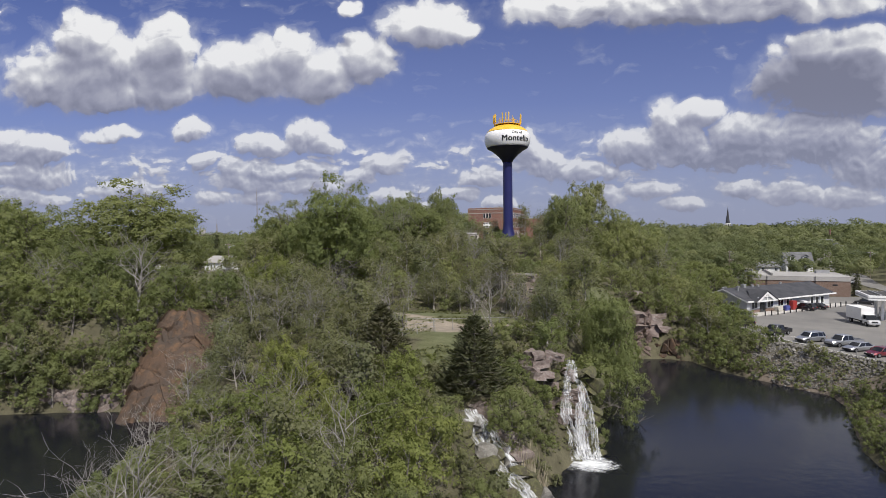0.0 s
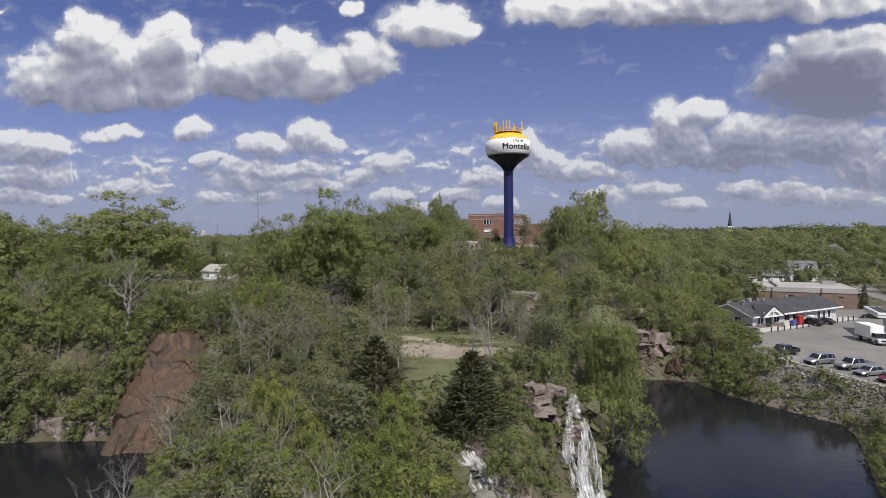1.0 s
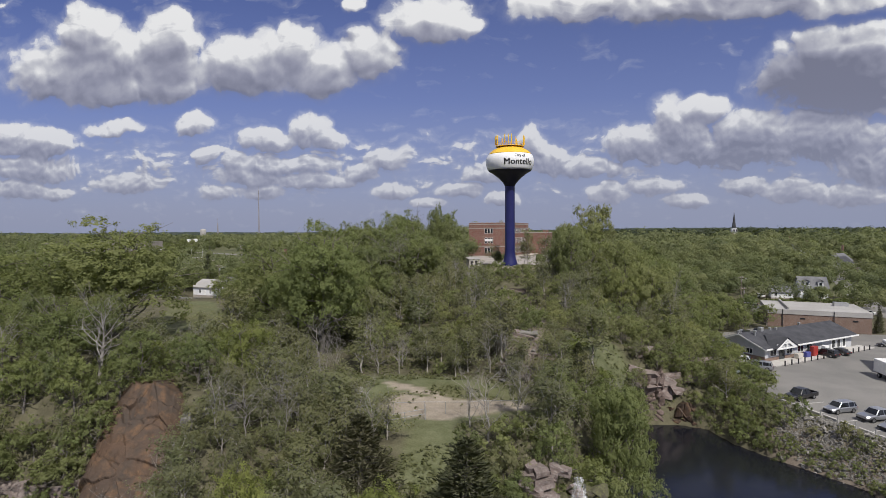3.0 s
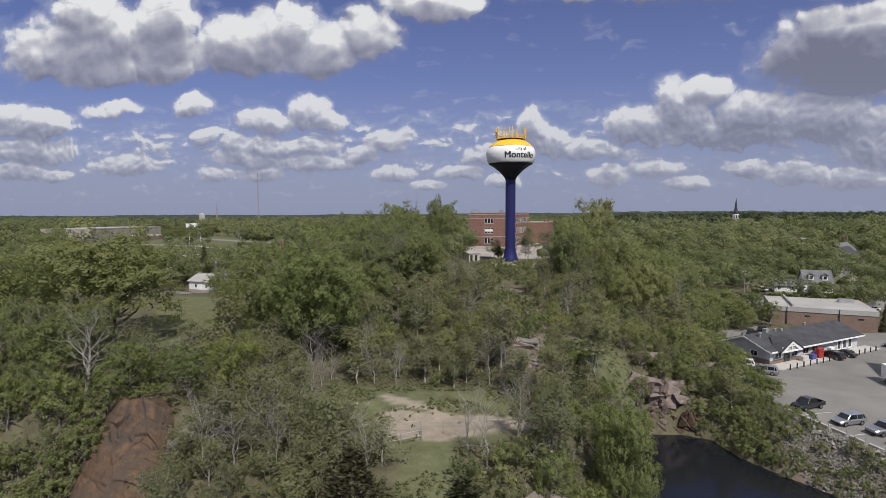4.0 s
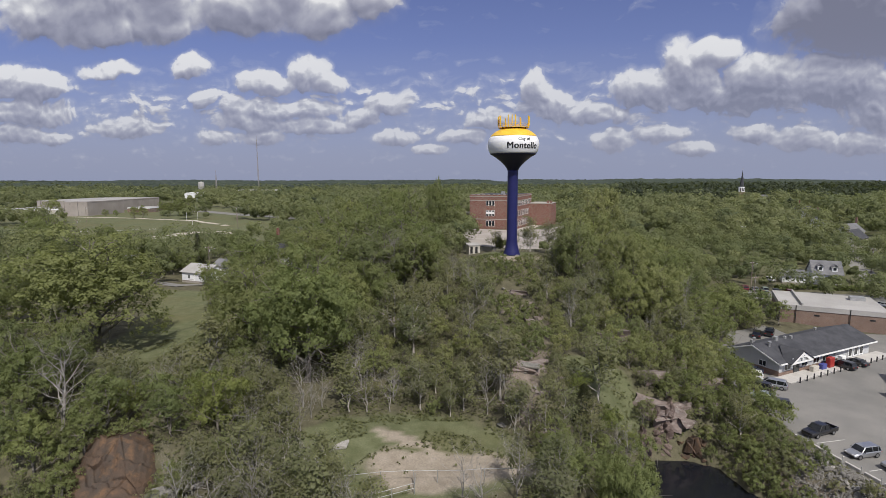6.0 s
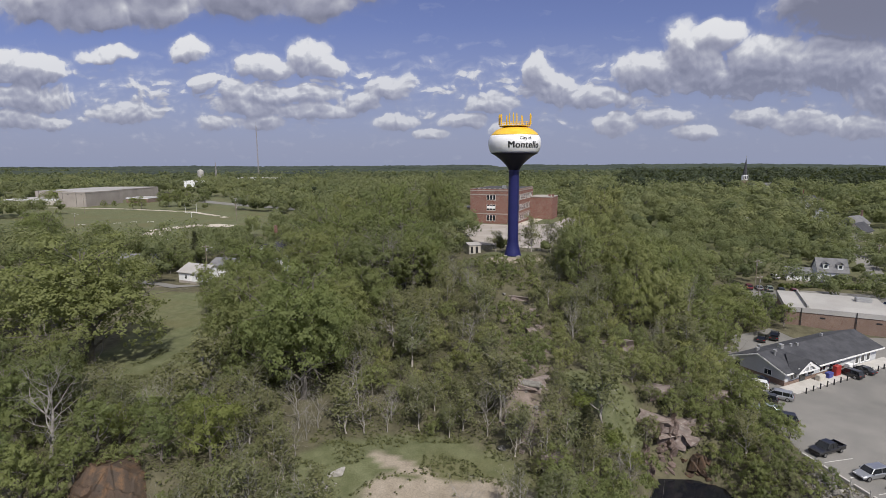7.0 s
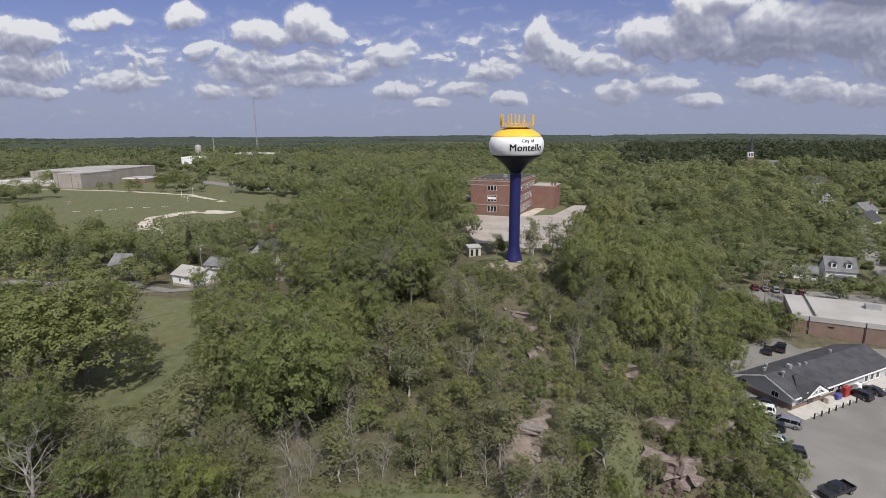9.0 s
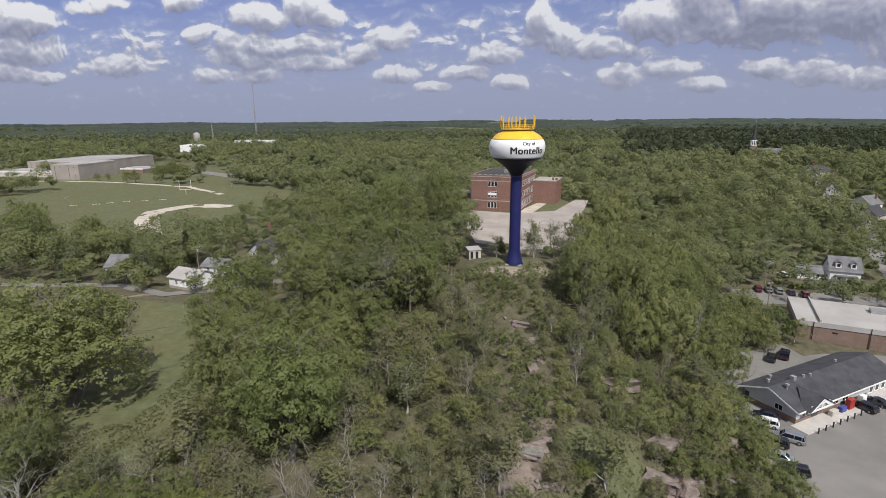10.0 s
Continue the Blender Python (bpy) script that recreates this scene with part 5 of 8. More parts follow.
# boulders of the ridge, the pool and the slope
for x, y, s, f in ((30, 108, 2.2, 0.5), (37, 119.4, 1.6, 0.9), (42.4, 114.6, 1.5, 0.8), (44, 113.5, 1.1, 0.8), (25.8, 122.4, 2.4, 0.45), (57.8, 167, 2.2, 0.8), (40, 106, 1.1, 0.8), (36.5, 104, 1.3, 0.7)):
    rock_at(PINK_ROCKS, x, y, s, None, None, f, 1.2)
ridge = thing("rock_outcrop", Matrix.Identity(4), "bare pinkish granite outcrop with flat broken slabs on the ridge", "rock outcrop")
for x, y, s, f in ((7.4, 97.8, 1.5, 0.4), (5.4, 99.4, 1.1, 0.45), (9.2, 99.0, 1.0, 0.5), (10.8, 93.5, 1.0, 0.5), (5.0, 92.5, 0.9, 0.5), (11.4, 87.2, 1.3, 0.5), (9.6, 86.0, 1.4, 0.45),
                   (4.6, 103.5, 1.0, 0.5), (10, 124, 1.3, 0.4), (11.2, 133, 1.2, 0.4), (8.6, 139, 1.4, 0.4), (12.4, 127.5, 0.9, 0.5)):
    rock_at(PINK_ROCKS, x, y, s, ridge, None, f, 1.4)
for k in range(34):
    x, y = 8 + R_RS.normal(0, 2.6), R_RS.uniform(86, 142)
    rock_at(PINK_ROCKS if k % 2 else GREY_ROCKS, x, y, R_RS.uniform(0.2, 0.6), ridge, None, 0.6, 1.2)
slab = boxed(-1.5, 1.5, -0.75, 0.75, 0, 0.4, bevel=0.12)
for v in slab.verts:
    v.co += Vector((0, 0, 0.1 * math.sin(v.co.x * 2)))
ob = part("slab", slab, M_GREY_ROCK, ridge, "flat grey stone slab over a dark gap")
ob.matrix_basis = pose(8.2, 97.0, ground_z(8.2, 97.0) + 0.75, 4, 3, -12)
pile = thing("rubble_pile", Matrix.Identity(4), "heap of broken pale stone blocks in the wood", "stone heap")
for k in range(70):
    x, y = -20 + R_RS.normal(0, 2.4), 130 + R_RS.normal(0, 1.8)
    rock_at(PALE_ROCKS if k % 3 == 0 else GREY_ROCKS, x, y, R_RS.uniform(0.25, 0.7), pile, None, 0.75)
pile = thing("rubble_pile", Matrix.Identity(4), "small scatter of whitish stones in the meadow grass", "stone heap")
for k in range(28):
    rock_at(PALE_ROCKS, -18.2 + R_RS.normal(0, 1.1), 77 + R_RS.normal(0, 0.9), R_RS.uniform(0.12, 0.3), pile)
rock_at(PALE_ROCKS, -16.4, 80.0, 0.8, None, None, 0.7, 1.2, "whitish boulder lying in the meadow grass")
rock_at(GREY_ROCKS, -20, 75, 0.9, None, None, 0.5, 1.3, "flat greyish boulder in rough grass")
for x, y, s in ((-31, 66, 1.5), (-29, 68.5, 1.2), (-33.5, 69.5, 1.3), (-26.5, 64, 1.0)):
    rock_at(GREY_ROCKS, x, y, s, label="grey boulder half hidden in scrub")

# rubble bank under the parking lot
bank = thing("rubble_bank", Matrix.Identity(4), "bank of loose grey quarry rubble below the parking lot", "rubble")
k = 0
while k < 290:
    t, s = R_RS.rand(), R_RS.rand()
    fx, fy = 49.4 + t * 7.2, 97 - t * 22
    lx, ly = 42.0 + t * 6.2 - 3.2 * max(0, t - 0.7) / 0.3, 87 - t * 13
    x, y = fx + (lx - fx) * s + R_RS.normal(0, 0.3), fy + (ly - fy) * s + R_RS.normal(0, 0.3)
    if fbm(np.array([x]), np.array([y]), 5)[0] < 0.40:
        continue
    rock_at(GREY_ROCKS if k % 4 else PALE_ROCKS, x, y, R_RS.uniform(0.15, 0.36), bank, None, 0.75)
    k += 1

small_rs = np.random.RandomState(41)
oct_v = np.array([(1, 0, 0), (-1, 0, 0), (0, 1, 0), (0, -1, 0), (0, 0, 1), (0, 0, -1)], float)
oct_f = np.array([(0, 2, 4), (2, 1, 4), (1, 3, 4), (3, 0, 4), (2, 0, 5), (1, 2, 5), (3, 1, 5), (0, 3, 5)])
t, q = small_rs.rand(7000), small_rs.rand(7000)
lx, ly = 49.6 + t * 6.4 - q * (6.5 + 2.0 * t) + small_rs.normal(0, 0.4, 7000), 98 - t * 21 - q * 8.5 * (1 - t * 0.8) + small_rs.normal(0, 0.4, 7000)
ok = (shore(lx, ly, LOT) > 0.8) & (shore(lx, ly, LAKE_EAST) > 0.3)
lx, ly = lx[ok][:2600], ly[ok][:2600]
lz = height(lx, ly) + 0.06
sv = [oct_v * small_rs.uniform(0.08, 0.24) * small_rs.uniform(0.6, 1.3, (6, 3)) @ np.array(Euler(small_rs.uniform(0, 6, 3)).to_matrix()) + np.array(p) for p in zip(lx, ly, lz)]
sf = [oct_f + 6 * i for i in range(len(sv))]
tagged(new("loose_stones", quick_mesh("loose_stones", np.concatenate(sv), np.concatenate(sf).ravel(), 3, M_GREY_ROCK)), "small loose grey stones covering the bank", "stones", kind="stuff")

# ---- falling water ----
def fall_material():
    m = mat("white_water", (0.85, 0.87, 0.88), 0.4, 0, 0.3)
    veil, streak = noise_of(m, coords(m, "UV", (3.2, 1.6, 1)), 1.0, 4, 0.6), noise_of(m, coords(m, "UV", (26, 1.8, 1)), 1.0, 3, 0.6)
    a = m.node_tree.nodes.new("ShaderNodeMath")
    a.operation = "MULTIPLY_ADD"
    a.inputs[1].default_value = 1.15
    m.node_tree.links.new(veil, a.inputs[0])
    m.node_tree.links.new(streak, a.inputs[2])
    m.node_tree.links.new(ramp_wide(m, a.outputs[0]), bsdf(m).inputs["Alpha"])
    return colour(m, ramp(m, streak, (0.3, (0.55, 0.58, 0.60)), (0.65, (0.88, 0.89, 0.90))))


def ramp_wide(m, src):
    """Open between the strands, thick along them."""
    n = m.node_tree.nodes.new("ShaderNodeMapRange")
    for key, value in (("From Min", 0.94), ("From Max", 1.42), ("To Min", 0.0), ("To Max", 0.8)):
        n.inputs[key].default_value = value
    m.node_tree.links.new(src, n.inputs[0])
    return n.outputs[0]


M_FALL = fall_material()


def foam_material():
    m = mat("foam", (0.85, 0.87, 0.88), 0.5, 0, 0.3)
    v = coords(m, "Object")
    n = noise_of(m, coords(m, "Object", (1.0, 2.2, 1)), 1.1, 5, 0.7)
    d = m.node_tree.nodes.new("ShaderNodeVectorMath")
    d.operation = "LENGTH"
    m.node_tree.links.new(coords(m, "Object", (0.20, 0.26, 0)), d.inputs[0])
    f = m.node_tree.nodes.new("ShaderNodeMath")
    f.operation = "SUBTRACT"
    m.node_tree.links.new(n, f.inputs[0])
    m.node_tree.links.new(d.outputs["Value"], f.inputs[1])
    m.node_tree.links.new(ramp(m, f.outputs[0], (0.0, (0, 0, 0)), (0.42, (0.95, 0.95, 0.95))), bsdf(m).inputs["Alpha"])
    return m


M_FOAM = foam_material()


def stream(parent, path, widths, seed, name="stream"):
    """A ribbon of white water down the rocks, arched a little across."""
    rs = np.random.RandomState(seed)
    path = [Vector(p) for p in path]
    rows = []
    n = 28
    for i in range(n + 1):
        f = i / n * (len(path) - 1)
        k = min(int(f), len(path) - 2)
        p = path[k].lerp(path[k + 1], f - k)
        w = widths[k] + (widths[k + 1] - widths[k]) * (f - k)
        d = (path[k + 1] - path[k])
        side = Vector((-d.y, d.x, 0)) if math.hypot(d.x, d.y) > 0.3 * abs(d.z) else Vector((-1, 0, 0))
        rows.append((p + Vector((rs.normal(0, 0.05), rs.normal(0, 0.04), 0)), side.normalized(), w))
    bm = bmesh.new()
    uv = bm.loops.layers.uv.new("UVMap")
    grid = []
    m = 9
    for i, (p, s, w) in enumerate(rows):
        line = []
        for j in range(m):
            t = j / (m - 1) - 0.5
            q = p + s * (t * w) + Vector((0, -0.12, 0.10)) * (1 - 4 * t * t) + Vector(rs.normal(0, 0.03, 3))
            line.append(bm.verts.new(q))
        grid.append(line)
    run = sum((rows[i + 1][0] - rows[i][0]).length for i in range(n))
    for i in range(n):
        for j in range(m - 1):
            f = bm.faces.new((grid[i][j], grid[i][j + 1], grid[i + 1][j + 1], grid[i + 1][j]))
            f.smooth = True
            for loop, (a, b) in zip(f.loops, ((i, j), (i, j + 1), (i + 1, j + 1), (i + 1, j))):
                loop[uv].uv = ((b / (m - 1) - 0.5) * rows[a][2] * 0.35 + seed * 0.37, a / n * run * 0.35)
    return part(name, bm, M_FALL, parent)


rocks = thing("waterfall_rocks", Matrix.Identity(4), "wet dark ledges and mossy boulders behind the waterfall", "rocks")
for k in range(80):
    f = R_RS.rand()
    x, z = R_RS.uniform(6.9, 12.6), f * 8.0
    y = 55.3 + f * 4.3 + R_RS.normal(0, 0.25) + 0.10 * (x - 9.8) ** 2 * 0.5
    rock_at(MOSS_ROCKS if R_RS.rand() < 0.6 or x > 10.8 else PINK_ROCKS, x, y, R_RS.uniform(0.45, 0.9), rocks, z - 0.4, 0.8)
for x, y, z, s in ((5.4, 58.2, 8.6, 0.8), (6.6, 58.6, 9.0, 0.8), (5.0, 59.0, 9.4, 0.6), (6.0, 57.6, 7.9, 0.75), (5.7, 59.6, 10.0, 0.6), (7.0, 57.8, 8.1, 0.7), (5.0, 57.6, 7.8, 0.6), (6.2, 59.4, 9.8, 0.7), (7.6, 59.6, 9.4, 0.6), (8.4, 60.4, 9.6, 0.7)):
    rock_at(PINK_ROCKS, x, y, s, rocks, z - 0.5, 0.7, 1.3)
fall = thing("waterfall", Matrix.Identity(4), "white waterfall over dark rock ledges into the quarry pool", "waterfall")
stream(fall, [(9.9, 59.6, 8.9), (9.9, 58.3, 8.6), (9.7, 57.6, 7.6)], [0.8, 1.1, 1.5], 1)
stream(fall, [(10.2, 57.7, 7.7), (10.7, 57.0, 6.6), (11.0, 56.3, 5.0), (11.1, 55.6, 3.0), (11.0, 54.9, 0.8), (11.0, 54.4, 0.05)], [0.7, 1.0, 1.4, 1.8, 2.3, 2.8], 2)
stream(fall, [(9.3, 57.6, 7.6), (9.2, 56.8, 6.3), (9.2, 56.5, 5.6)], [0.7, 0.8, 0.9], 3)
stream(fall, [(9.0, 56.4, 5.5), (8.9, 55.5, 4.0), (9.5, 55.0, 2.0), (9.9, 54.5, 0.4), (10.0, 54.2, 0.05)], [1.0, 1.4, 1.7, 2.0, 2.4], 4)
stream(fall, [(10.3, 56.4, 5.2), (10.3, 55.8, 3.4), (10.5, 55.0, 1.2), (10.6, 54.3, 0.05)], [0.8, 1.0, 1.4, 1.6], 5)
foam = part("foam", boxed(-3, 3, -2.2, 2.2, -0.02, 0.0), M_FOAM, fall, "white foam spreading on the water")
foam.matrix_basis = pose(11.0, 53.6, 0.045)
rocks = thing("cascade_rocks", Matrix.Identity(4), "sloping mossy and pale rocks along the cascade", "rocks")
for k in range(34):
    f = R_RS.rand()
    side = -1 if R_RS.rand() < 0.5 else 1
    x, y, z = -1.6 + f * 6.2 + side * R_RS.uniform(0.2, 1.8) * 0.7, 50.5 - f * 6.0 + side * R_RS.uniform(0.5, 1.9) * 0.8, 6.1 - 6.0 * f
    rock_at(MOSS_ROCKS if R_RS.rand() < 0.5 else GREY_ROCKS, x, y, R_RS.uniform(0.6, 1.2), rocks, z - 0.55, 0.7)
for x, y, z, s in ((0.2, 51.6, 6.2, 1.0), (1.6, 50.2, 4.9, 1.0), (3.0, 48.6, 3.4, 1.0), (-0.9, 52.2, 6.4, 0.8)):
    rock_at(PINK_ROCKS, x, y, s, rocks, z - 0.5, 0.6, 1.6, turn=-40)
cascade = thing("cascade", Matrix.Identity(4), "white cascade sliding over sloping rocks between two arms", "waterfall")
stream(cascade, [(-1.2, 50.2, 6.4), (-0.4, 49.0, 5.4), (0.4, 47.6, 4.2), (1.4, 46.4, 3.0), (2.6, 45.6, 1.9)], [1.6, 1.7, 1.6, 1.5, 1.7], 6)
stream(cascade, [(-0.6, 50.4, 6.3), (0.9, 49.3, 5.1), (2.2, 48.0, 3.8), (3.2, 46.8, 2.6)], [0.9, 1.2, 1.3, 1.1], 7)
stream(cascade, [(2.6, 46.0, 2.2), (3.6, 45.2, 1.5), (4.4, 44.2, 0.9), (5.2, 43.2, 0.05)], [2.2, 1.6, 1.2, 1.4], 8)


# ---- the water tower ----
M_NAVY = worn("navy_paint", (0.016, 0.018, 0.085), (0.020, 0.022, 0.10), 0.3, 0.35, relief=0.02)
M_NAVY_DARK = worn("dark_navy_paint", (0.012, 0.012, 0.032), (0.016, 0.016, 0.040), 0.3, 0.4, relief=0.02)
M_TANK_WHITE = worn("tank_white", (0.78, 0.78, 0.78), (0.84, 0.84, 0.84), 0.3, 0.35, relief=0.02)
M_GOLD = worn("golden_paint", (0.74, 0.44, 0.035), (0.80, 0.49, 0.05), 0.3, 0.4, relief=0.02)


def water_tower(x, y, z):
    t = thing("water_tower", pose(x, y, z), "tall water tower, navy column, white tank, golden top", "water tower")
    R, c = 7.35, 32.0

    def ring(za, zb, flat_up=4.75, steps=8):
        return [(R * math.sqrt(max(0, 1 - (q / flat_up) ** 2)) if q > 0 else R * math.sqrt(max(0, 1 - (q / 6.2) ** 2)), c + q) for q in np.linspace(za, zb, steps)]

    col = turned(bmesh.new(), [(2.5, 0.0), (2.5, 0.15), (2.15, 1.2), (1.72, 3.0), (1.52, 4.6), (1.5, 24.0), (1.55, 24.5)], 40)
    part("column", col, M_NAVY, t, "glossy navy steel column, flared at the foot")
    under = turned(bmesh.new(), [(1.55, 24.5), (1.75, 25.0), (2.4, 25.9), (3.6, 27.1), (5.2, 28.35)] + ring(-2.95, -2.75, steps=2), 64)
    part("tank_bottom", under, M_NAVY_DARK, t, "dark navy bowl of the tank")
    part("tank_band", turned(bmesh.new(), ring(-2.75, 1.95, steps=16), 72), M_TANK_WHITE, t, "white band of the tank")
    part("tank_top", turned(bmesh.new(), ring(1.95, 4.6, steps=10) + [(0.6, c + 4.73), (0.05, c + 4.75)], 72), M_GOLD, t, "golden yellow dome")
    lip = c + 4.1
    deck = turned(bmesh.new(), [(3.4, lip + 0.35), (4.3, lip + 0.35), (4.3, lip + 0.47), (3.4, lip + 0.47)], 40)
    part("walkway", deck, M_GOLD, t, "golden ring walkway")
    rail = bmesh.new()
    for k in range(24):
        a, b = 2 * math.pi * k / 24, 2 * math.pi * (k + 1) / 24
        for h in (0.95, 1.45):
            rod(rail, (4.25 * math.cos(a), 4.25 * math.sin(a), lip + h), (4.25 * math.cos(b), 4.25 * math.sin(b), lip + h), 0.045, 5)
    part("handrail", rail, M_GOLD, t)
    post = bmesh.new()
    rod(post, (0, 0, 0), (0, 0, 1.1), 0.05, 5)
    me = bpy.data.meshes.new("post")
    post.to_mesh(me)
    post.free()
    me.materials.append(M_GOLD)
    for k in range(24):
        a = 2 * math.pi * k / 24
        piece("post", me, t, pose(4.25 * math.cos(a), 4.25 * math.sin(a), lip + 0.4))
    ant = boxed(-0.14, 0.14, -0.09, 0.09, 0, 2.6, bevel=0.03)
    rod(ant, (0, 0.2, -0.6), (0, 0.2, 2.9), 0.06, 6)
    me = bpy.data.meshes.new("antenna")
    ant.to_mesh(me)
    ant.free()
    me.materials.append(M_GOLD)
    for k in (-112, -98, -86, -178, -164, -150, -14, -2, 12, 60, 80, 120):
        a = radians(k)
        piece("antenna", me, t, pose(4.45 * math.cos(a), 4.45 * math.sin(a), lip + 0.9, 0, 0, k + 90), "golden panel antenna")
    for k in (-135, -40):
        a = radians(k)
        mast = rod(bmesh.new(), (2.2 * math.cos(a), 2.2 * math.sin(a), lip), (2.2 * math.cos(a), 2.2 * math.sin(a), lip + 3.3), 0.07, 6)
        part("mast", mast, M_GOLD, t)

    def lettering(text, size, zc, mid, name):
        cu = bpy.data.curves.new(name, "FONT")
        cu.body, cu.size, cu.align_x, cu.align_y = text, size, "CENTER", "CENTER"
        cu.extrude, cu.space_character = 0.0, 1.08
        o = bpy.data.objects.new(name, cu)
        scene.collection.objects.link(o)
        me = bpy.data.meshes.new_from_object(o.evaluated_get(bpy.context.evaluated_depsgraph_get()))
        bpy.data.objects.remove(o)
        bm = bmesh.new()
        bm.from_mesh(me)
        for _ in range(4):
            bmesh.ops.triangulate(bm, faces=list(bm.faces))
            bmesh.ops.subdivide_edges(bm, edges=[e for e in bm.edges if e.calc_length() > 0.3], cuts=1)
        bmesh.ops.triangulate(bm, faces=list(bm.faces))
        flat = bpy.data.meshes.new(name)
        bm.to_mesh(flat)
        bm.free()
        bold = bmesh.new()
        # three strokes side by side make the letters bold
        for k, shift in enumerate((0.0, -0.034 * size, 0.034 * size)):
            first = len(bold.verts)
            bold.from_mesh(flat)
            bold.verts.ensure_lookup_table()
            for v in bold.verts[first:]:
                q = zc + v.co.y
                r = (R * math.sqrt(1 - (q / 4.75) ** 2) if q > 0 else R * math.sqrt(1 - (q / 6.2) ** 2)) + 0.06 + 0.012 * k
                a = radians(mid) + (v.co.x + shift) / R
                v.co = (r * math.cos(a), r * math.sin(a), c + q)
        part(name, bold, M_DARK, t, "black lettering")

    lettering("Montello", 2.45, -0.75, -69, "lettering")
    lettering("City of", 1.15, 1.05, -68, "lettering")
    for k in range(4):
        a = k * math.pi / 2 + 0.6
        foot = boxed(-0.5, 0.5, -0.5, 0.5, -0.4, 0.25, bevel=0.05)
        ob = part("footing", foot, M_CONCRETE, t)
        ob.matrix_basis = pose(2.5 * math.cos(a), 2.5 * math.sin(a), 0)
    return t


water_tower(8.5, 174.7, 21.5)


# ---- buildings ----
def window(parent, x, z, w, h, face, depth=0.0, frame_material=None, bars=1, name="window", label=""):
    """A framed window on a wall. face: ('y', y) looks to -y, ('x', x) looks to -x, ('X', x) looks to +x."""
    side, at = face
    fm = frame_material or M_WHITE
    bm = bmesh.new()
    t = 0.09
    for b in ((-w / 2, -w / 2 + t, 0, h), (w / 2 - t, w / 2, 0, h), (-w / 2, w / 2, 0, t), (-w / 2, w / 2, h - t, h)):
        box(bm, b[0], b[1], -0.05, 0.06, b[2], b[3])
    for k in range(1, bars + 1):
        box(bm, -w / 2 + w * k / (bars + 1) - 0.035, -w / 2 + w * k / (bars + 1) + 0.035, -0.04, 0.05, t, h - t)
    turn = {"y": 0, "x": -90, "X": 90}[side]
    m = pose(x, at, z, 0, 0, turn) if side == "y" else pose(at, x, z, 0, 0, turn)
    ob = part(name, bm, fm, parent, label)
    ob.matrix_basis = m
    part("pane", boxed(-w / 2 + 0.05, w / 2 - 0.05, -0.02, 0.03, 0.05, h - 0.05), M_GLASS, ob)
    return ob


def gable_roof(w, d, rise, over, thick=0.18, hip=0.0):
    """A pitched roof with its ridge along x, over a plan from 0..w, 0..d."""
    bm = bmesh.new()
    y0, y1, ym = -over, d + over, d / 2
    drop = rise * over / (d / 2)
    prof = [(y0, -drop), (ym, rise), (y1, -drop), (y1, -drop - thick), (ym, rise - thick), (y0, -drop - thick)]
    ends = []
    for x, s in ((-over, hip), (w + over, -hip)):
        ends.append([bm.verts.new((x + (s if abs(y - ym) < 1e-6 else 0), y, z)) for y, z in prof])
    a, b = ends
    n = len(a)
    for i in range(n):
        bm.faces.new((a[i], b[i], b[(i + 1) % n], a[(i + 1) % n]))
    for e, flip in ((a, True), (b, False)):
        bm.faces.new((e[0], e[1], e[4], e[5])[:: -1 if flip else 1])
        bm.faces.new((e[1], e[2], e[3], e[4])[:: -1 if flip else 1])
    bmesh.ops.recalc_face_normals(bm, faces=bm.faces)
    return bm


def gable_body(w, d, h, rise):
    bm = bmesh.new()
    prof = [(0, 0), (d, 0), (d, h), (d / 2, h + rise - 0.12), (0, h)]
    a = [bm.verts.new((0, y, z)) for y, z in prof]
    b = [bm.verts.new((w, y, z)) for y, z in prof]
    bm.faces.new(a[::-1])
    bm.faces.new(b)
    for i in range(5):
        bm.faces.new((a[i], a[(i + 1) % 5], b[(i + 1) % 5], b[i]))
    bmesh.ops.recalc_face_normals(bm, faces=bm.faces)
    return bm


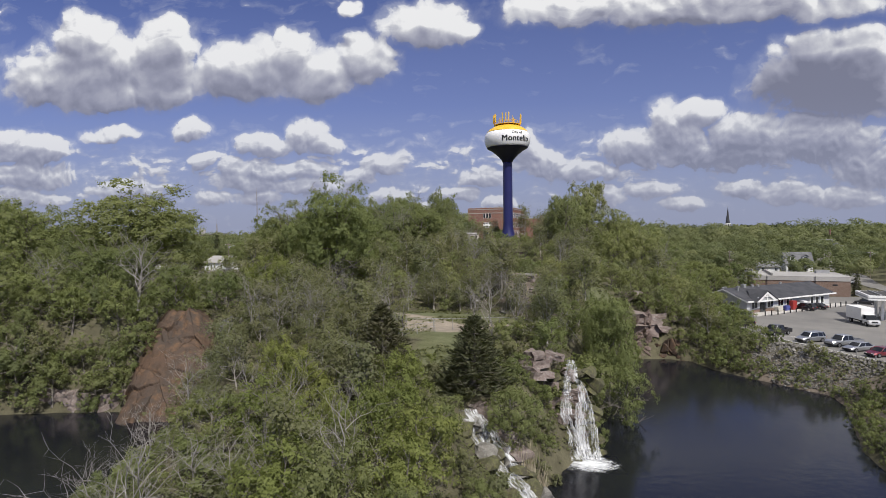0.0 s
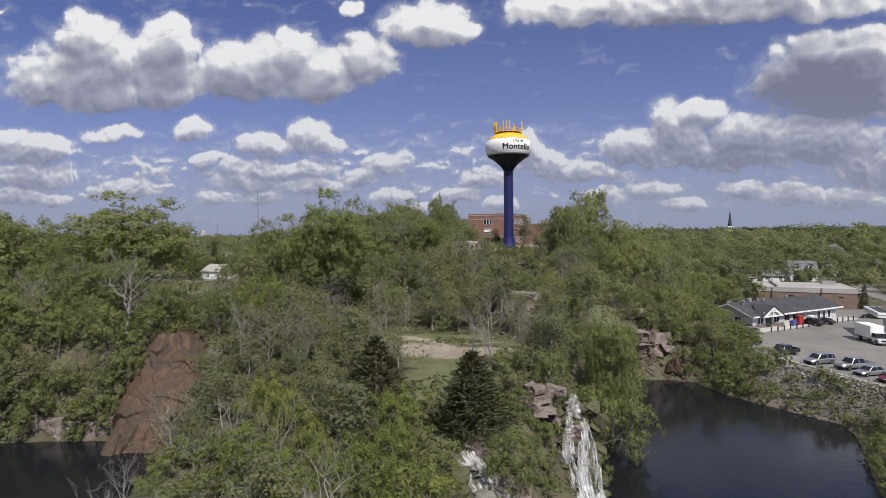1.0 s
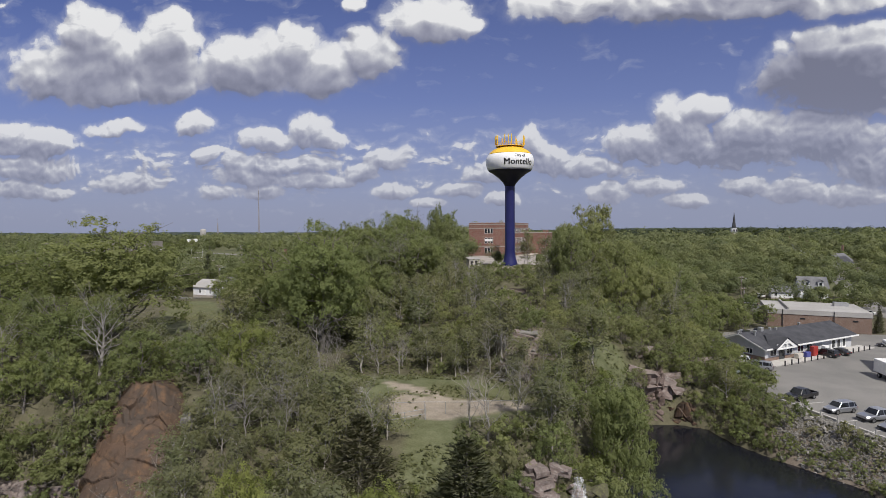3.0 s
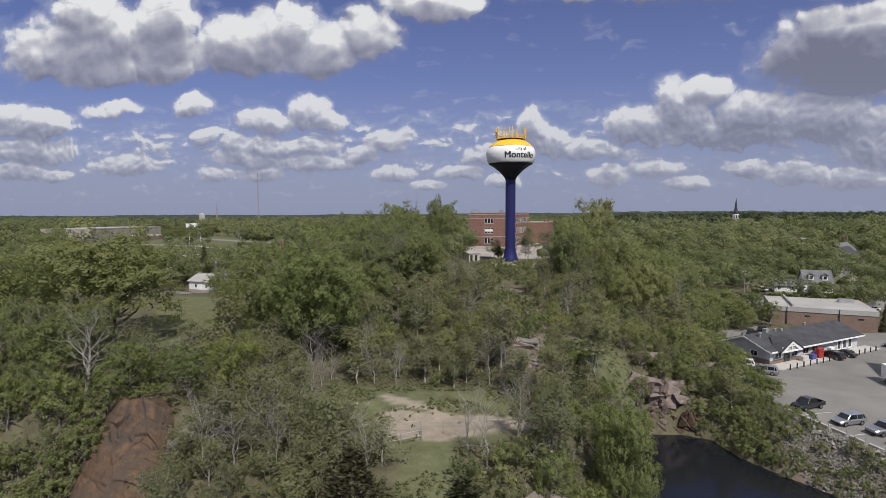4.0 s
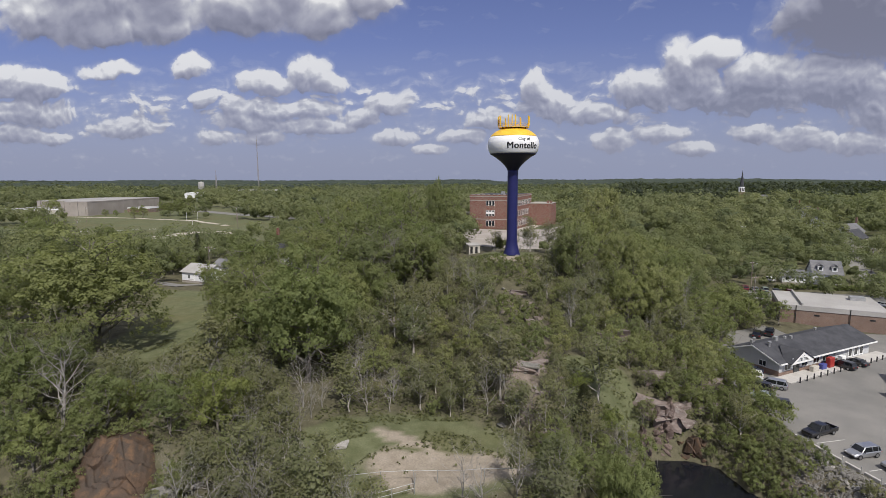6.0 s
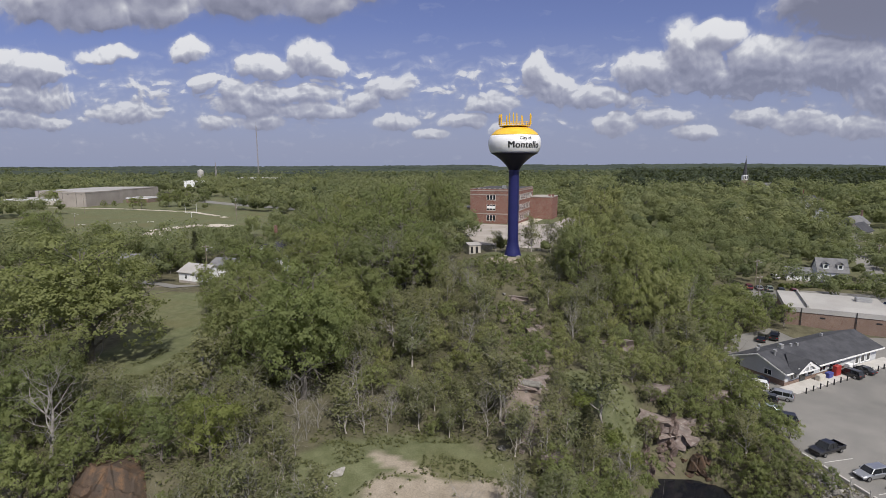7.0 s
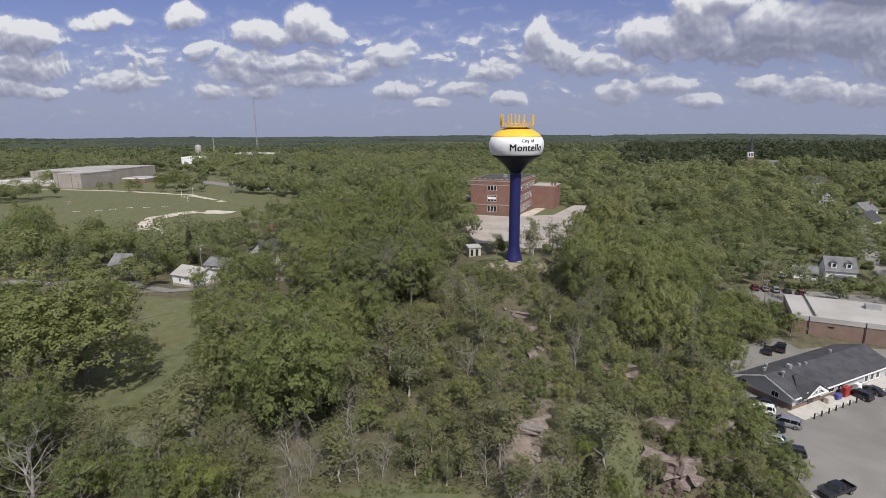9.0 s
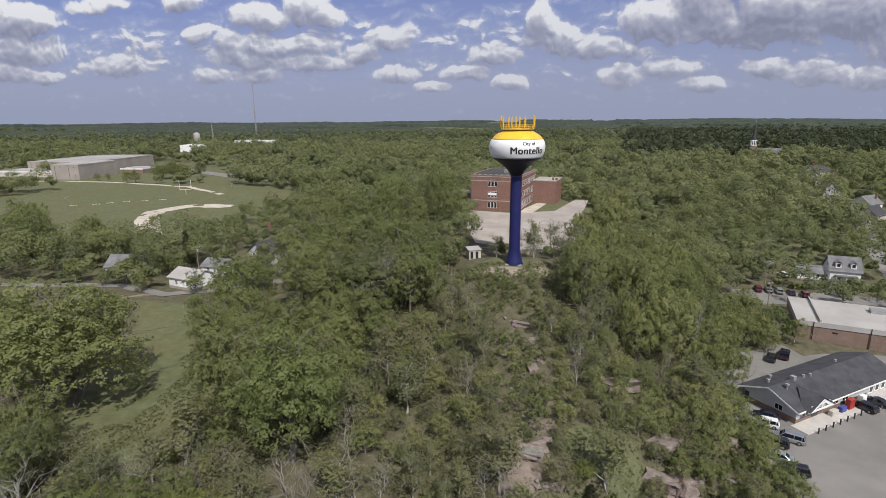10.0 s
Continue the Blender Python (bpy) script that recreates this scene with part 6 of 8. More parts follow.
def house(x, y, z, turn, w, d, h, rise, wall, roof, label, windows=2, storeys=1, chimney=False, gable_front=False, porch=False):
    """A small house with its ridge along its own x."""
    t = thing("house", pose(x, y, z, 0, 0, turn), label, "house")
    part("wall", gable_body(w, d, h, rise), wall, t)
    r = part("roof", gable_roof(w, d, rise, 0.45), roof, t)
    r.matrix_basis = pose(0, 0, h + 0.02)
    part("foundation", boxed(-0.06, w + 0.06, -0.06, d + 0.06, -1.5, 0.35), M_CONCRETE, t)
    for s in range(storeys):
        for k in range(windows):
            window(t, w * (k + 0.5 + (0.12 if k == 0 else 0)) / windows, 0.9 + 2.7 * s, 1.0, 1.4, ("y", 0))
        window(t, d * 0.35, 0.9 + 2.7 * s, 1.0, 1.4, ("x", 0))
        window(t, d * 0.65, 0.9 + 2.7 * s, 1.0, 1.4, ("x", 0))
    window(t, d * 0.5, h + 0.4, 0.9, 1.1, ("x", 0))
    door = part("door", boxed(w * 0.5 - 0.45, w * 0.5 + 0.45, -0.06, 0.02, 0.3, 2.35), M_WHITE, t)
    part("handle", boxed(w * 0.5 + 0.3, w * 0.5 + 0.38, -0.12, -0.06, 1.25, 1.35), M_DARK, door)
    if chimney:
        part("chimney", boxed(w * 0.7 - 0.4, w * 0.7 + 0.4, d * 0.5 - 0.4, d * 0.5 + 0.4, h + rise * 0.5, h + rise + 0.9), M_BRICK, r)
    if porch:
        part("porch_roof", boxed(w * 0.15, w * 0.85, -2.0, 0.2, 2.5, 2.7), roof, t)
        for k in (0.18, 0.5, 0.82):
            part("porch_post", boxed(w * k - 0.08, w * k + 0.08, -1.9, -1.74, 0.0, 2.5), M_WHITE, t)
    return t


def school(x, y, z, turn):
    t = thing("school", pose(x, y, z, 0, 0, turn), "three-storey red brick school with stone bands and flat roof", "school")
    W, D, H = 22.5, 33.0, 15.0
    part("wall", boxed(0, W, 0, D, -1.0, H), M_BRICK, t)
    for zz, hh, name in ((4.4, 0.35, "stone_band"), (H - 1.9, 0.4, "stone_band"), (H, 0.35, "coping")):
        part(name, boxed(-0.12, W + 0.12, -0.12, D + 0.12, zz, zz + hh), M_CONCRETE, t, "pale stone band")
    part("parapet", boxed(-0.05, W + 0.05, -0.05, D + 0.05, H + 0.35, H + 0.9), M_BRICK, t)
    part("roof", boxed(0.7, W - 0.7, 0.7, D - 0.7, H + 0.2, H + 0.93), M_ROOF_DARK, t, "dark flat roof")
    for s in range(3):
        for k in range(3):
            window(t, 8.6 + 1.45 * k, 1.3 + 4.75 * s, 1.25, 2.7, ("y", -0.02), bars=0)
        for k in range(8):
            window(t, 2.6 + 3.7 * k, 1.3 + 4.75 * s, 2.4, 2.7, ("X", W + 0.02), bars=1)
    part("panel", boxed(8.0, 11.9, -0.09, -0.02, 7.0, 8.1), M_WHITE, t, "white panel under a window")
    wing = part("wing", boxed(W, W + 11, D - 6, D + 10, -1.0, H - 4.2), M_BRICK, t, "lower red brick wing")
    part("coping", boxed(W - 0.1, W + 11.12, D - 6.12, D + 10.1, H - 4.2, H - 3.8), M_CONCRETE, wing)
    for k in range(2):
        c = part("chimney", boxed(W + 8.6 + k * 1.6, W + 9.6 + k * 1.6, D - 4, D - 3, H - 3.8, H - 2.6), M_BRICK, t)
    annex = part("annex", boxed(-12.5, 0, 5, 24, -1.0, 6.6), M_BRICK_BROWN, t, "low side annex with pale flat roof")
    part("annex_roof", boxed(-12.7, 0, 4.8, 24.2, 6.6, 7.0), M_ROOF_PALE, annex)
    for k in range(4):
        window(t, -10.6 + 2.8 * k, 2.6, 1.6, 1.6, ("y", 4.98), bars=1)
    for k in range(9):
        part("battlement", boxed(1.2 + k * 2.5, 2.2 + k * 2.5, -0.06, 0.4, H + 0.9, H + 1.2), M_CONCRETE, t)
    vent = part("roof_vent", boxed(12, 13.6, 12, 13.6, H + 0.9, H + 2.2), M_STEEL, t)
    return t


school(-7.3, 270.5, 20.2, -16)
flat_sheet("schoolyard", [(-3, 204), (14, 196), (29, 199), (31, 214), (34, 240), (41, 262), (50, 300), (44, 302), (37, 285), (30, 268), (10, 262), (-8, 268), (-9, 240)], 20.32, M_CONCRETE, "pale cracked concrete schoolyard behind the tower", "pavement")
flat_sheet("path", [(12, 262), (20, 263), (31, 296), (28, 299)], 20.36, M_GRAVEL, "pale concrete walk beside the school", "path")


def shed(x, y, z, turn):
    t = thing("shed", pose(x, y, z, 0, 0, turn), "small tan utility shed with white lean-to roof", "shed")
    part("wall", boxed(0, 3.6, 0, 3.0, -0.4, 2.5), M_SIDING_TAN, t)
    bm = boxed(-0.25, 3.85, -0.25, 3.25, 2.5, 2.68)
    for v in bm.verts:
        v.co.z += 0.12 * v.co.y
    part("roof", bm, M_ROOF_PALE, t)
    for k in (0.8, 2.4):
        door = part("door", boxed(k - 0.4, k + 0.4, -0.05, 0.02, 0.05, 2.05), M_DARK, t)
        part("handle", boxed(k + 0.25, k + 0.32, -0.1, -0.05, 1.0, 1.1), M_STEEL, door)
    return t


shed(-4.3, 182.4, ground_z(-2, 184) + 0.1, 20)


def store(x, y, z, turn):
    """The convenience store: charcoal roof, white trim, a small front gable."""
    t = thing("convenience_store", pose(x, y, z, 0, 0, turn), "low grey convenience store with charcoal shingle roof and gable", "store")
    W, D, H, RISE, OUT = 33.0, 10.6, 3.3, 2.1, 1.0
    part("wall", gable_body(W, D, H, RISE), M_SIDING, t)
    wains = bmesh.new()
    box(wains, -0.06, 0.0, -0.06, D, -0.1, 1.1)
    box(wains, 0.0, W * 0.72, -0.06, 0.0, -0.1, 0.8)
    part("wainscot", wains, M_BRICK_BROWN, t, "brown brick wainscot")
    roof = part("roof", gable_roof(W, D, RISE, OUT), M_SHINGLE, t, "charcoal shingle roof")
    roof.matrix_basis = pose(0, 0, H + 0.1)
    trim = boxed(-OUT - 0.04, W + OUT + 0.04, -OUT - 0.08, -OUT - 0.005, H - 0.55, H - 0.22)
    for y0, y1 in ((-OUT, D / 2), (D + OUT, D / 2)):
        z0 = H - RISE * OUT / (D / 2)
        rake = [(-OUT - 0.07, y0, z0), (-OUT - 0.07, y1, H + RISE), (-OUT - 0.07, y1, H + RISE - 0.28), (-OUT - 0.07, y0, z0 - 0.28)]
        near, far = [trim.verts.new(p) for p in rake], [trim.verts.new((x + 0.06, y, z)) for x, y, z in rake]
        trim.faces.new(near)
        trim.faces.new(far[::-1])
        for i in range(4):
            trim.faces.new((near[i], far[i], far[(i + 1) % 4], near[(i + 1) % 4]))
    bmesh.ops.recalc_face_normals(trim, faces=trim.faces)
    part("fascia", trim, M_WHITE, t, "white fascia board")
    # front gable on posts
    gx, gw, top = 4.9, 7.2, H + 1.75
    bm = bmesh.new()
    for y0, y1 in ((-1.72, -1.56),):
        for s in (-1, 1):
            vs = [(gx + s * gw / 2, H - 0.25), (gx, top), (gx, top - 0.55), (gx + s * (gw / 2 - 1.3), H - 0.25)]
            lo = [bm.verts.new((a, y0, b)) for a, b in vs]
            hi = [bm.verts.new((a, y1, b)) for a, b in vs]
            bm.faces.new(lo)
            bm.faces.new(hi[::-1])
            for i in range(4):
                bm.faces.new((lo[i], hi[i], hi[(i + 1) % 4], lo[(i + 1) % 4]))
        box(bm, gx - gw / 2, gx + gw / 2, y0, y1, H - 0.55, H - 0.25)
        box(bm, gx - 0.12, gx + 0.12, y0 + 0.01, y1, H - 0.3, top - 0.4)
        box(bm, gx - 1.6, gx + 1.6, y0 + 0.01, y1, H + 0.55, H + 0.8)
    bmesh.ops.recalc_face_normals(bm, faces=bm.faces)
    gable = part("gable", bm, M_WHITE, t, "white open gable trim over the entrance")
    bm = bmesh.new()
    for s in (-1, 1):
        vs = [(gx + s * (gw / 2 + 0.3), -1.9, H - 0.35), (gx, -1.9, top + 0.1), (gx, 3.2, top + 0.1), (gx + s * (gw / 2 + 0.3), -0.4, H - 0.35)]
        q = [bm.verts.new(v) for v in vs]
        bm.faces.new(q)
    bmesh.ops.recalc_face_normals(bm, faces=bm.faces)
    bmesh.ops.solidify(bm, geom=bm.faces[:], thickness=0.14)
    part("gable_roof", bm, M_SHINGLE, gable)
    back = boxed(gx - gw / 2 + 0.6, gx + gw / 2 - 0.6, -1.4, -1.3, H - 0.3, H + 0.6)
    part("gable_panel", back, M_SIDING, gable)
    for k in (2.8, 8.6, 12.6, 16.0):
        window(t, k, 1.0, 2.2, 1.6, ("y", -0.02), bars=1)
    door = part("door", boxed(4.9, 6.7, -0.08, 0.0, 0.0, 2.3), M_GLASS, t, "glass entrance door")
    part("door_frame", boxed(4.75, 6.85, -0.06, 0.01, 0.0, 2.45), M_DARK, door)
    for k in range(3):
        part("cooler_door", boxed(24.4 + k * 2.2, 26.1 + k * 2.2, -0.1, 0.0, 0.3, 2.6), M_WHITE, t, "white framed glass door")
    for k in range(3):
        part("glass", boxed(24.7 + k * 2.2, 25.8 + k * 2.2, -0.13, -0.1, 0.6, 2.3), M_GLASS, t)
    window(t, 3.4, 1.3, 1.6, 1.2, ("x", -0.02), bars=1)
    part("side_door", boxed(-0.07, 0.0, 9.5, 10.5, 0.0, 2.1), M_DARK, t)
    for a, b, s, h in ((6.5, 5.2, 0.9, 0.8), (9.5, 5.0, 0.5, 0.6), (11.4, 4.8, 0.5, 0.6), (2.2, 7.5, 0.5, 0.9), (23, 6.4, 0.5, 0.8)):
        zz = H + RISE * (1 - abs(b - D / 2) / (D / 2))
        u = part("roof_vent", boxed(a - s / 2, a + s / 2, b - s / 2, b + s / 2, zz - 0.3, zz + h, bevel=0.05), M_STEEL, t)
    for a, b in ((4.4, 8.5), (2.4, 3.8)):
        pipe = bmesh.new()
        zz = H + RISE * (1 - abs(b - D / 2) / (D / 2))
        rod(pipe, (a, b, zz - 0.2), (a, b, zz + 0.9), 0.2, 10)
        rod(pipe, (a, b, zz + 0.9), (a, b, zz + 1.2), 0.36, 10)
        part("vent_pipe", pipe, M_STEEL, t)
    return t


S_TURN = 31.0
store(60.2, 126.6, 4.0, S_TURN)


def at_store(lx, ly):
    a = radians(S_TURN)
    return 60.2 + lx * math.cos(a) - ly * math.sin(a), 126.6 + lx * math.sin(a) + ly * math.cos(a)


M_KERB = worn("kerb_concrete", (0.42, 0.40, 0.37), (0.50, 0.48, 0.45), 0.5, 0.9)
walk_bm = boxed(-1.5, 36, -3.4, -0.07, -0.02, 0.13)
sidewalk = tagged(new("sidewalk", bpy.data.meshes.new("sidewalk")), "concrete walk along the store front", "pavement", kind="structure")
walk_bm.to_mesh(sidewalk.data)
walk_bm.free()
sidewalk.data.materials.append(M_KERB)
sidewalk.matrix_basis = pose(60.2, 126.6, 4.0, 0, 0, S_TURN)
bol = bmesh.new()
rod(bol, (0, 0, -0.05), (0, 0, 1.15), 0.13, 10)
bol_me = bpy.data.meshes.new("bollard")
bol.to_mesh(bol_me)
bol.free()
bol_me.materials.append(M_DARK)
for k in range(15):
    x, y = at_store(0.6 + k * 2.3, -3.9)
    b = tagged(new("bollard", bol_me), "dark steel bollard along the store walk", "bollard", "bollards")
    b.matrix_basis = pose(x, y, 4.0)
M_RED = worn("red_paint", (0.30, 0.035, 0.03), (0.36, 0.045, 0.04), 0.6, 0.5)
M_BLUE = worn("blue_paint", (0.06, 0.07, 0.24), (0.08, 0.09, 0.28), 0.6, 0.5)
for lx, w, h, mm, lab in ((15.2, 1.7, 2.1, M_RED, "red vending cabinet by the store front"), (12.6, 1.6, 1.1, M_BLUE, "blue drinks crate stack by the store wall"), (9.6, 2.0, 1.1, M_SIDING_TAN, "tan merchandise rack by the store wall"), (19.5, 1.4, 1.8, M_WHITE, "white ice chest by the store wall")):
    x, y = at_store(lx, -1.4)
    c = thing("vending_cabinet", pose(x, y, 4.13, 0, 0, S_TURN), lab, "cabinet")
    part("body", boxed(-w / 2, w / 2, -0.45, 0.45, 0, h, bevel=0.05), mm, c)
    part("door", boxed(-w / 2 + 0.12, w / 2 - 0.12, -0.5, -0.45, 0.15, h - 0.15, bevel=0.02), mm, c)


def flat_building(x, y, z, turn, w, d, h, wall, roof, trim, label, category, name, band=1.2, step_x=None):
    t = thing(name, pose(x, y, z, 0, 0, turn), label, category)
    part("wall", boxed(0, w, 0, d, -2.0, h - band), wall, t)
    part("parapet", boxed(-0.15, w + 0.15, -0.15, d + 0.15, h - band, h), trim, t, "pale parapet band")
    part("roof", boxed(0.35, w - 0.35, 0.35, d - 0.35, h - 0.3, h + 0.006), roof, t, "pale flat roof")
    for k in range(max(2, int(w / 12))):
        part("downpipe", boxed(w * (k + 0.3) / max(2, int(w / 12)) - 0.08, w * (k + 0.3) / max(2, int(w / 12)) + 0.08, -0.28, -0.16, -1.0, h), M_DARK, t)
        part("wall_vent", boxed(w * (k + 0.7) / max(2, int(w / 12)) - 0.6, w * (k + 0.7) / max(2, int(w / 12)) + 0.6, -0.06, 0.0, h - band - 1.3, h - band - 0.9), M_DARK, t)
    if step_x:
        part("ridge_wall", boxed(step_x - 0.2, step_x + 0.2, 0, d, h, h + 0.7), trim, t)
        part("roof_unit", boxed(w * 0.75, w * 0.75 + 3.5, d * 0.65, d * 0.65 + 2.5, h, h + 1.0), M_STEEL, t)
    return t


flat_building(81.6, 168.2, 4.6, -21, 24, 20, 5.0, M_BRICK_BROWN, M_ROOF_PALE, M_ROOF_PALE, "long brown brick commercial building with pale flat roof", "building", "commercial_building", 1.3, 5.0)

M_TAN_BLOCK = worn("tan_block", (0.27, 0.24, 0.215), (0.33, 0.30, 0.27), 0.1, 0.9)

# houses
white_house = house(115.2, 212.7, 6.6, -17, 8.6, 9.0, 4.2, 3.9, M_SIDING_WHITE, M_SHINGLE_GREY, "white storey-and-a-half house with grey roof and dormers", 2, porch=True)
for k in (2.2, 6.4):
    dormer = part("dormer", boxed(k - 0.8, k + 0.8, 0.7, 4.0, 4.6, 6.5), M_SIDING_WHITE, white_house, "small white dormer")
    part("dormer_window", boxed(k - 0.45, k + 0.45, 0.64, 0.70, 5.2, 6.3), M_GLASS, dormer)
    cap = bmesh.new()
    for q in ((-1.05, 0), (1.05, 0)):
        vs = [(k + q[0], 0.4, 6.4), (k, 0.4, 7.2), (k, 4.4, 7.2), (k + q[0], 4.4, 6.4)]
        cap.faces.new([cap.verts.new(p) for p in vs])
    bmesh.ops.recalc_face_normals(cap, faces=cap.faces)
    bmesh.ops.solidify(cap, geom=cap.faces[:], thickness=0.12)
    part("dormer_roof", cap, M_SHINGLE_GREY, dormer)
house(106.6, 215.6, 6.6, -17, 7.0, 6.5, 2.7, 1.8, M_SIDING_WHITE, M_SHINGLE_GREY, "small white garage house with grey roof", 3)
house(-96, 178.5, 11.4, -20, 10.5, 8.5, 3.2, 2.0, M_SIDING_WHITE, M_ROOF_PALE, "white house with pale metal roof", 2)
house(-93, 192, 11.4, -10, 8.5, 8, 2.8, 1.8, M_SIDING_WHITE, M_SHINGLE_GREY, "white outbuilding with grey roof", 2)
house(-123, 187, 11.4, 5, 11, 9, 3.4, 2.8, M_SIDING, M_SHINGLE_GREY, "grey blue ranch house with grey roof", 3)
house(-74, 200, 11.4, 75, 11, 8, 5.0, 3.4, M_SIDING, M_SHINGLE, "grey two-storey house with dark gable roof", 2, 2, True)
house(-61.5, 192, 11.4, 75, 8, 6.4, 3.4, 3.2, M_SIDING_WHITE, M_SHINGLE_GREY, "white cottage with grey gable roof", 2)
house(37.5, 369, 16, 10, 12, 10, 5.2, 3.4, M_SIDING_WHITE, M_SHINGLE_GREY, "white house with grey roof beyond the school", 2, 2)
house(186, 300, 8.6, 40, 13, 9, 5, 4, M_SIDING_TAN, M_SHINGLE, "tan house with dark roof in town", 2, 2, True)
house(206, 336, 8.6, 30, 12, 10, 5, 4, M_SIDING_WHITE, M_SHINGLE_GREY, "white house with grey roof in town", 2, 2)
house(224, 392, 8.8, 60, 13, 9, 5, 4.4, M_SIDING, M_SHINGLE_GREY, "grey house with grey roof in town", 2, 2, True)
house(256, 470, 9.2, 65, 14, 10, 5.4, 4.8, M_SIDING, M_SHINGLE_GREY, "grey house with steep roof in town", 2, 2, True)
house(268, 500, 9.4, 20, 15, 10, 5.4, 4.4, M_SIDING_WHITE, M_SHINGLE, "white house with dark roof in town", 2, 2)
house(176, 402, 9, 10, 11, 9, 3.4, 3.0, M_SIDING_WHITE, M_SHINGLE, "white bungalow with dark roof in town", 2)

# the far school campus and its field
flat_building(-371, 455, 11.6, 0, 25, 47, 12.4, M_TAN_BLOCK, M_ROOF_GREY, M_TAN_BLOCK, "large tan school gymnasium with flat roof beyond the field", "building", "gymnasium", 1.0)
flat_building(-440, 472, 11.6, 0, 68, 30, 5.0, M_SIDING_TAN, M_ROOF_GREY, M_SIDING_WHITE, "long low tan school wing with white roof edge", "building", "school_wing", 1.0)
flat_building(-436, 503, 11.6, 0, 64, 95, 11.0, M_TAN_BLOCK, M_ROOF_GREY, M_TAN_BLOCK, "broad tan school hall with pale flat roof", "building", "school_hall", 1.0)
flat_building(-345, 505, 11.6, 0, 22, 24, 4.6, M_BRICK_BROWN, M_ROOF_GREY, M_SIDING_WHITE, "low brown school wing with pale roof edge", "building", "school_wing", 1.0)
flat_building(-470, 815, 11.6, 8, 44, 50, 10.0, M_SIDING_WHITE, M_WHITE, M_WHITE, "white industrial shed beyond the school", "building", "industrial_shed", 1.0)
flat_building(-440, 930, 11.6, 8, 70, 40, 12.0, M_SIDING_WHITE, M_ROOF_PALE, M_WHITE, "long pale warehouse far beyond the school", "building", "warehouse", 1.0)
silo = thing("silo", pose(-492, 905, 11.6), "tall pale grey silo beside the far sheds", "silo")
part("body", turned(bmesh.new(), [(5, 0), (5, 24), (4.2, 25.5), (0.3, 27)], 24), M_ROOF_PALE, silo)


# ---- vehicles ----
M_TYRE = mat("tyre", (0.015, 0.015, 0.016), 0.85)
M_RIM = mat("alloy_rim", (0.42, 0.42, 0.43), 0.3, 0.9)
M_CARGLASS = mat("car_glass", (0.012, 0.014, 0.016), 0.05, 0, 0.6)
M_LAMP = mat("headlamp", (0.7, 0.7, 0.7), 0.15, 0, 0.6)
M_TAIL = mat("tail_lamp", (0.28, 0.02, 0.02), 0.2, 0, 0.6)


def car_paint(name, c, metal=0.5):
    m = mat(name, c, 0.28, metal, 0.5)
    b = bsdf(m)
    b.inputs["Coat Weight"].default_value, b.inputs["Coat Roughness"].default_value = 0.6, 0.08
    n = noise_of(m, coords(m), 2.0, 3)
    colour(m, mixed(m, ramp(m, n, (0.3, (0, 0, 0)), (0.7, (0.25, 0.25, 0.25))), c, tuple(x * 0.8 + 0.02 for x in c)))
    return m


P_BLACK, P_SILVER, P_WHITE = car_paint("black_car_paint", (0.012, 0.012, 0.014), 0.2), car_paint("silver_car_paint", (0.42, 0.43, 0.45), 0.7), car_paint("white_car_paint", (0.72, 0.72, 0.72), 0.0)
P_RED, P_NAVY, P_GREEN = car_paint("maroon_car_paint", (0.16, 0.015, 0.025), 0.3), car_paint("navy_car_paint", (0.014, 0.018, 0.04), 0.3), car_paint("pale_car_paint", (0.36, 0.42, 0.38), 0.5)

SHAPES = {
    # half length, half width, belt height, roof height, bonnet end, screen top, roof end, tail top, bed start
    "sedan": (2.35, 0.90, 0.92, 1.44, 1.05, 0.35, -1.05, -1.75, None),
    "suv": (2.38, 0.95, 1.05, 1.72, 1.15, 0.55, -1.95, -2.22, None),
    "van": (2.5, 0.98, 1.05, 1.76, 1.55, 0.75, -2.1, -2.4, None),
    "pickup": (2.9, 1.0, 1.12, 1.86, 1.35, 0.75, -0.75, -1.05, -1.1),
}


def loft(bm, sections):
    """Joins rings of equal count."""
    rings = [[bm.verts.new(p) for p in s] for s in sections]
    n = len(rings[0])
    for a, b in zip(rings, rings[1:]):
        for i in range(n):
            bm.faces.new((a[i], b[i], b[(i + 1) % n], a[(i + 1) % n]))
    bm.faces.new(rings[0])
    bm.faces.new(rings[-1][::-1])
    bmesh.ops.recalc_face_normals(bm, faces=bm.faces)
    return bm


CAR_MESHES = {}


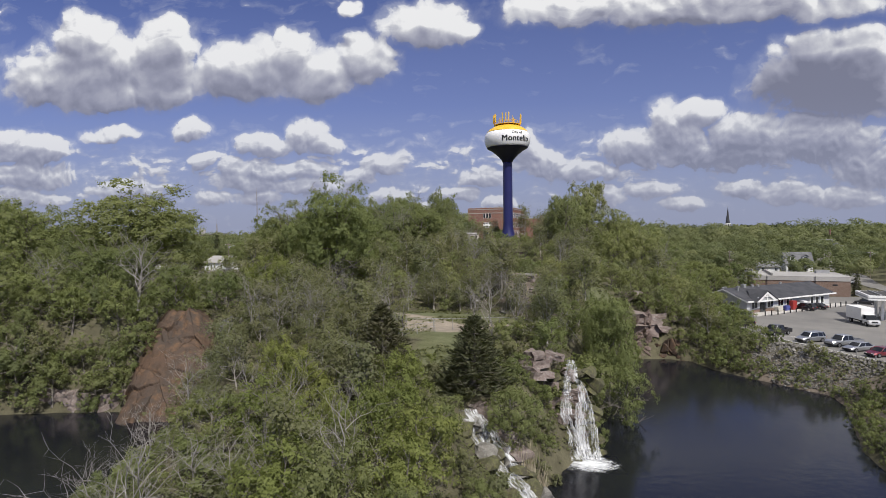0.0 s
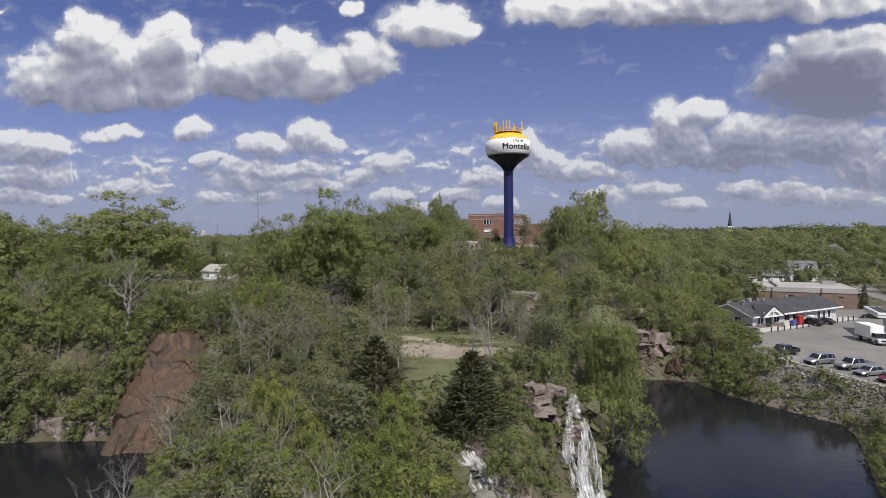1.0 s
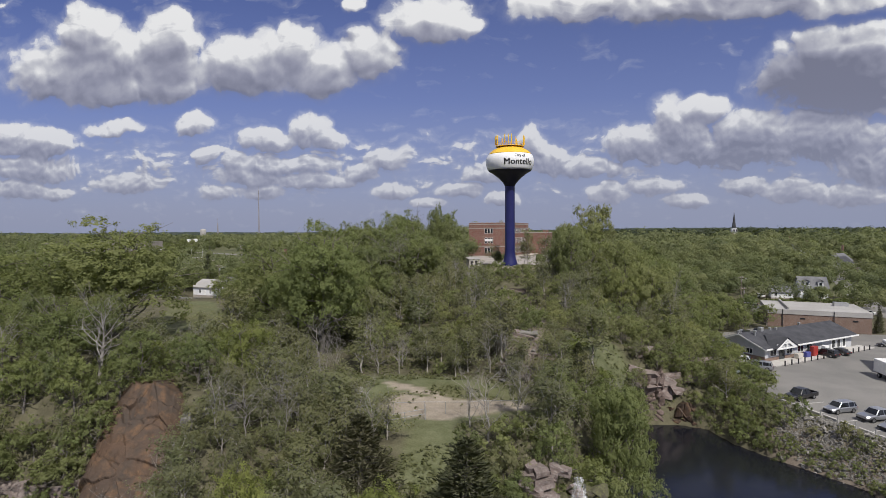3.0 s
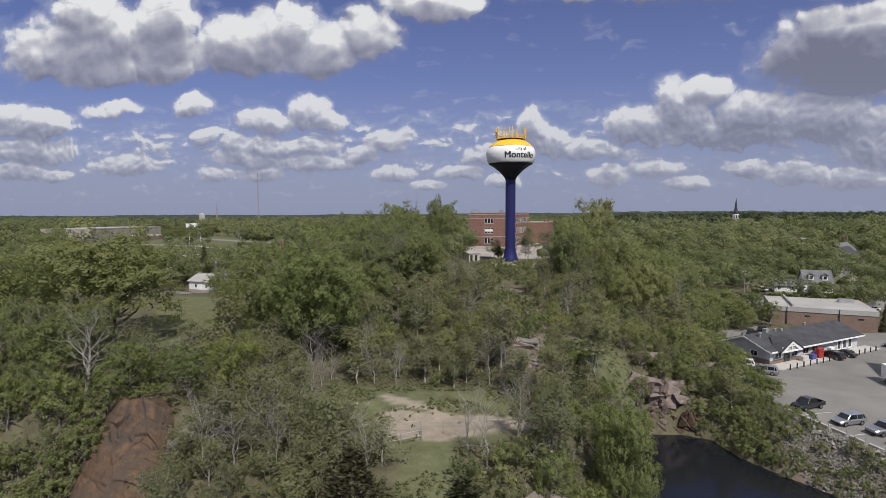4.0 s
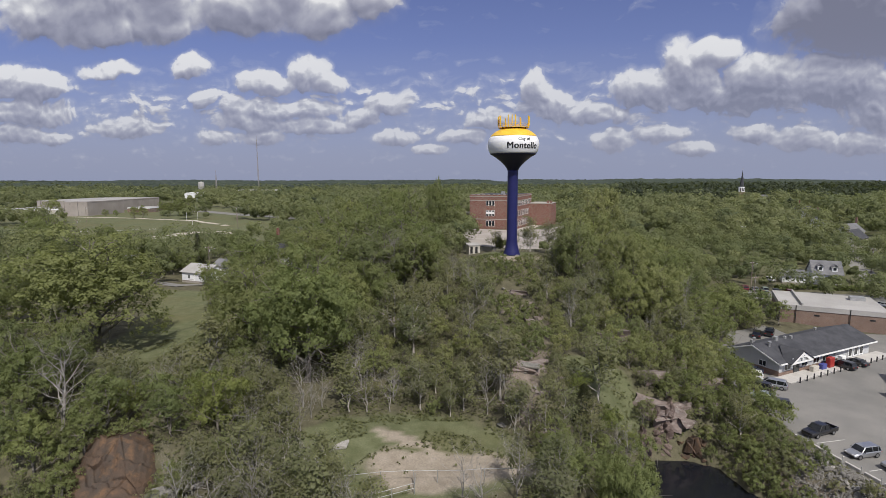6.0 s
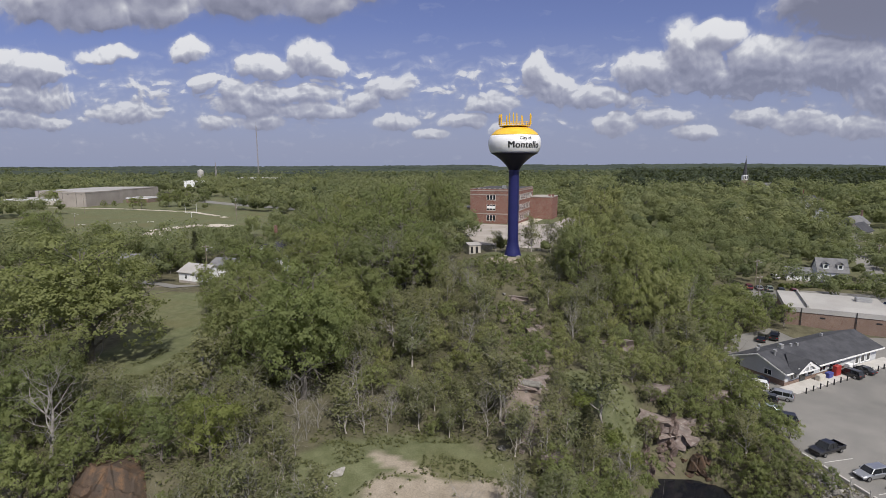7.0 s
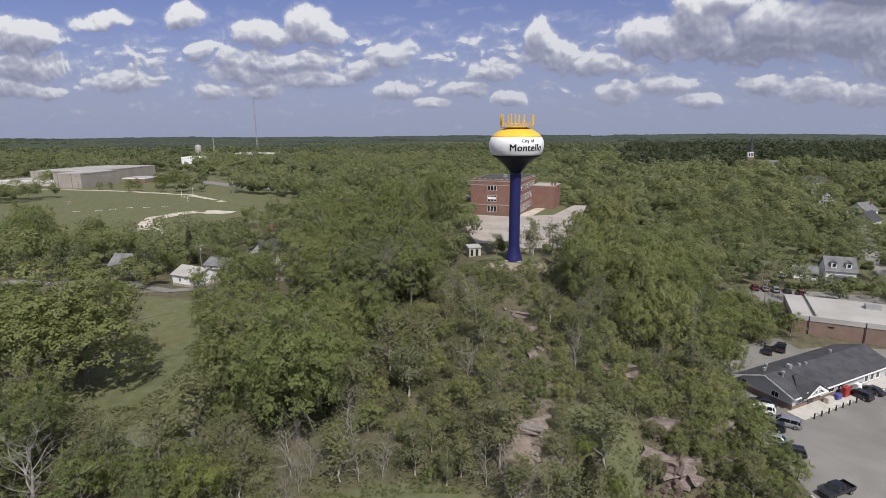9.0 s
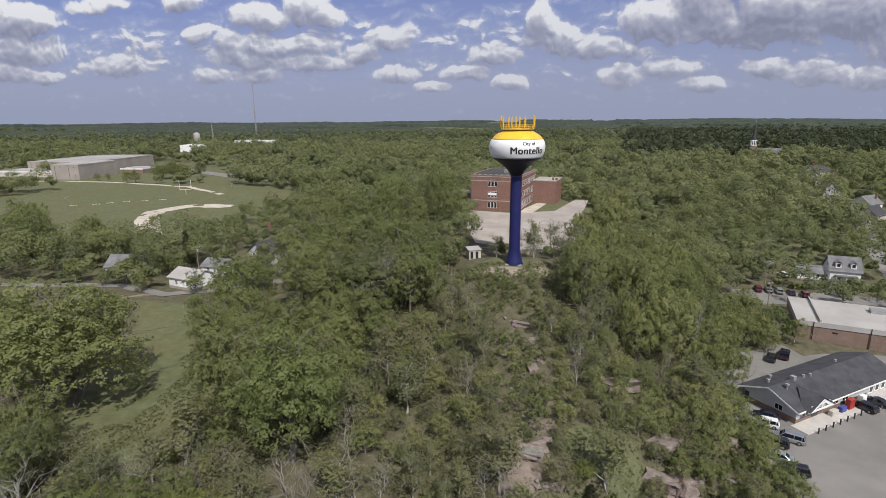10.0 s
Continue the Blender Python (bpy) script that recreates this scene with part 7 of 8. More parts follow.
def car_meshes(kind):
    if kind in CAR_MESHES:
        return CAR_MESHES[kind]
    L, W, belt, top, bon, scr, rend, tail, bed = SHAPES[kind]
    out = {}

    def keep(name, bm):
        me = bpy.data.meshes.new(name)
        bm.to_mesh(me)
        bm.free()
        out[name] = me

    def ring(x, w, z0, z1):
        k = 0.12
        return [(x, -w + k, z0), (x, -w, z0 + 0.2), (x, -w, z1 - 0.16), (x, -w + k, z1), (x, w - k, z1), (x, w, z1 - 0.16), (x, w, z0 + 0.2), (x, w - k, z0)]

    body = bmesh.new()
    if bed is None:
        loft(body, [ring(-L, W * 0.86, 0.38, belt - 0.08), ring(-L + 0.18, W * 0.97, 0.28, belt + 0.02), ring(-L * 0.5, W, 0.24, belt + 0.02), ring(0, W, 0.24, belt), ring(bon - 0.1, W, 0.24, belt - 0.02), ring(L - 0.55, W * 0.97, 0.26, belt - 0.16), ring(L - 0.1, W * 0.88, 0.32, belt - 0.28), ring(L, W * 0.8, 0.40, belt - 0.36)])
    else:
        loft(body, [ring(bed - 0.02, W * 0.98, 0.42, belt), ring(0, W, 0.40, belt), ring(bon, W, 0.40, belt - 0.02), ring(L - 0.4, W * 0.98, 0.42, belt - 0.1), ring(L, W * 0.9, 0.48, belt - 0.22)])
        box(body, -L, bed, -W * 0.97, W * 0.97, 0.48, 0.72)
        box(body, -L, bed, -W * 0.97, -W * 0.97 + 0.1, 0.72, belt)
        box(body, -L, bed, W * 0.97 - 0.1, W * 0.97, 0.72, belt)
        box(body, -L, -L + 0.1, -W * 0.97 + 0.1, W * 0.97 - 0.1, 0.72, belt)
    keep("body", body)
    cab = bmesh.new()
    loft(cab, [[(tail, -W * 0.93, belt - 0.02), (bon, -W * 0.93, belt - 0.02), (bon, W * 0.93, belt - 0.02), (tail, W * 0.93, belt - 0.02)], [(rend, -W * 0.76, top - 0.06), (scr, -W * 0.76, top - 0.06), (scr, W * 0.76, top - 0.06), (rend, W * 0.76, top - 0.06)]])
    keep("cabin_glass", cab)
    roof = bmesh.new()
    loft(roof, [[(rend - 0.06, -W * 0.78, top - 0.08), (scr + 0.06, -W * 0.78, top - 0.08), (scr + 0.06, W * 0.78, top - 0.08), (rend - 0.06, W * 0.78, top - 0.08)], [(rend + 0.1, -W * 0.68, top), (scr - 0.12, -W * 0.68, top), (scr - 0.12, W * 0.68, top), (rend + 0.1, W * 0.68, top)]])
    mids = [0.5 * (scr + rend)] + ([rend + 0.25] if kind in ("suv", "van") else [])
    for s in (-1, 1):
        for (a, b) in [(bon, scr), (tail, rend)] + [(m, m) for m in mids]:
            pillar = bmesh.new()
            rod(pillar, (a, s * W * 0.935, belt - 0.02), (b, s * W * 0.77, top - 0.05), 0.055, 5)
            out.setdefault("pillars", []).append(bpy.data.meshes.new("pillar"))
            pillar.to_mesh(out["pillars"][-1])
            pillar.free()
            out["pillars"][-1].materials.append(P_SILVER)
    keep("roof", roof)
    tyre = bmesh.new()
    rad = 0.34 if kind == "sedan" else 0.38
    rod(tyre, (0, -0.12, 0), (0, 0.12, 0), rad, 18)
    keep("tyre", tyre)
    rim = bmesh.new()
    rod(rim, (0, -0.13, 0), (0, 0.13, 0), rad * 0.62, 12)
    keep("rim", rim)
    lamp = boxed(-0.06, 0.06, -0.2, 0.2, -0.08, 0.08, bevel=0.03)
    keep("lamp", lamp)
    bump_f = boxed(-0.08, 0.08, -W * 0.82, W * 0.82, -0.12, 0.12, bevel=0.04)
    keep("bumper", bump_f)
    keep("mirror", boxed(-0.08, 0.08, -0.11, 0.11, -0.07, 0.07, bevel=0.03))
    out["rad"] = rad
    for name, mm in (("tyre", M_TYRE), ("rim", M_RIM), ("lamp", M_LAMP), ("bumper", M_DARK), ("cabin_glass", M_CARGLASS), ("mirror", M_DARK), ("body", P_SILVER), ("roof", P_SILVER)):
        out[name].materials.append(mm)
    CAR_MESHES[kind] = out
    return out


def own(ob, material):
    ob.material_slots[0].link = "OBJECT"
    ob.material_slots[0].material = material
    return ob


def car(kind, paint, x, y, z, turn, label, group="parked cars"):
    """A parked vehicle whose front points along its own x."""
    me = car_meshes(kind)
    L, W, belt = SHAPES[kind][:3]
    t = thing({"sedan": "car", "suv": "car", "van": "minivan", "pickup": "pickup_truck"}[kind], pose(x, y, z, 0, 0, turn), label, {"pickup": "pickup truck", "van": "minivan"}.get(kind, "car"), group)
    own(piece("body", me["body"], t), paint)
    piece("cabin_glass", me["cabin_glass"], t)
    top = own(piece("roof", me["roof"], t), paint)
    for post in me["pillars"]:
        own(piece("pillar", post, top), paint)
    for sx in (-0.62, 0.62):
        for sy in (-1, 1):
            w = piece("wheel", me["tyre"], t, pose(sx * L, sy * (W - 0.1), me["rad"]))
            piece("rim", me["rim"], w)
    for sy in (-1, 1):
        piece("headlight", me["lamp"], t, pose(L - 0.06, sy * W * 0.62, belt - 0.36))
        own(piece("tail_light", me["lamp"], t, pose(-L + 0.02, sy * W * 0.7, belt - 0.22)), M_TAIL)
        piece("mirror", me["mirror"], t, pose(SHAPES[kind][4] - 0.25, sy * (W + 0.06), belt + 0.05))
    piece("bumper", me["bumper"], t, pose(L - 0.02, 0, 0.45))
    piece("bumper", me["bumper"], t, pose(-L + 0.02, 0, 0.5))
    return t


Z_LOT = 4.0
car("pickup", P_BLACK, 53.6, 101.6, Z_LOT, 206, "black crew-cab pickup truck parked by the fence")
car("suv", P_SILVER, 55.8, 95.2, Z_LOT, 197, "silver sport utility car parked by the fence")
car("pickup", P_SILVER, 59.0, 91.8, Z_LOT, 194, "silver pickup truck parked by the fence")
car("sedan", P_SILVER, 58.8, 88.0, Z_LOT, 196, "silver saloon car parked by the fence")
car("sedan", P_RED, 59.6, 84.3, Z_LOT, 196, "maroon saloon car parked by the fence")
car("suv", P_BLACK, 76.6, 133.2, Z_LOT, 118, "black sport utility car parked before the store")
car("sedan", P_BLACK, 80.6, 135.6, Z_LOT, 118, "black saloon car parked before the store")
car("suv", P_WHITE, 54.2, 125.6, Z_LOT, 156, "white sport utility car parked beside the store")
car("sedan", P_NAVY, 55.8, 128.6, Z_LOT, 156, "dark blue saloon car parked beside the store")
car("van", P_SILVER, 56.2, 120.9, Z_LOT, 150, "silver minivan parked at the lot's edge")
car("suv", P_BLACK, 52.8, 119.4, Z_LOT, 150, "black sport utility car parked at the lot's edge")
car("sedan", P_GREEN, 51.4, 115.2, Z_LOT, 150, "pale green saloon car parked under the trees")
car("suv", P_BLACK, 52.0, 111.4, Z_LOT, 160, "black sport utility car parked at the lot's edge")
car("sedan", P_BLACK, 97.0, 143.5, Z_LOT, 150, "black saloon car parked at the store's end")
for k, (x, y, p, c) in enumerate(((87.6, 202.0, P_RED, "maroon"), (90.6, 201.4, P_SILVER, "silver"), (93.4, 200.8, P_GREEN, "pale green"), (96.8, 200.2, P_NAVY, "dark blue"), (99.8, 198.2, P_RED, "maroon"))):
    car("sedan" if k % 2 else "suv", p, x, y, ground_z(x, y) + 0.06, 75, "%s car parked in the gravel yard" % c, "yard cars")
car("suv", P_WHITE, 103.6, 218.4, ground_z(103.6, 218.4) + 0.05, 100, "white car parked beside the white garage", "yard cars")
car("pickup", P_BLACK, 73.5, 157.0, ground_z(73.5, 157) + 0.08, 60, "black pickup truck parked behind the store", "yard cars")
car("suv", P_BLACK, 69.5, 155.0, ground_z(69.5, 155) + 0.08, 60, "black car parked behind the store", "yard cars")
car("sedan", P_WHITE, 120, 186, ground_z(120, 186) + 0.05, 170, "white car parked behind the commercial building", "yard cars")


def box_truck(x, y, z, turn):
    t = thing("box_truck", pose(x, y, z, 0, 0, turn), "white box delivery truck standing on the lot", "truck")
    part("cargo_box", boxed(-4.0, 1.4, -1.2, 1.2, 0.95, 3.4, bevel=0.05), M_WHITE, t, "plain white cargo box")
    part("frame", boxed(-3.9, 3.3, -0.5, 0.5, 0.55, 0.95), M_DARK, t)
    cab = bmesh.new()
    loft(cab, [[(1.5, -1.0, 0.5), (3.7, -1.0, 0.5), (3.7, 1.0, 0.5), (1.5, 1.0, 0.5)], [(1.5, -1.0, 1.35), (3.6, -0.98, 1.25), (3.6, 0.98, 1.25), (1.5, 1.0, 1.35)]])
    part("cab", cab, P_WHITE, t)
    glass = bmesh.new()
    loft(glass, [[(1.5, -0.98, 1.33), (2.95, -0.98, 1.3), (2.95, 0.98, 1.3), (1.5, 0.98, 1.33)], [(1.5, -0.9, 2.1), (2.3, -0.88, 2.1), (2.3, 0.88, 2.1), (1.5, 0.9, 2.1)]])
    part("cabin_glass", glass, M_CARGLASS, t)
    part("cab_roof", boxed(1.45, 2.35, -0.92, 0.92, 2.1, 2.22, bevel=0.04), P_WHITE, t)
    for sx in (-2.5, 2.75):
        for sy in (-0.95, 0.95):
            tyre = rod(bmesh.new(), (sx, sy - 0.16, 0.44), (sx, sy + 0.16, 0.44), 0.44, 18)
            w = part("wheel", tyre, M_TYRE, t)
            part("rim", rod(bmesh.new(), (sx, sy - 0.17, 0.44), (sx, sy + 0.17, 0.44), 0.24, 12), M_RIM, w)
    for sy in (-0.75, 0.75):
        part("headlight", boxed(3.62, 3.74, sy - 0.16, sy + 0.16, 0.75, 0.95, bevel=0.02), M_LAMP, t)
    part("bumper", boxed(3.66, 3.85, -1.0, 1.0, 0.42, 0.66, bevel=0.03), M_STEEL, t)
    part("grille", boxed(3.64, 3.72, -0.5, 0.5, 0.75, 1.05), M_DARK, t)
    return t


box_truck(76.4, 113.2, Z_LOT, -96)


def canopy(x, y, z, turn):
    t = thing("fuel_canopy", pose(x, y, z, 0, 0, turn), "white fuel station canopy with grey stripe on columns", "canopy")
    part("slab", boxed(0, 16, 0, 11, 4.4, 5.4, bevel=0.03), M_WHITE, t)
    part("stripe", boxed(-0.02, 16.02, -0.02, 11.02, 4.75, 4.98), M_STEEL, t, "grey stripe round the edge")
    part("roof", boxed(0.4, 15.6, 0.4, 10.6, 5.2, 5.404), M_ROOF_DARK, t)
    for k in range(5):
        part("rib", boxed(2 + k * 3, 2.25 + k * 3, 0.4, 10.6, 5.4, 5.62), M_STEEL, t)
    for cx in (3, 13):
        for cy in (3.0, 8.0):
            part("column", boxed(cx - 0.25, cx + 0.25, cy - 0.25, cy + 0.25, 0, 4.4), M_WHITE, t)
    return t


canopy(79.2, 116.0, Z_LOT, -22)


def pump(x, y):
    t = thing("fuel_pump", pose(x, y, Z_LOT, 0, 0, -22), "white fuel pump under the canopy", "fuel pump")
    part("body", boxed(-0.45, 0.45, -0.3, 0.3, 0.15, 2.1, bevel=0.05), M_WHITE, t)
    part("display", boxed(-0.3, 0.3, -0.33, -0.3, 1.3, 1.7), M_DARK, t)
    part("base", boxed(-0.7, 0.7, -0.6, 0.6, 0, 0.15), M_KERB, t)


pump(84.0, 117.4)
pump(86.4, 122.6)


# ---- fences, poles, lot details ----
def guard_fence():
    """A low concrete parapet with steel posts and cable along the lot's edge."""
    t = thing("guard_fence", Matrix.Identity(4), "low concrete kerb blocks with steel posts along the lot edge", "fence")
    a, b = Vector((49.3, 100.6, 0)), Vector((56.6, 77.0, 0))
    d = (b - a).normalized()
    ang = math.degrees(math.atan2(d.y, d.x))
    n = 9
    for k in range(n):
        p = a.lerp(b, (k + 0.5) / n)
        blk = boxed(-1.15, 1.15, -0.16, 0.16, 0, 0.5, bevel=0.05)
        o = part("kerb_block", blk, M_KERB, t)
        o.matrix_basis = pose(p.x, p.y, 3.98, 0, 0, ang)
    for k in range(n + 1):
        p = a.lerp(b, k / n)
        o = part("post", rod(bmesh.new(), (0, 0, -0.5), (0, 0, 1.25), 0.06, 6), M_STEEL, t)
        o.matrix_basis = pose(p.x - 0.3, p.y - 0.1, 3.9)
    return t


guard_fence()
M_LINE = worn("faded_line_paint", (0.50, 0.49, 0.46), (0.60, 0.59, 0.55), 1.5, 0.9)
for k in range(6):
    p = Vector((51.6, 98.6, 0)).lerp(Vector((57.6, 79.5, 0)), k / 5)
    o = tagged(new("parking_line", bpy.data.meshes.new("parking_line")), "faded white parking line on asphalt", "marking", "parking lines", "structure")
    bm = boxed(0, 5.0, -0.06, 0.06, 0, 0.006)
    bm.to_mesh(o.data)
    bm.free()
    o.data.materials.append(M_LINE)
    o.matrix_basis = pose(p.x, p.y, 4.001, 0, 0, 17)


def rail_fence(points, label, z_up=1.3, rails=1, mesh=False):
    t = thing("fence", Matrix.Identity(4), label, "fence")
    for (ax, ay), (bx, by) in zip(points, points[1:]):
        n = max(1, round(math.hypot(bx - ax, by - ay) / 3.0))
        for k in range(n):
            x0, y0, x1, y1 = ax + (bx - ax) * k / n, ay + (by - ay) * k / n, ax + (bx - ax) * (k + 1) / n, ay + (by - ay) * (k + 1) / n
            z0, z1 = ground_z(x0, y0), ground_z(x1, y1)
            part("post", rod(bmesh.new(), (x0, y0, z0 - 0.3), (x0, y0, z0 + z_up + 0.05), 0.045, 6), M_STEEL, t)
            for r in range(rails):
                part("rail", rod(bmesh.new(), (x0, y0, z0 + z_up * (1 - 0.45 * r)), (x1, y1, z1 + z_up * (1 - 0.45 * r)), 0.03, 5), M_STEEL, t)
            if mesh:
                for q in range(1, 6):
                    part("wire", rod(bmesh.new(), (x0, y0, z0 + z_up * q / 6), (x1, y1, z1 + z_up * q / 6), 0.008, 3), M_STEEL, t)
    return t


rail_fence([(-24, 70.4), (-20.7, 71.0), (-13.7, 72.0), (-6.4, 73.4), (1.5, 74.4), (5.5, 75.2)], "thin steel pipe fence across the rough meadow", 1.5)
rail_fence([(9.0, 76.6), (12.2, 77.3), (16.5, 78.0)], "thin steel pipe fence at the meadow's end", 1.6)
rail_fence([(-10.5, 68.6), (-6.0, 71.0), (-6.2, 73.2)], "short steel pipe gate in the meadow", 1.3, 2)
rail_fence([(-4, 191.5), (6, 190.0), (18, 190.5), (27, 195)], "chain-link fence along the schoolyard", 1.8, 1, True)


def utility_pole(x, y, h, turn, label, lamp=False):
    z = ground_z(x, y)
    t = thing("utility_pole", pose(x, y, z, 0, 0, turn), label, "utility pole", "utility poles")
    part("pole", rod(bmesh.new(), (0, 0, -0.5), (0, 0, h), 0.16, 8, 0.11), M_POLE, t)
    part("crossarm", boxed(-1.1, 1.1, -0.06, 0.06, h - 0.7, h - 0.55), M_POLE, t)
    for s in (-0.95, -0.4, 0.4, 0.95):
        part("insulator", rod(bmesh.new(), (s, 0, h - 0.55), (s, 0, h - 0.35), 0.05, 6), M_WHITE, t)
    part("transformer", rod(bmesh.new(), (0.25, 0.2, h - 2.2), (0.25, 0.2, h - 1.3), 0.22, 10), M_STEEL, t)
    if lamp:
        part("lamp_arm", rod(bmesh.new(), (0, 0, h - 1.5), (1.8, 0, h - 1.0), 0.04, 6), M_STEEL, t)
        part("lamp_head", boxed(1.6, 2.2, -0.12, 0.12, h - 1.05, h - 0.9, bevel=0.03), M_STEEL, t)
    return t


POLES = [(90.5, 204, 9.5), (134, 196, 9.5), (84, 188, 8.5), (150, 236, 10), (176, 292, 10), (20.8, 197, 6.5), (-94, 192, 10), (-168, 420, 12), (-185, 400, 12), (-160, 350, 11), (-300, 395, 12), (-230, 300, 10), (240, 420, 10)]
for x, y, h in POLES:
    utility_pole(x, y, h, 20, "weathered wooden utility pole with crossarm and transformer", h > 9)


def cable(a, b, sag=0.8):
    pts = [Vector(a).lerp(Vector(b), k / 10) - Vector((0, 0, sag * 4 * (k / 10) * (1 - k / 10))) for k in range(11)]
    v, f = tube(pts, [0.025] * 11, 3)
    return tagged(new("cable", quick_mesh("cable", v, f, 4, M_DARK)), "thin black overhead power cable between poles", "cable", "cables")


for i, j in ((0, 1), (1, 3), (3, 4), (0, 2)):
    (x0, y0, h0), (x1, y1, h1) = POLES[i], POLES[j]
    cable((x0, y0, ground_z(x0, y0) + h0 - 0.4), (x1, y1, ground_z(x1, y1) + h1 - 0.4))


def lattice_mast(x, y, z, h):
    t = thing("radio_mast", pose(x, y, z), "slender grey lattice radio mast far beyond the town", "mast")
    legs = [(1.6 * math.cos(a), 1.6 * math.sin(a)) for a in (0.3, 2.4, 4.5)]
    for lx, ly in legs:
        part("leg", rod(bmesh.new(), (lx, ly, 0), (lx * 0.35, ly * 0.35, h), 0.6, 5, 0.36), M_RUST, t)
    brace = bmesh.new()
    n = 22
    for k in range(n):
        f0, f1 = k / n, (k + 1) / n
        for i in range(3):
            (ax, ay), (bx, by) = legs[i], legs[(i + 1) % 3]
            s0, s1 = 1 - 0.65 * f0, 1 - 0.65 * f1
            rod(brace, (ax * s0, ay * s0, h * f0), (bx * s1, by * s1, h * f1), 0.14, 3)
    part("bracing", brace, M_RUST, t)
    part("antenna", rod(bmesh.new(), (0, 0, h), (0, 0, h + 9), 0.2, 5), M_RUST, t)
    return t


lattice_mast(-580, 1336, 8, 132)
lattice_mast(-520, 1010, 10, 40)


def church(x, y, z, turn):
    t = thing("church", pose(x, y, z, 0, 0, turn), "church with white belfry and dark pointed spire", "church")
    part("nave", gable_body(26, 12, 8, 6), M_BRICK_BROWN, t)
    r = part("roof", gable_roof(26, 12, 6, 0.5), M_SHINGLE_GREY, t)
    r.matrix_basis = pose(0, 0, 8.05)
    part("tower", boxed(-6.2, 0.0, 3, 9, -1, 17), M_BRICK_BROWN, t)
    bel = part("belfry", boxed(-5.9, -0.3, 3.3, 8.7, 17, 23), M_SIDING_WHITE, t, "white wooden belfry")
    for k in range(3):
        part("louvre", boxed(-5.3 + 1.75 * k, -4.2 + 1.75 * k, 3.2, 3.3, 18, 22), M_DARK, bel)
    sp = bmesh.new()
    rod(sp, (-3.1, 6, 23), (-3.1, 6, 43), 2.5, 8, 0.05)
    part("spire", sp, M_SHINGLE, t, "dark pointed spire")
    cr = boxed(-3.2, -3.0, 5.9, 6.1, 42.8, 45)
    box(cr, -3.8, -2.4, 5.92, 6.08, 43.9, 44.1)
    part("cross", cr, M_STEEL, t)
    return t


church(300, 672, 10, -8)

# streets and yards
def road(points, width, z_off, material, label, name="road"):
    vs, fs = [], []
    n = 0
    dense = []
    for (ax, ay), (bx, by) in zip(points, points[1:]):
        k = max(1, int(math.hypot(bx - ax, by - ay) / 2.5))
        dense += [(ax + (bx - ax) * i / k, ay + (by - ay) * i / k) for i in range(k)]
    dense.append(points[-1])
    for i, (x, y) in enumerate(dense):
        x0, y0 = dense[max(i - 1, 0)]
        x1, y1 = dense[min(i + 1, len(dense) - 1)]
        d = Vector((x1 - x0, y1 - y0, 0)).normalized()
        for j in range(5):
            s = (j / 4 - 0.5) * width
            px, py = x - d.y * s, y + d.x * s
            vs.append((px, py, ground_z(px, py) + z_off))
    for i in range(len(dense) - 1):
        for j in range(4):
            fs += [i * 5 + j, i * 5 + j + 1, i * 5 + 6 + j, i * 5 + 5 + j]
    return tagged(new(name, quick_mesh(name, np.array(vs), np.array(fs), 4, material, True)), label, name.replace("_", " "), kind="structure")


road([(118, 150), (128, 190), (150, 240), (190, 320), (235, 430), (275, 540)], 6, 0.12, M_ASPHALT, "grey town street running away past houses")
road([(78, 197), (104, 196), (128, 190)], 11, 0.10, M_ASPHALT, "gravelly parking yard behind the shops")
road([(62, 150), (78, 158)], 12, 0.12, M_ASPHALT, "asphalt yard behind the store")
road([(-150, 176), (-110, 177), (-92, 170), (-70, 182), (-40, 200)], 3.6, 0.12, M_ASPHALT, "narrow grey lane past the houses")
road([(-150, 250), (-172, 282), (-184, 308), (-172, 326), (-150, 330)], 11, 0.10, M_GRAVEL, "pale gravel infield of the ball field", "ball_field")
road([(-400, 440), (-350, 444), (-300, 436), (-262, 424), (-225, 412), (-180, 376)], 4.5, 0.12, M_GRAVEL, "pale path round the school field", "path")
road([(-395, 412), (-375, 440)], 4, 0.12, M_GRAVEL, "pale path to the school", "path")
road([(-330, 560), (-220, 480), (-150, 440)], 14, 0.12, M_ASPHALT, "asphalt lot beside the school")


def goalpost(x, y, turn):
    z = ground_z(x, y)
    t = thing("goalpost", pose(x, y, z, 0, 0, turn), "white football goalpost on the school field", "goalpost", "goalposts")
    part("stem", rod(bmesh.new(), (0, 0, -0.3), (0, 0, 3.2), 0.12, 6), M_WHITE, t)
    part("crossbar", rod(bmesh.new(), (-3.6, 0, 3.2), (3.6, 0, 3.2), 0.1, 6), M_WHITE, t)
    for s in (-3.6, 3.6):
        part("upright", rod(bmesh.new(), (s, 0, 3.2), (s, 0, 9.5), 0.09, 6), M_WHITE, t)


goalpost(-205, 375, 20)
for k, (x, y) in enumerate(((-236, 330), (-230, 334), (-222, 338), (-214, 343), (-244, 322), (-206, 350))):
    z = ground_z(x, y)
    bch = thing("bench", pose(x, y, z, 0, 0, 30), "white metal bench on the school field", "bench", "field benches")
    part("seat", boxed(-2, 2, -0.2, 0.2, 0.45, 0.52), M_WHITE, bch)
    for s in (-1.6, 1.6):
        part("leg", boxed(s - 0.05, s + 0.05, -0.18, 0.18, -0.1, 0.45), M_WHITE, bch)

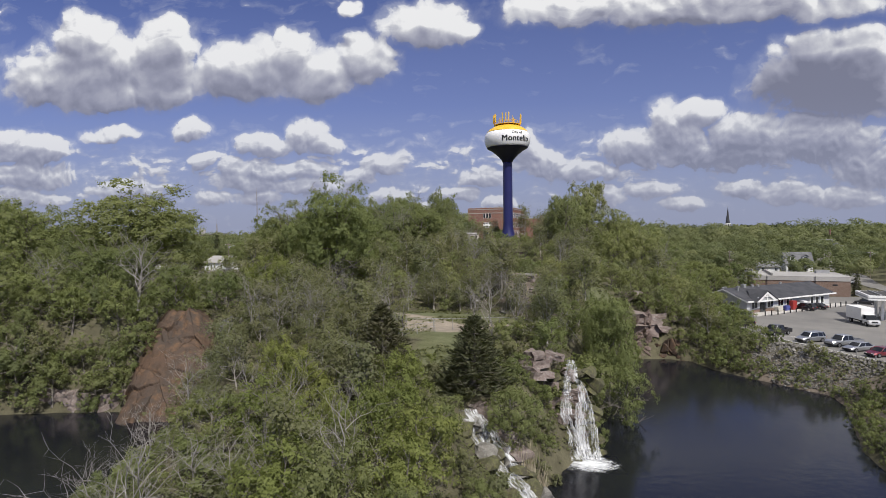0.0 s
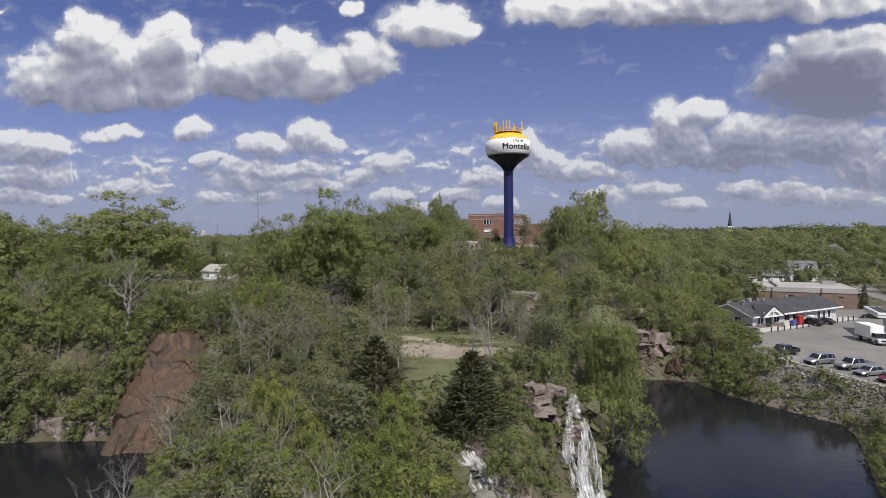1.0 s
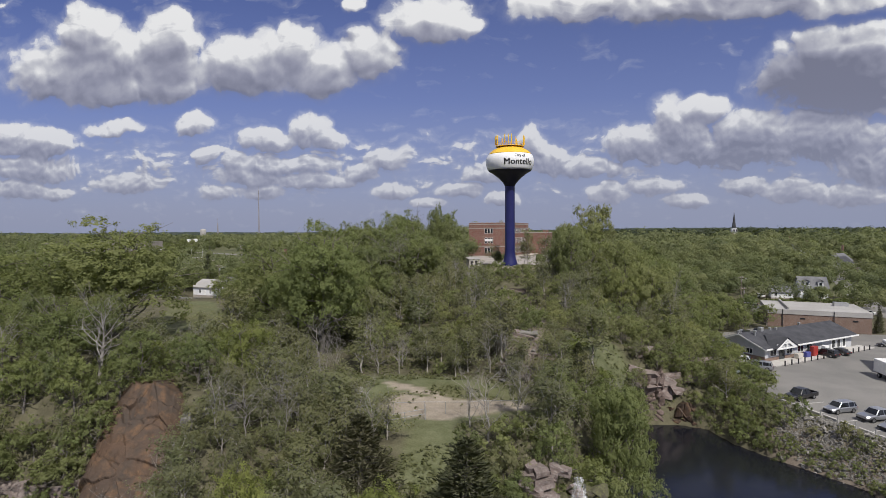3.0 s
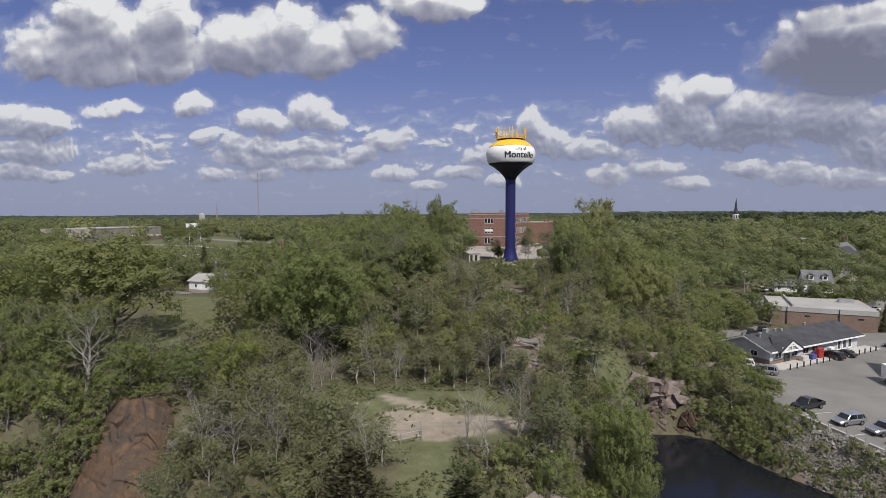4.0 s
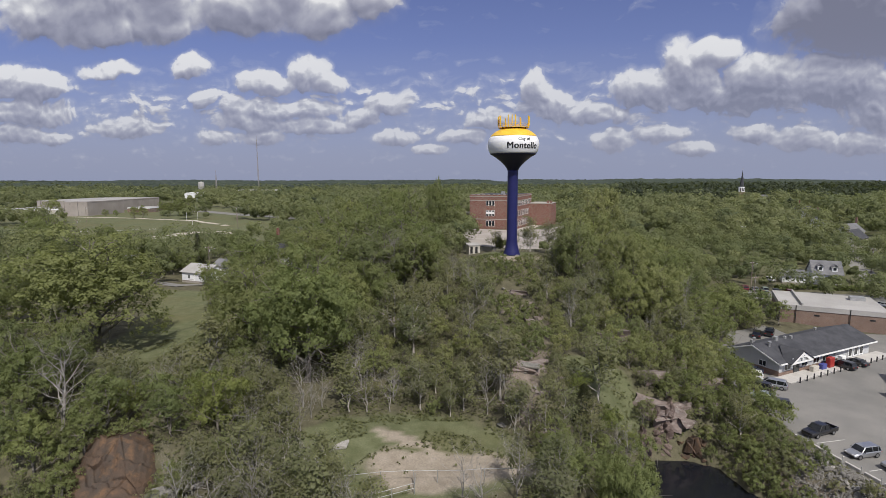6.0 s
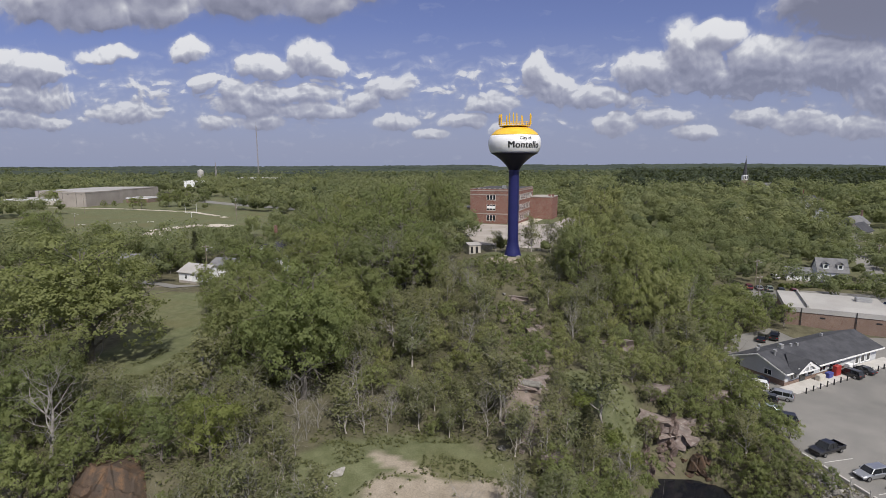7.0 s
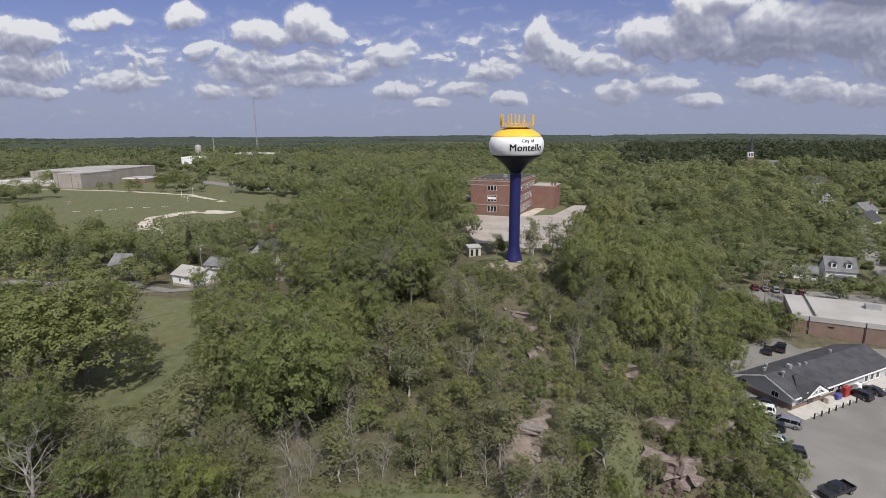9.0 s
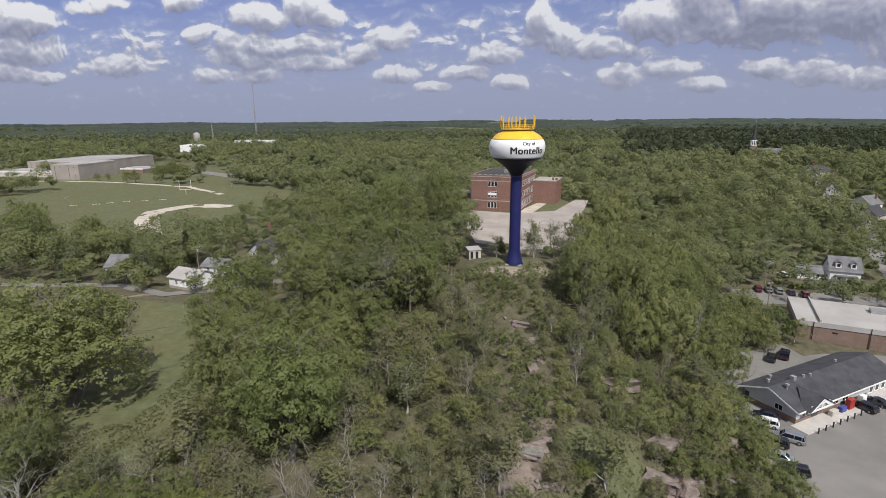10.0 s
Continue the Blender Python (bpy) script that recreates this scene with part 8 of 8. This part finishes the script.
# ---- town trees and the far woods ----
HOUSES = [(119, 216, 12), (109, 219, 9), (-91, 182, 10), (-89, 196, 7), (-118, 192, 10), (-78, 205, 9), (-64, 196, 7), (52, 322, 12), (190, 304, 16), (210, 338, 16), (228, 394, 19), (260, 470, 21), (274, 500, 22),
          (182, 406, 10), (300, 676, 24), (-452, 790, 42), (-436, 750, 30), (-330, 470, 50), (-390, 490, 55), (-430, 490, 60), (-320, 540, 50), (-370, 560, 60), (-315, 650, 30), (-250, 500, 40), (-210, 470, 30), (-345, 425, 42), (-385, 420, 50), (-305, 432, 34), (-420, 400, 60), (-275, 455, 28), (43, 374, 12), (-86, 218, 10)]
STREET = [(118, 150), (128, 190), (150, 240), (190, 320), (235, 430), (275, 540)]


def town_free(x, y):
    if not clear_of(x, y, 2):
        return False
    if any((x - a) ** 2 + (y - b) ** 2 < r * r for a, b, r in HOUSES):
        return False
    if any((x - a) ** 2 + ((y - b + 8) * 0.7) ** 2 < (r * 0.7) ** 2 for a, b, r in HOUSES[:17]):
        return False
    for (ax, ay), (bx, by) in zip(STREET, STREET[1:]):
        t = max(0, min(1, ((x - ax) * (bx - ax) + (y - ay) * (by - ay)) / ((bx - ax) ** 2 + (by - ay) ** 2)))
        if math.hypot(x - ax - t * (bx - ax), y - ay - t * (by - ay)) < 4.0:
            return False
    if 76 < x < 140 and 140 < y < 186 - (x - 95) * 0.25 or 62 < x < 80 and 150 < y < 162 or 78 < x < 106 and 189 < y < 205:
        return False
    if -6 < x < 52 and 186 < y < 312:
        return False
    return True


def woods(name, label, n, ya, yb, sprays, size, rs, lo=9, hi=17, material=M_WOODS, xa=-0.98, xb=0.86):
    """Many small crowns joined into one stretch of far wood."""
    cs, hs = [], []
    while len(cs) < n:
        k = n * 2 if ya > 300 else 600
        y = np.sqrt(rs.uniform(ya ** 2, yb ** 2, k))
        x = rs.uniform(xa, xb, k) * y
        pines = step(0.22, 0.32, x / y + (vnoise(x, y, 220) - 0.5) * 0.16) * step(560, 700, y + (vnoise(x + 40, y, 150) - 0.5) * 240) > 0.5
        ok = (pines if material is M_WOODS_DARK and ya > 500 else ~pines) & (open_grass(x, y) < 0.2) & (vnoise(x, y, 160) * 0.6 + vnoise(x + 99, y, 60) * 0.4 > 0.24)
        for a, b, r in HOUSES:
            ok &= (x - a) ** 2 + (y - b) ** 2 > r * r
        for (ax, ay), (bx, by) in zip(STREET, STREET[1:]):
            t = np.clip(((x - ax) * (bx - ax) + (y - ay) * (by - ay)) / ((bx - ax) ** 2 + (by - ay) ** 2), 0, 1)
            ok &= np.hypot(x - ax - t * (bx - ax), y - ay - t * (by - ay)) > 4.0
        for a, b in zip(x[ok], y[ok]):
            if b > 420 or (town_free(a, b) and all((a - p) ** 2 + (b - q) ** 2 > 30 for p, q in cs)):
                cs.append((a, b))
    cs = np.array(cs[:n])
    z = height(cs[:, 0], cs[:, 1])
    h = rs.uniform(lo, hi, n) * rs.choice([0.6, 0.85, 1.0, 1.2], n)
    r = h * rs.uniform(0.32, 0.62, n)
    m = 8
    # each crown is a few rounded heads of foliage, some higher than others
    hd = rs.normal(0, 1, (n, m, 3))
    hd /= np.linalg.norm(hd, axis=2)[..., None]
    hd[..., 2] = hd[..., 2] * 0.75 + 0.1
    head = np.stack([cs[:, 0], cs[:, 1], z + h * 0.58], 1)[:, None] + hd * np.stack([r, r, h * 0.42], 1)[:, None] * rs.uniform(0.35, 0.68, (n, m, 1))
    wide = r[:, None] * rs.uniform(0.34, 0.62, (n, m))
    pick = rs.randint(0, m, (n, sprays))
    row = np.arange(n)[:, None]
    d = rs.normal(0, 1, (n, sprays, 3)) + np.array([0, -0.25, 0.55]) + 0.7 * hd[row, pick]
    d /= np.linalg.norm(d, axis=2)[..., None]
    c = head[row, pick] + d * (wide[row, pick] * rs.uniform(0.7, 1.05, (n, sprays)))[..., None] * np.array([1, 1, 0.85])
    v = leaves_on(rs, c.reshape(-1, 3), d.reshape(-1, 3), size, size * 0.5, 1, 0.3, 1.5)
    me = quick_mesh(name, v, np.arange(len(v)), 3, material, True, NORMALS[-1])
    tone = me.attributes.new("tree_tone", "FLOAT", "POINT")
    tone.data.foreach_set("value", np.repeat(np.clip(0.1 + 0.8 * vnoise(cs[:, 0], cs[:, 1], 120) + rs.normal(0, 0.3, n), 0, 1), sprays * 3).astype(np.float32))
    return tagged(new(name, me), label, "woods", kind="stuff")


woods("near_town_trees", "leafy green trees among the town's houses", 560, 176, 300, 700, 0.46, np.random.RandomState(6), 7, 14)
woods("mid_town_trees", "leafy green trees further into the town", 800, 290, 430, 480, 0.72, np.random.RandomState(8), 8, 17)
hedge_rs = np.random.RandomState(31)
hedge = thing("hedge", Matrix.Identity(4), "dark clipped hedge along the yard before the white house", "hedge")
hx = np.linspace(100, 128, 60)
hc = np.stack([hx, 206.5 - (hx - 100) * 0.10, np.array([ground_z(float(x), 206.0) for x in hx]) + 1.0], 1)
hc = np.repeat(hc, 3, 0) + hedge_rs.normal(0, 0.4, (180, 3))
hv = leaf_fan(hedge_rs, hc, hedge_rs.normal(0, 1, (180, 3)), 0.4, 22, np.full(180, 0.45), 0.8)
piece("foliage", quick_mesh("foliage", hv, np.arange(len(hv)), 3, M_LEAF, True, NORMALS[-1]), hedge)
woods("town_woods", "mixed green trees filling the town between houses", 2300, 400, 900, 210, 1.2, np.random.RandomState(1), 8, 20)
woods("far_woods", "far green woodland beyond the town", 5200, 850, 1900, 56, 2.7, np.random.RandomState(2), material=M_WOODS_FAR)
woods("dark_woods", "dark green pines standing among the town's trees", 260, 420, 1500, 60, 2.2, np.random.RandomState(3), 10, 16, M_WOODS_DARK)
woods("pine_woods", "dark pine woods beyond the town", 3900, 560, 2100, 44, 3.0, np.random.RandomState(12), 13, 21, M_WOODS_DARK, 0.22, 0.95)


def undergrowth():
    """Weeds, seedlings and grass tufts over the open and the wooded ground."""
    rs = np.random.RandomState(77)
    x, y = rs.uniform(-64, 58, 60000), rs.uniform(20, 176, 60000)
    ok = (shore(x, y, LAKE_EAST) > 0.4) & (shore(x, y, LAKE_WEST) > 0.4) & (shore(x, y, LOT) > 0.6)
    ok &= ~((np.hypot((x + 3) / 9.5, (y - 76) / 5.2) < 1.05) & (rs.rand(60000) < 0.97))
    ok &= ~((np.abs(x - 8) < 5) & (y > 84) & (y < 146) & (rs.rand(60000) < 0.7))
    ok &= vnoise(x, y, 4) > 0.34
    x, y = x[ok], y[ok]
    grass = open_grass(x, y)
    c = np.stack([x, y, height(x, y) + 0.12], 1)
    out = np.tile(np.array([0.0, 0.0, 1.0]), (len(x), 1))
    v = leaf_fan(rs, c, out, 0.26, 4, np.where(grass > 0.3, 0.28, 0.55), 0.6)
    return tagged(new("undergrowth", quick_mesh("undergrowth", v, np.arange(len(v)), 3, M_UNDER, True, NORMALS[-1])), "low weeds, seedlings and grass tufts on rough ground", "undergrowth", kind="stuff")


M_UNDER = leaf_material("weeds", (0.105, 0.125, 0.055), (0.165, 0.180, 0.085), (0.16, 0.15, 0.09), 0.45)
undergrowth()


def canopy_sheet():
    """The closed canopy of the woods towards the horizon."""
    az, ra = np.meshgrid(np.radians(np.linspace(-62, 62, 420)), np.geomspace(1500, 4850, 150))
    x, y = ra * np.sin(az), ra * np.cos(az)
    rs = np.random.RandomState(4)
    z = height(x, y) - 12 + 23 * step(1500, 1650, ra) + (vnoise(x, y, 16) - 0.5) * 9 + (vnoise(x, y, 300) - 0.5) * 16 + rs.normal(0, 1.2, x.shape)
    z = np.where(vnoise(x + 700, y * 0.6, 420) > 0.74, height(x, y) - 4, z)
    i = np.arange(x.size).reshape(x.shape)
    q = np.stack([i[:-1, :-1], i[:-1, 1:], i[1:, 1:], i[1:, :-1]], -1).reshape(-1)
    return tagged(new("horizon_woods", quick_mesh("horizon_woods", np.stack([x.ravel(), y.ravel(), z.ravel()], 1), q, 4, M_CANOPY)), "closed canopy of woods towards the horizon", "woods", kind="stuff")


M_CANOPY = worn("canopy", (0.024, 0.034, 0.025), (0.042, 0.055, 0.035), 0.006, 0.9, fine=0.05, relief=0.5, dist=3)
canopy_sheet()
